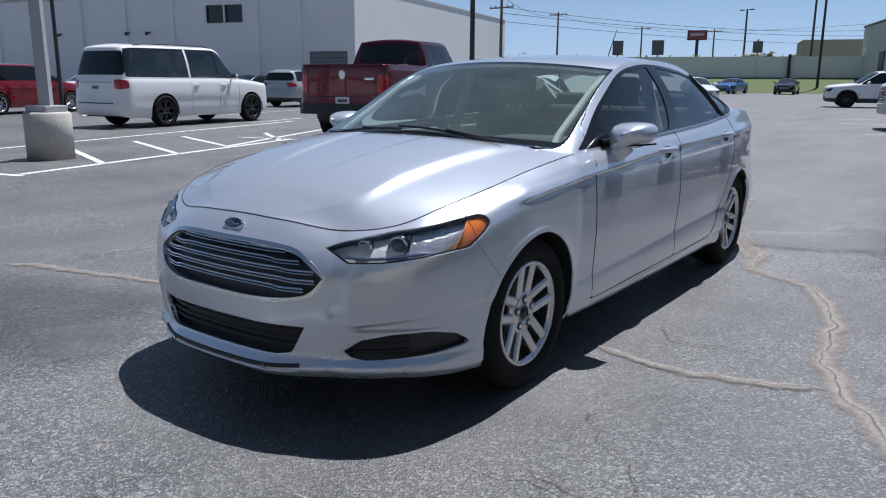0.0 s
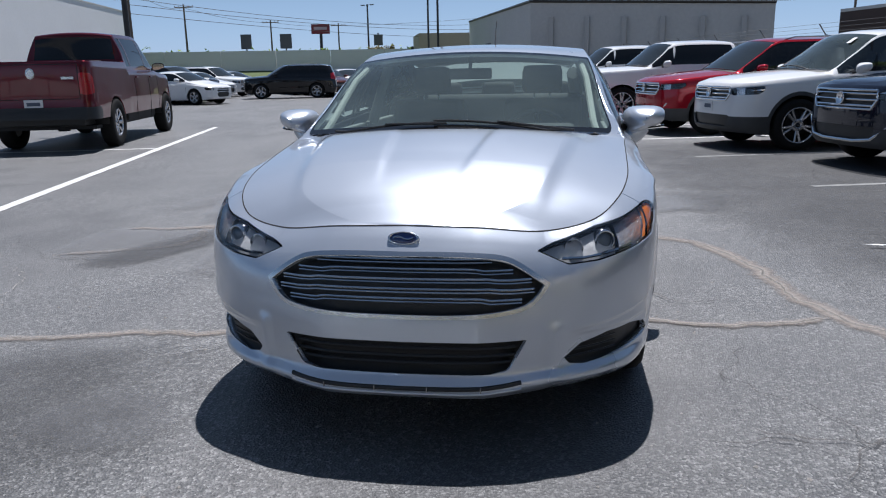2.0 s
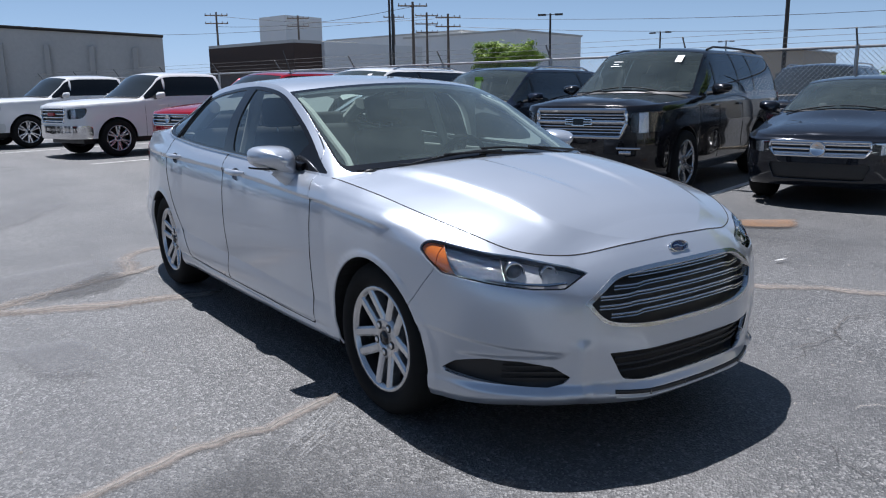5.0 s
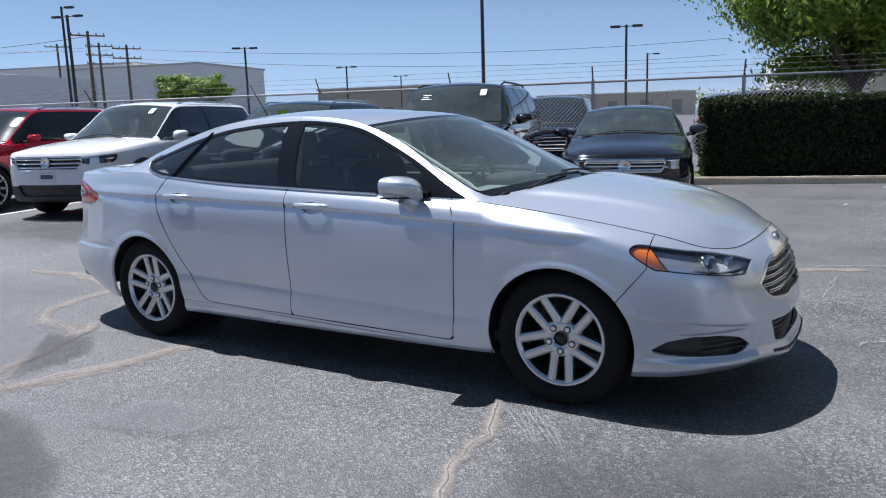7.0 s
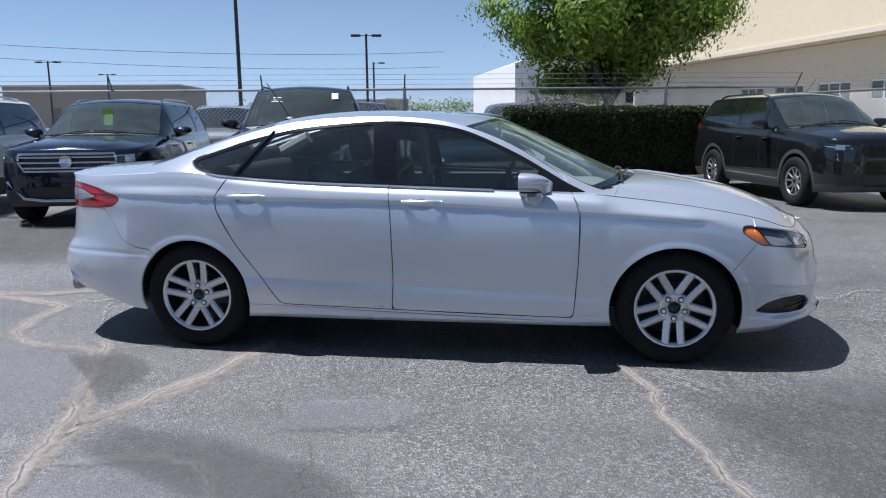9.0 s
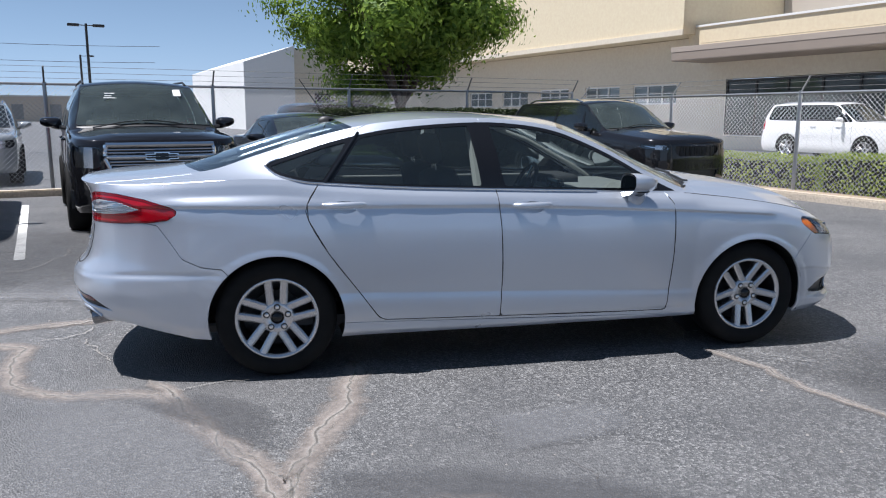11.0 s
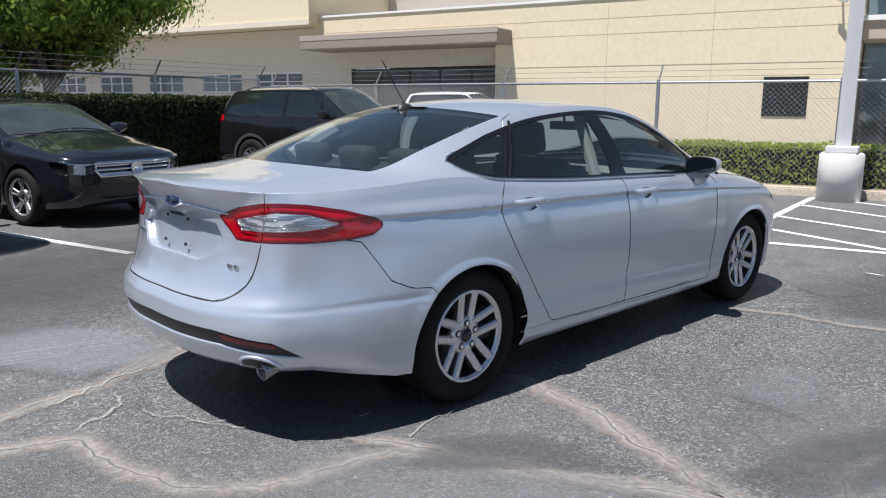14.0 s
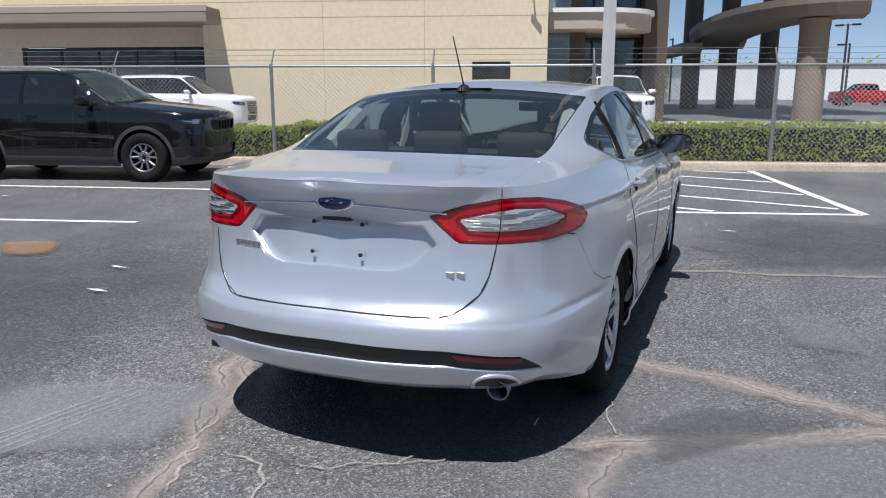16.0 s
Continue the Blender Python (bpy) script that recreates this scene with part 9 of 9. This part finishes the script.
parked("suv", "white mid-size SUV with black cladding and plate", "car", at_front(-7.12, 4.78, 0.97, 2.98), 5.04, 0.99, 1.79, 2.98, 0.97, 1.02, (0.98, 1.12), 1.12, 0.15, "suv", WHITE_P, 0.385, 0.265, TEN,
       clad=0.52, grille=(0.58, 0.76, 0.95), bars=3, lamp=(0.58, 1.05, 0.83, 0.95), badge=(0.87, "round"), plate=0.66, sticker=True, group=ROW, flake=0.0, rough=0.3, fine=80)
parked("suv", "deep red mid-size SUV with black cladding", "car", at_front(-10.15, 4.85, 0.97, 2.98), 5.04, 0.99, 1.79, 2.98, 0.97, 1.02, (0.98, 1.12), 1.12, 0.15, "suv", RED_P, 0.385, 0.275, SPLIT,
       clad=0.50, grille=(0.60, 0.76, 0.96), bars=3, lamp=(0.60, 1.08, 0.84, 0.95), badge=(0.88, "round"), group=ROW, skid=True)
parked("pickup_truck", "white crew-cab pickup truck with chrome grille", "truck", at_front(-14.1, 4.45, 0.98, 3.65), 5.85, 1.02, 1.88, 3.65, 0.98, 1.15, (1.15, 1.22), 1.24, 0.50, "pickup", WHITE_P, 0.41, 0.28, (6, True, 0.10, 0.16, 0.02),
       grille=(0.52, 0.76, 1.08), bars=4, lamp=(0.60, 0.98, 0.84, 1.06), badge=(0.95, "bar"), cab_x=-1.05, bed=1.32, bumper=(0.42, 0.70, CHROME), low_grille=False, lift=0.42, tail=(0.95, 1.28), tail_w=0.1, group=ROW, flake=0.0, rough=0.3)
parked("pickup_truck", "white pickup truck with tall chrome grille", "truck", at_front(-19.2, 4.7, 0.98, 3.65), 5.85, 1.03, 1.92, 3.65, 0.98, 1.20, (1.15, 1.26), 1.28, 0.50, "pickup", WHITE_P, 0.42, 0.29, (6, True, 0.10, 0.16, 0.02),
       grille=(0.58, 0.70, 1.14), bars=6, lamp=(0.64, 1.0, 0.86, 1.10), badge=(0.95, "bar"), cab_x=-1.05, bed=1.36, bumper=(0.42, 0.66, WHITE_LINE), low_grille=False, lift=0.42, tail=(0.95, 1.28), tail_w=0.1, group=ROW, flake=0.0, rough=0.3)
parked("compact_sedan", "dark compact sedan with horizontal chrome bars", "car", at_front(1.22, 5.60, 0.90, 2.69), 4.70, 0.90, 1.46, 2.69, 0.90, 0.80, (0.98, 0.97), 0.98, 0.20, "sedan", (0.014, 0.016, 0.022), 0.33, 0.22, TEN,
       grille=(0.50, 0.58, 0.73), bars=3, lamp=(0.50, 0.90, 0.60, 0.74), badge=(0.655, "round"), tail=(0.78, 0.95), group=ROW, fine=80)
parked("compact_suv", "black compact SUV with red tow hook trim", "car", lot_pose(6.82, 7.05, -90), 4.62, 0.93, 1.72, 2.70, 0.93, 1.03, (0.86, 1.13), 1.13, 0.14, "suv", BLACK, 0.37, 0.215, (5, True, 0.16, 0.30, 0.015), rim_mat=mat("machined_grey_alloy", (0.34, 0.34, 0.35), 0.3, 0.8),
       clad=0.37, slots=7, grille=(0.46, 0.76, 0.92), bars=0, lamp=(0.56, 1.0, 0.86, 0.94), tail=(1.05, 1.2), tail_w=0.08, group=ROW, fine=80)
parked("pickup_truck", "dark red crew-cab pickup truck with raised stance", "truck", lot_pose(-12.3, -6.25, 180), 5.95, 1.02, 2.16, 3.75, 0.95, 1.25, (1.30, 1.37), 1.39, 0.70, "pickup", (0.11, 0.0015, 0.008), 0.44, 0.25, (8, False, 0.0, 0.0, 0.03),
       grille=(0.5, 0.80, 1.12), cab_x=-0.90, bed=1.55, bumper=(0.56, 0.78, BLACK_TRIM), low_grille=False, tail=(0.98, 1.36), tail_w=0.06, rear_plate=0.84, lift=0.57, flake=0.7, rough=0.3, fine=80)
parked("large_suv", "white full-size SUV with black wheels and roof rails", "car", lot_pose(-13.6, -13.7, 173), 5.60, 1.02, 2.14, 3.30, 0.98, 1.10, (1.15, 1.22), 1.22, 0.45, "suv", WHITE_P, 0.41, 0.28, (6, True, 0.10, 0.18, 0.02), rim_mat=mat("dark_alloy", (0.05, 0.05, 0.052), 0.35, 0.6),
       tail=(0.98, 1.22), tail_w=0.20, rails="black", rear_plate=1.02, flake=0.0, rough=0.3, fine=80, pillar=True, strip=1.14, wrap=True)
parked("minivan", "dark red minivan with silver alloy wheels", "car", lot_pose(-15.9, -23.0, 180), 5.1, 0.99, 1.74, 3.0, 0.95, 0.95, (1.25, 1.08), 1.10, 0.25, "suv", (0.20, 0.012, 0.02), 0.36, 0.25, MULTI, rails=False, fine=40)
parked("suv", "silver-blue compact SUV with black roof rails", "car", lot_pose(-27.3, -17.9, 178), 4.7, 0.92, 1.66, 2.79, 0.9, 0.98, (0.95, 1.08), 1.08, 0.2, "suv", GREY_P, 0.36, 0.245, TEN, clad=0.42, tail=(0.88, 1.06), tail_w=0.3, fine=40)
parked("suv", "white SUV with dark windows parked across the lot", "car", lot_pose(-38.2, 7.4, -90), 5.0, 0.99, 1.76, 2.95, 0.95, 1.0, (0.98, 1.1), 1.1, 0.15, "suv", WHITE_P, 0.38, 0.25, TEN, rim_mat=BLACK_TRIM, clad=0.45, flake=0.0, fine=40)
parked("suv", "black SUV with silver wheels parked across the lot", "car", lot_pose(-36.4, -4.3, -90), 4.7, 0.95, 1.70, 2.8, 0.92, 1.0, (0.95, 1.08), 1.1, 0.15, "suv", BLACK, 0.37, 0.25, TEN, fine=40)
FAR = "cars parked far across the lot"
for k, (u, v, hd, colour, sh) in enumerate((
    (-31.0, -8.6, 62, WHITE_P, "sedan"), (-33.4, -9.4, 62, (0.04, 0.06, 0.07), "sedan"), (-36.0, -10.0, 62, (0.05, 0.05, 0.055), "suv"), (-39.0, -9.6, 62, WHITE_P, "sedan"), (-42.0, -9.2, 62, WHITE_P, "suv"), (-45.0, -8.6, 62, GREY_P, "sedan"),
    (-39.6, -2.6, 20, (0.10, 0.03, 0.022), "sedan"), (-41.0, -1.4, 20, WHITE_P, "sedan"), (-43.0, -4.2, 20, BLACK, "suv"), (-74, 0.2, -20, (0.06, 0.16, 0.36), "sedan"), (-74, 5.0, -10, BLACK, "sedan"),
    (-66, 13.0, 250, BLACK, "sedan"), (-62, 12.0, 250, GREY_P, "sedan"), (-56, 11.2, 265, (0.02, 0.016, 0.02), "suv"), (-30.0, -22.5, 175, (0.03, 0.035, 0.05), "sedan"), (-22.0, -25.0, 180, WHITE_P, "sedan"))):
    if sh == "sedan":
        parked("distant_sedan", "sedan parked in a distant bay", "car", lot_pose(u, v, hd), 4.7, 0.9, 1.45, 2.75, 0.9, 0.78, (0.98, 0.96), 0.97, 0.2, "sedan", colour, 0.33, 0.22, TEN, tail=(0.78, 0.93), lamp=(0.5, 0.9, 0.6, 0.73), grille=(0.4, 0.5, 0.68), bars=2, fine=30, group=FAR)
    else:
        parked("distant_suv", "SUV parked in a distant bay", "car", lot_pose(u, v, hd), 4.7, 0.95, 1.72, 2.8, 0.92, 1.0, (0.95, 1.08), 1.1, 0.15, "suv", colour, 0.37, 0.25, TEN, fine=30, group=FAR)
parked("large_suv", "white luxury SUV parked beside the cream building", "car", lot_pose(19.9, 11.4, -92), 4.9, 0.95, 1.85, 2.79, 0.95, 1.1, (0.95, 1.18), 1.2, 0.2, "suv", WHITE_P, 0.39, 0.25, TEN, grille=(0.38, 0.55, 1.0), bars=6, lamp=(0.45, 0.9, 0.85, 0.98), flake=0.0, rough=0.3, fine=50)
parked("large_suv", "white luxury SUV facing the hedge with dark grille", "car", lot_pose(22.3, -3.05, 183), 5.08, 0.99, 1.87, 2.85, 0.98, 1.12, (0.95, 1.2), 1.22, 0.2, "suv", WHITE_P, 0.40, 0.26, TEN, grille=(0.42, 0.48, 1.0), bars=7, bar_mat=CHROME_SOFT, lamp=(0.5, 0.95, 0.88, 1.02), flake=0.0, rough=0.3, fine=60)
parked("suv", "silver SUV parked beyond the chain-link fence", "car", lot_pose(-4.0, 15.2, -90), 4.7, 0.94, 1.72, 2.8, 0.92, 1.0, (0.95, 1.08), 1.1, 0.15, "suv", GREY_P, 0.37, 0.25, TEN, fine=40)
parked("suv", "grey SUV with roof rack behind the dark hedge", "car", lot_pose(4.9, 14.6, 0), 4.7, 0.94, 1.72, 2.8, 0.92, 1.0, (0.95, 1.08), 1.1, 0.15, "suv", (0.02, 0.022, 0.02), 0.37, 0.25, TEN, rack=True, fine=40)
parked("suv", "black SUV parked close behind the full-size SUV", "car", lot_pose(-0.6, 13.2, -90), 4.7, 0.94, 1.75, 2.8, 0.92, 1.0, (0.95, 1.08), 1.1, 0.15, "suv", BLACK, 0.37, 0.25, TEN, fine=40)
parked("pickup_truck", "bright red pickup truck beyond the portico", "truck", lot_pose(64.5, -28.2, 100), 5.6, 1.0, 1.85, 3.5, 0.95, 1.1, (1.1, 1.18), 1.2, 0.5, "pickup", (0.5, 0.01, 0.015), 0.40, 0.25, TEN, cab_x=-0.9, bed=1.25, tail=(0.9, 1.2), tail_w=0.1, fine=30)
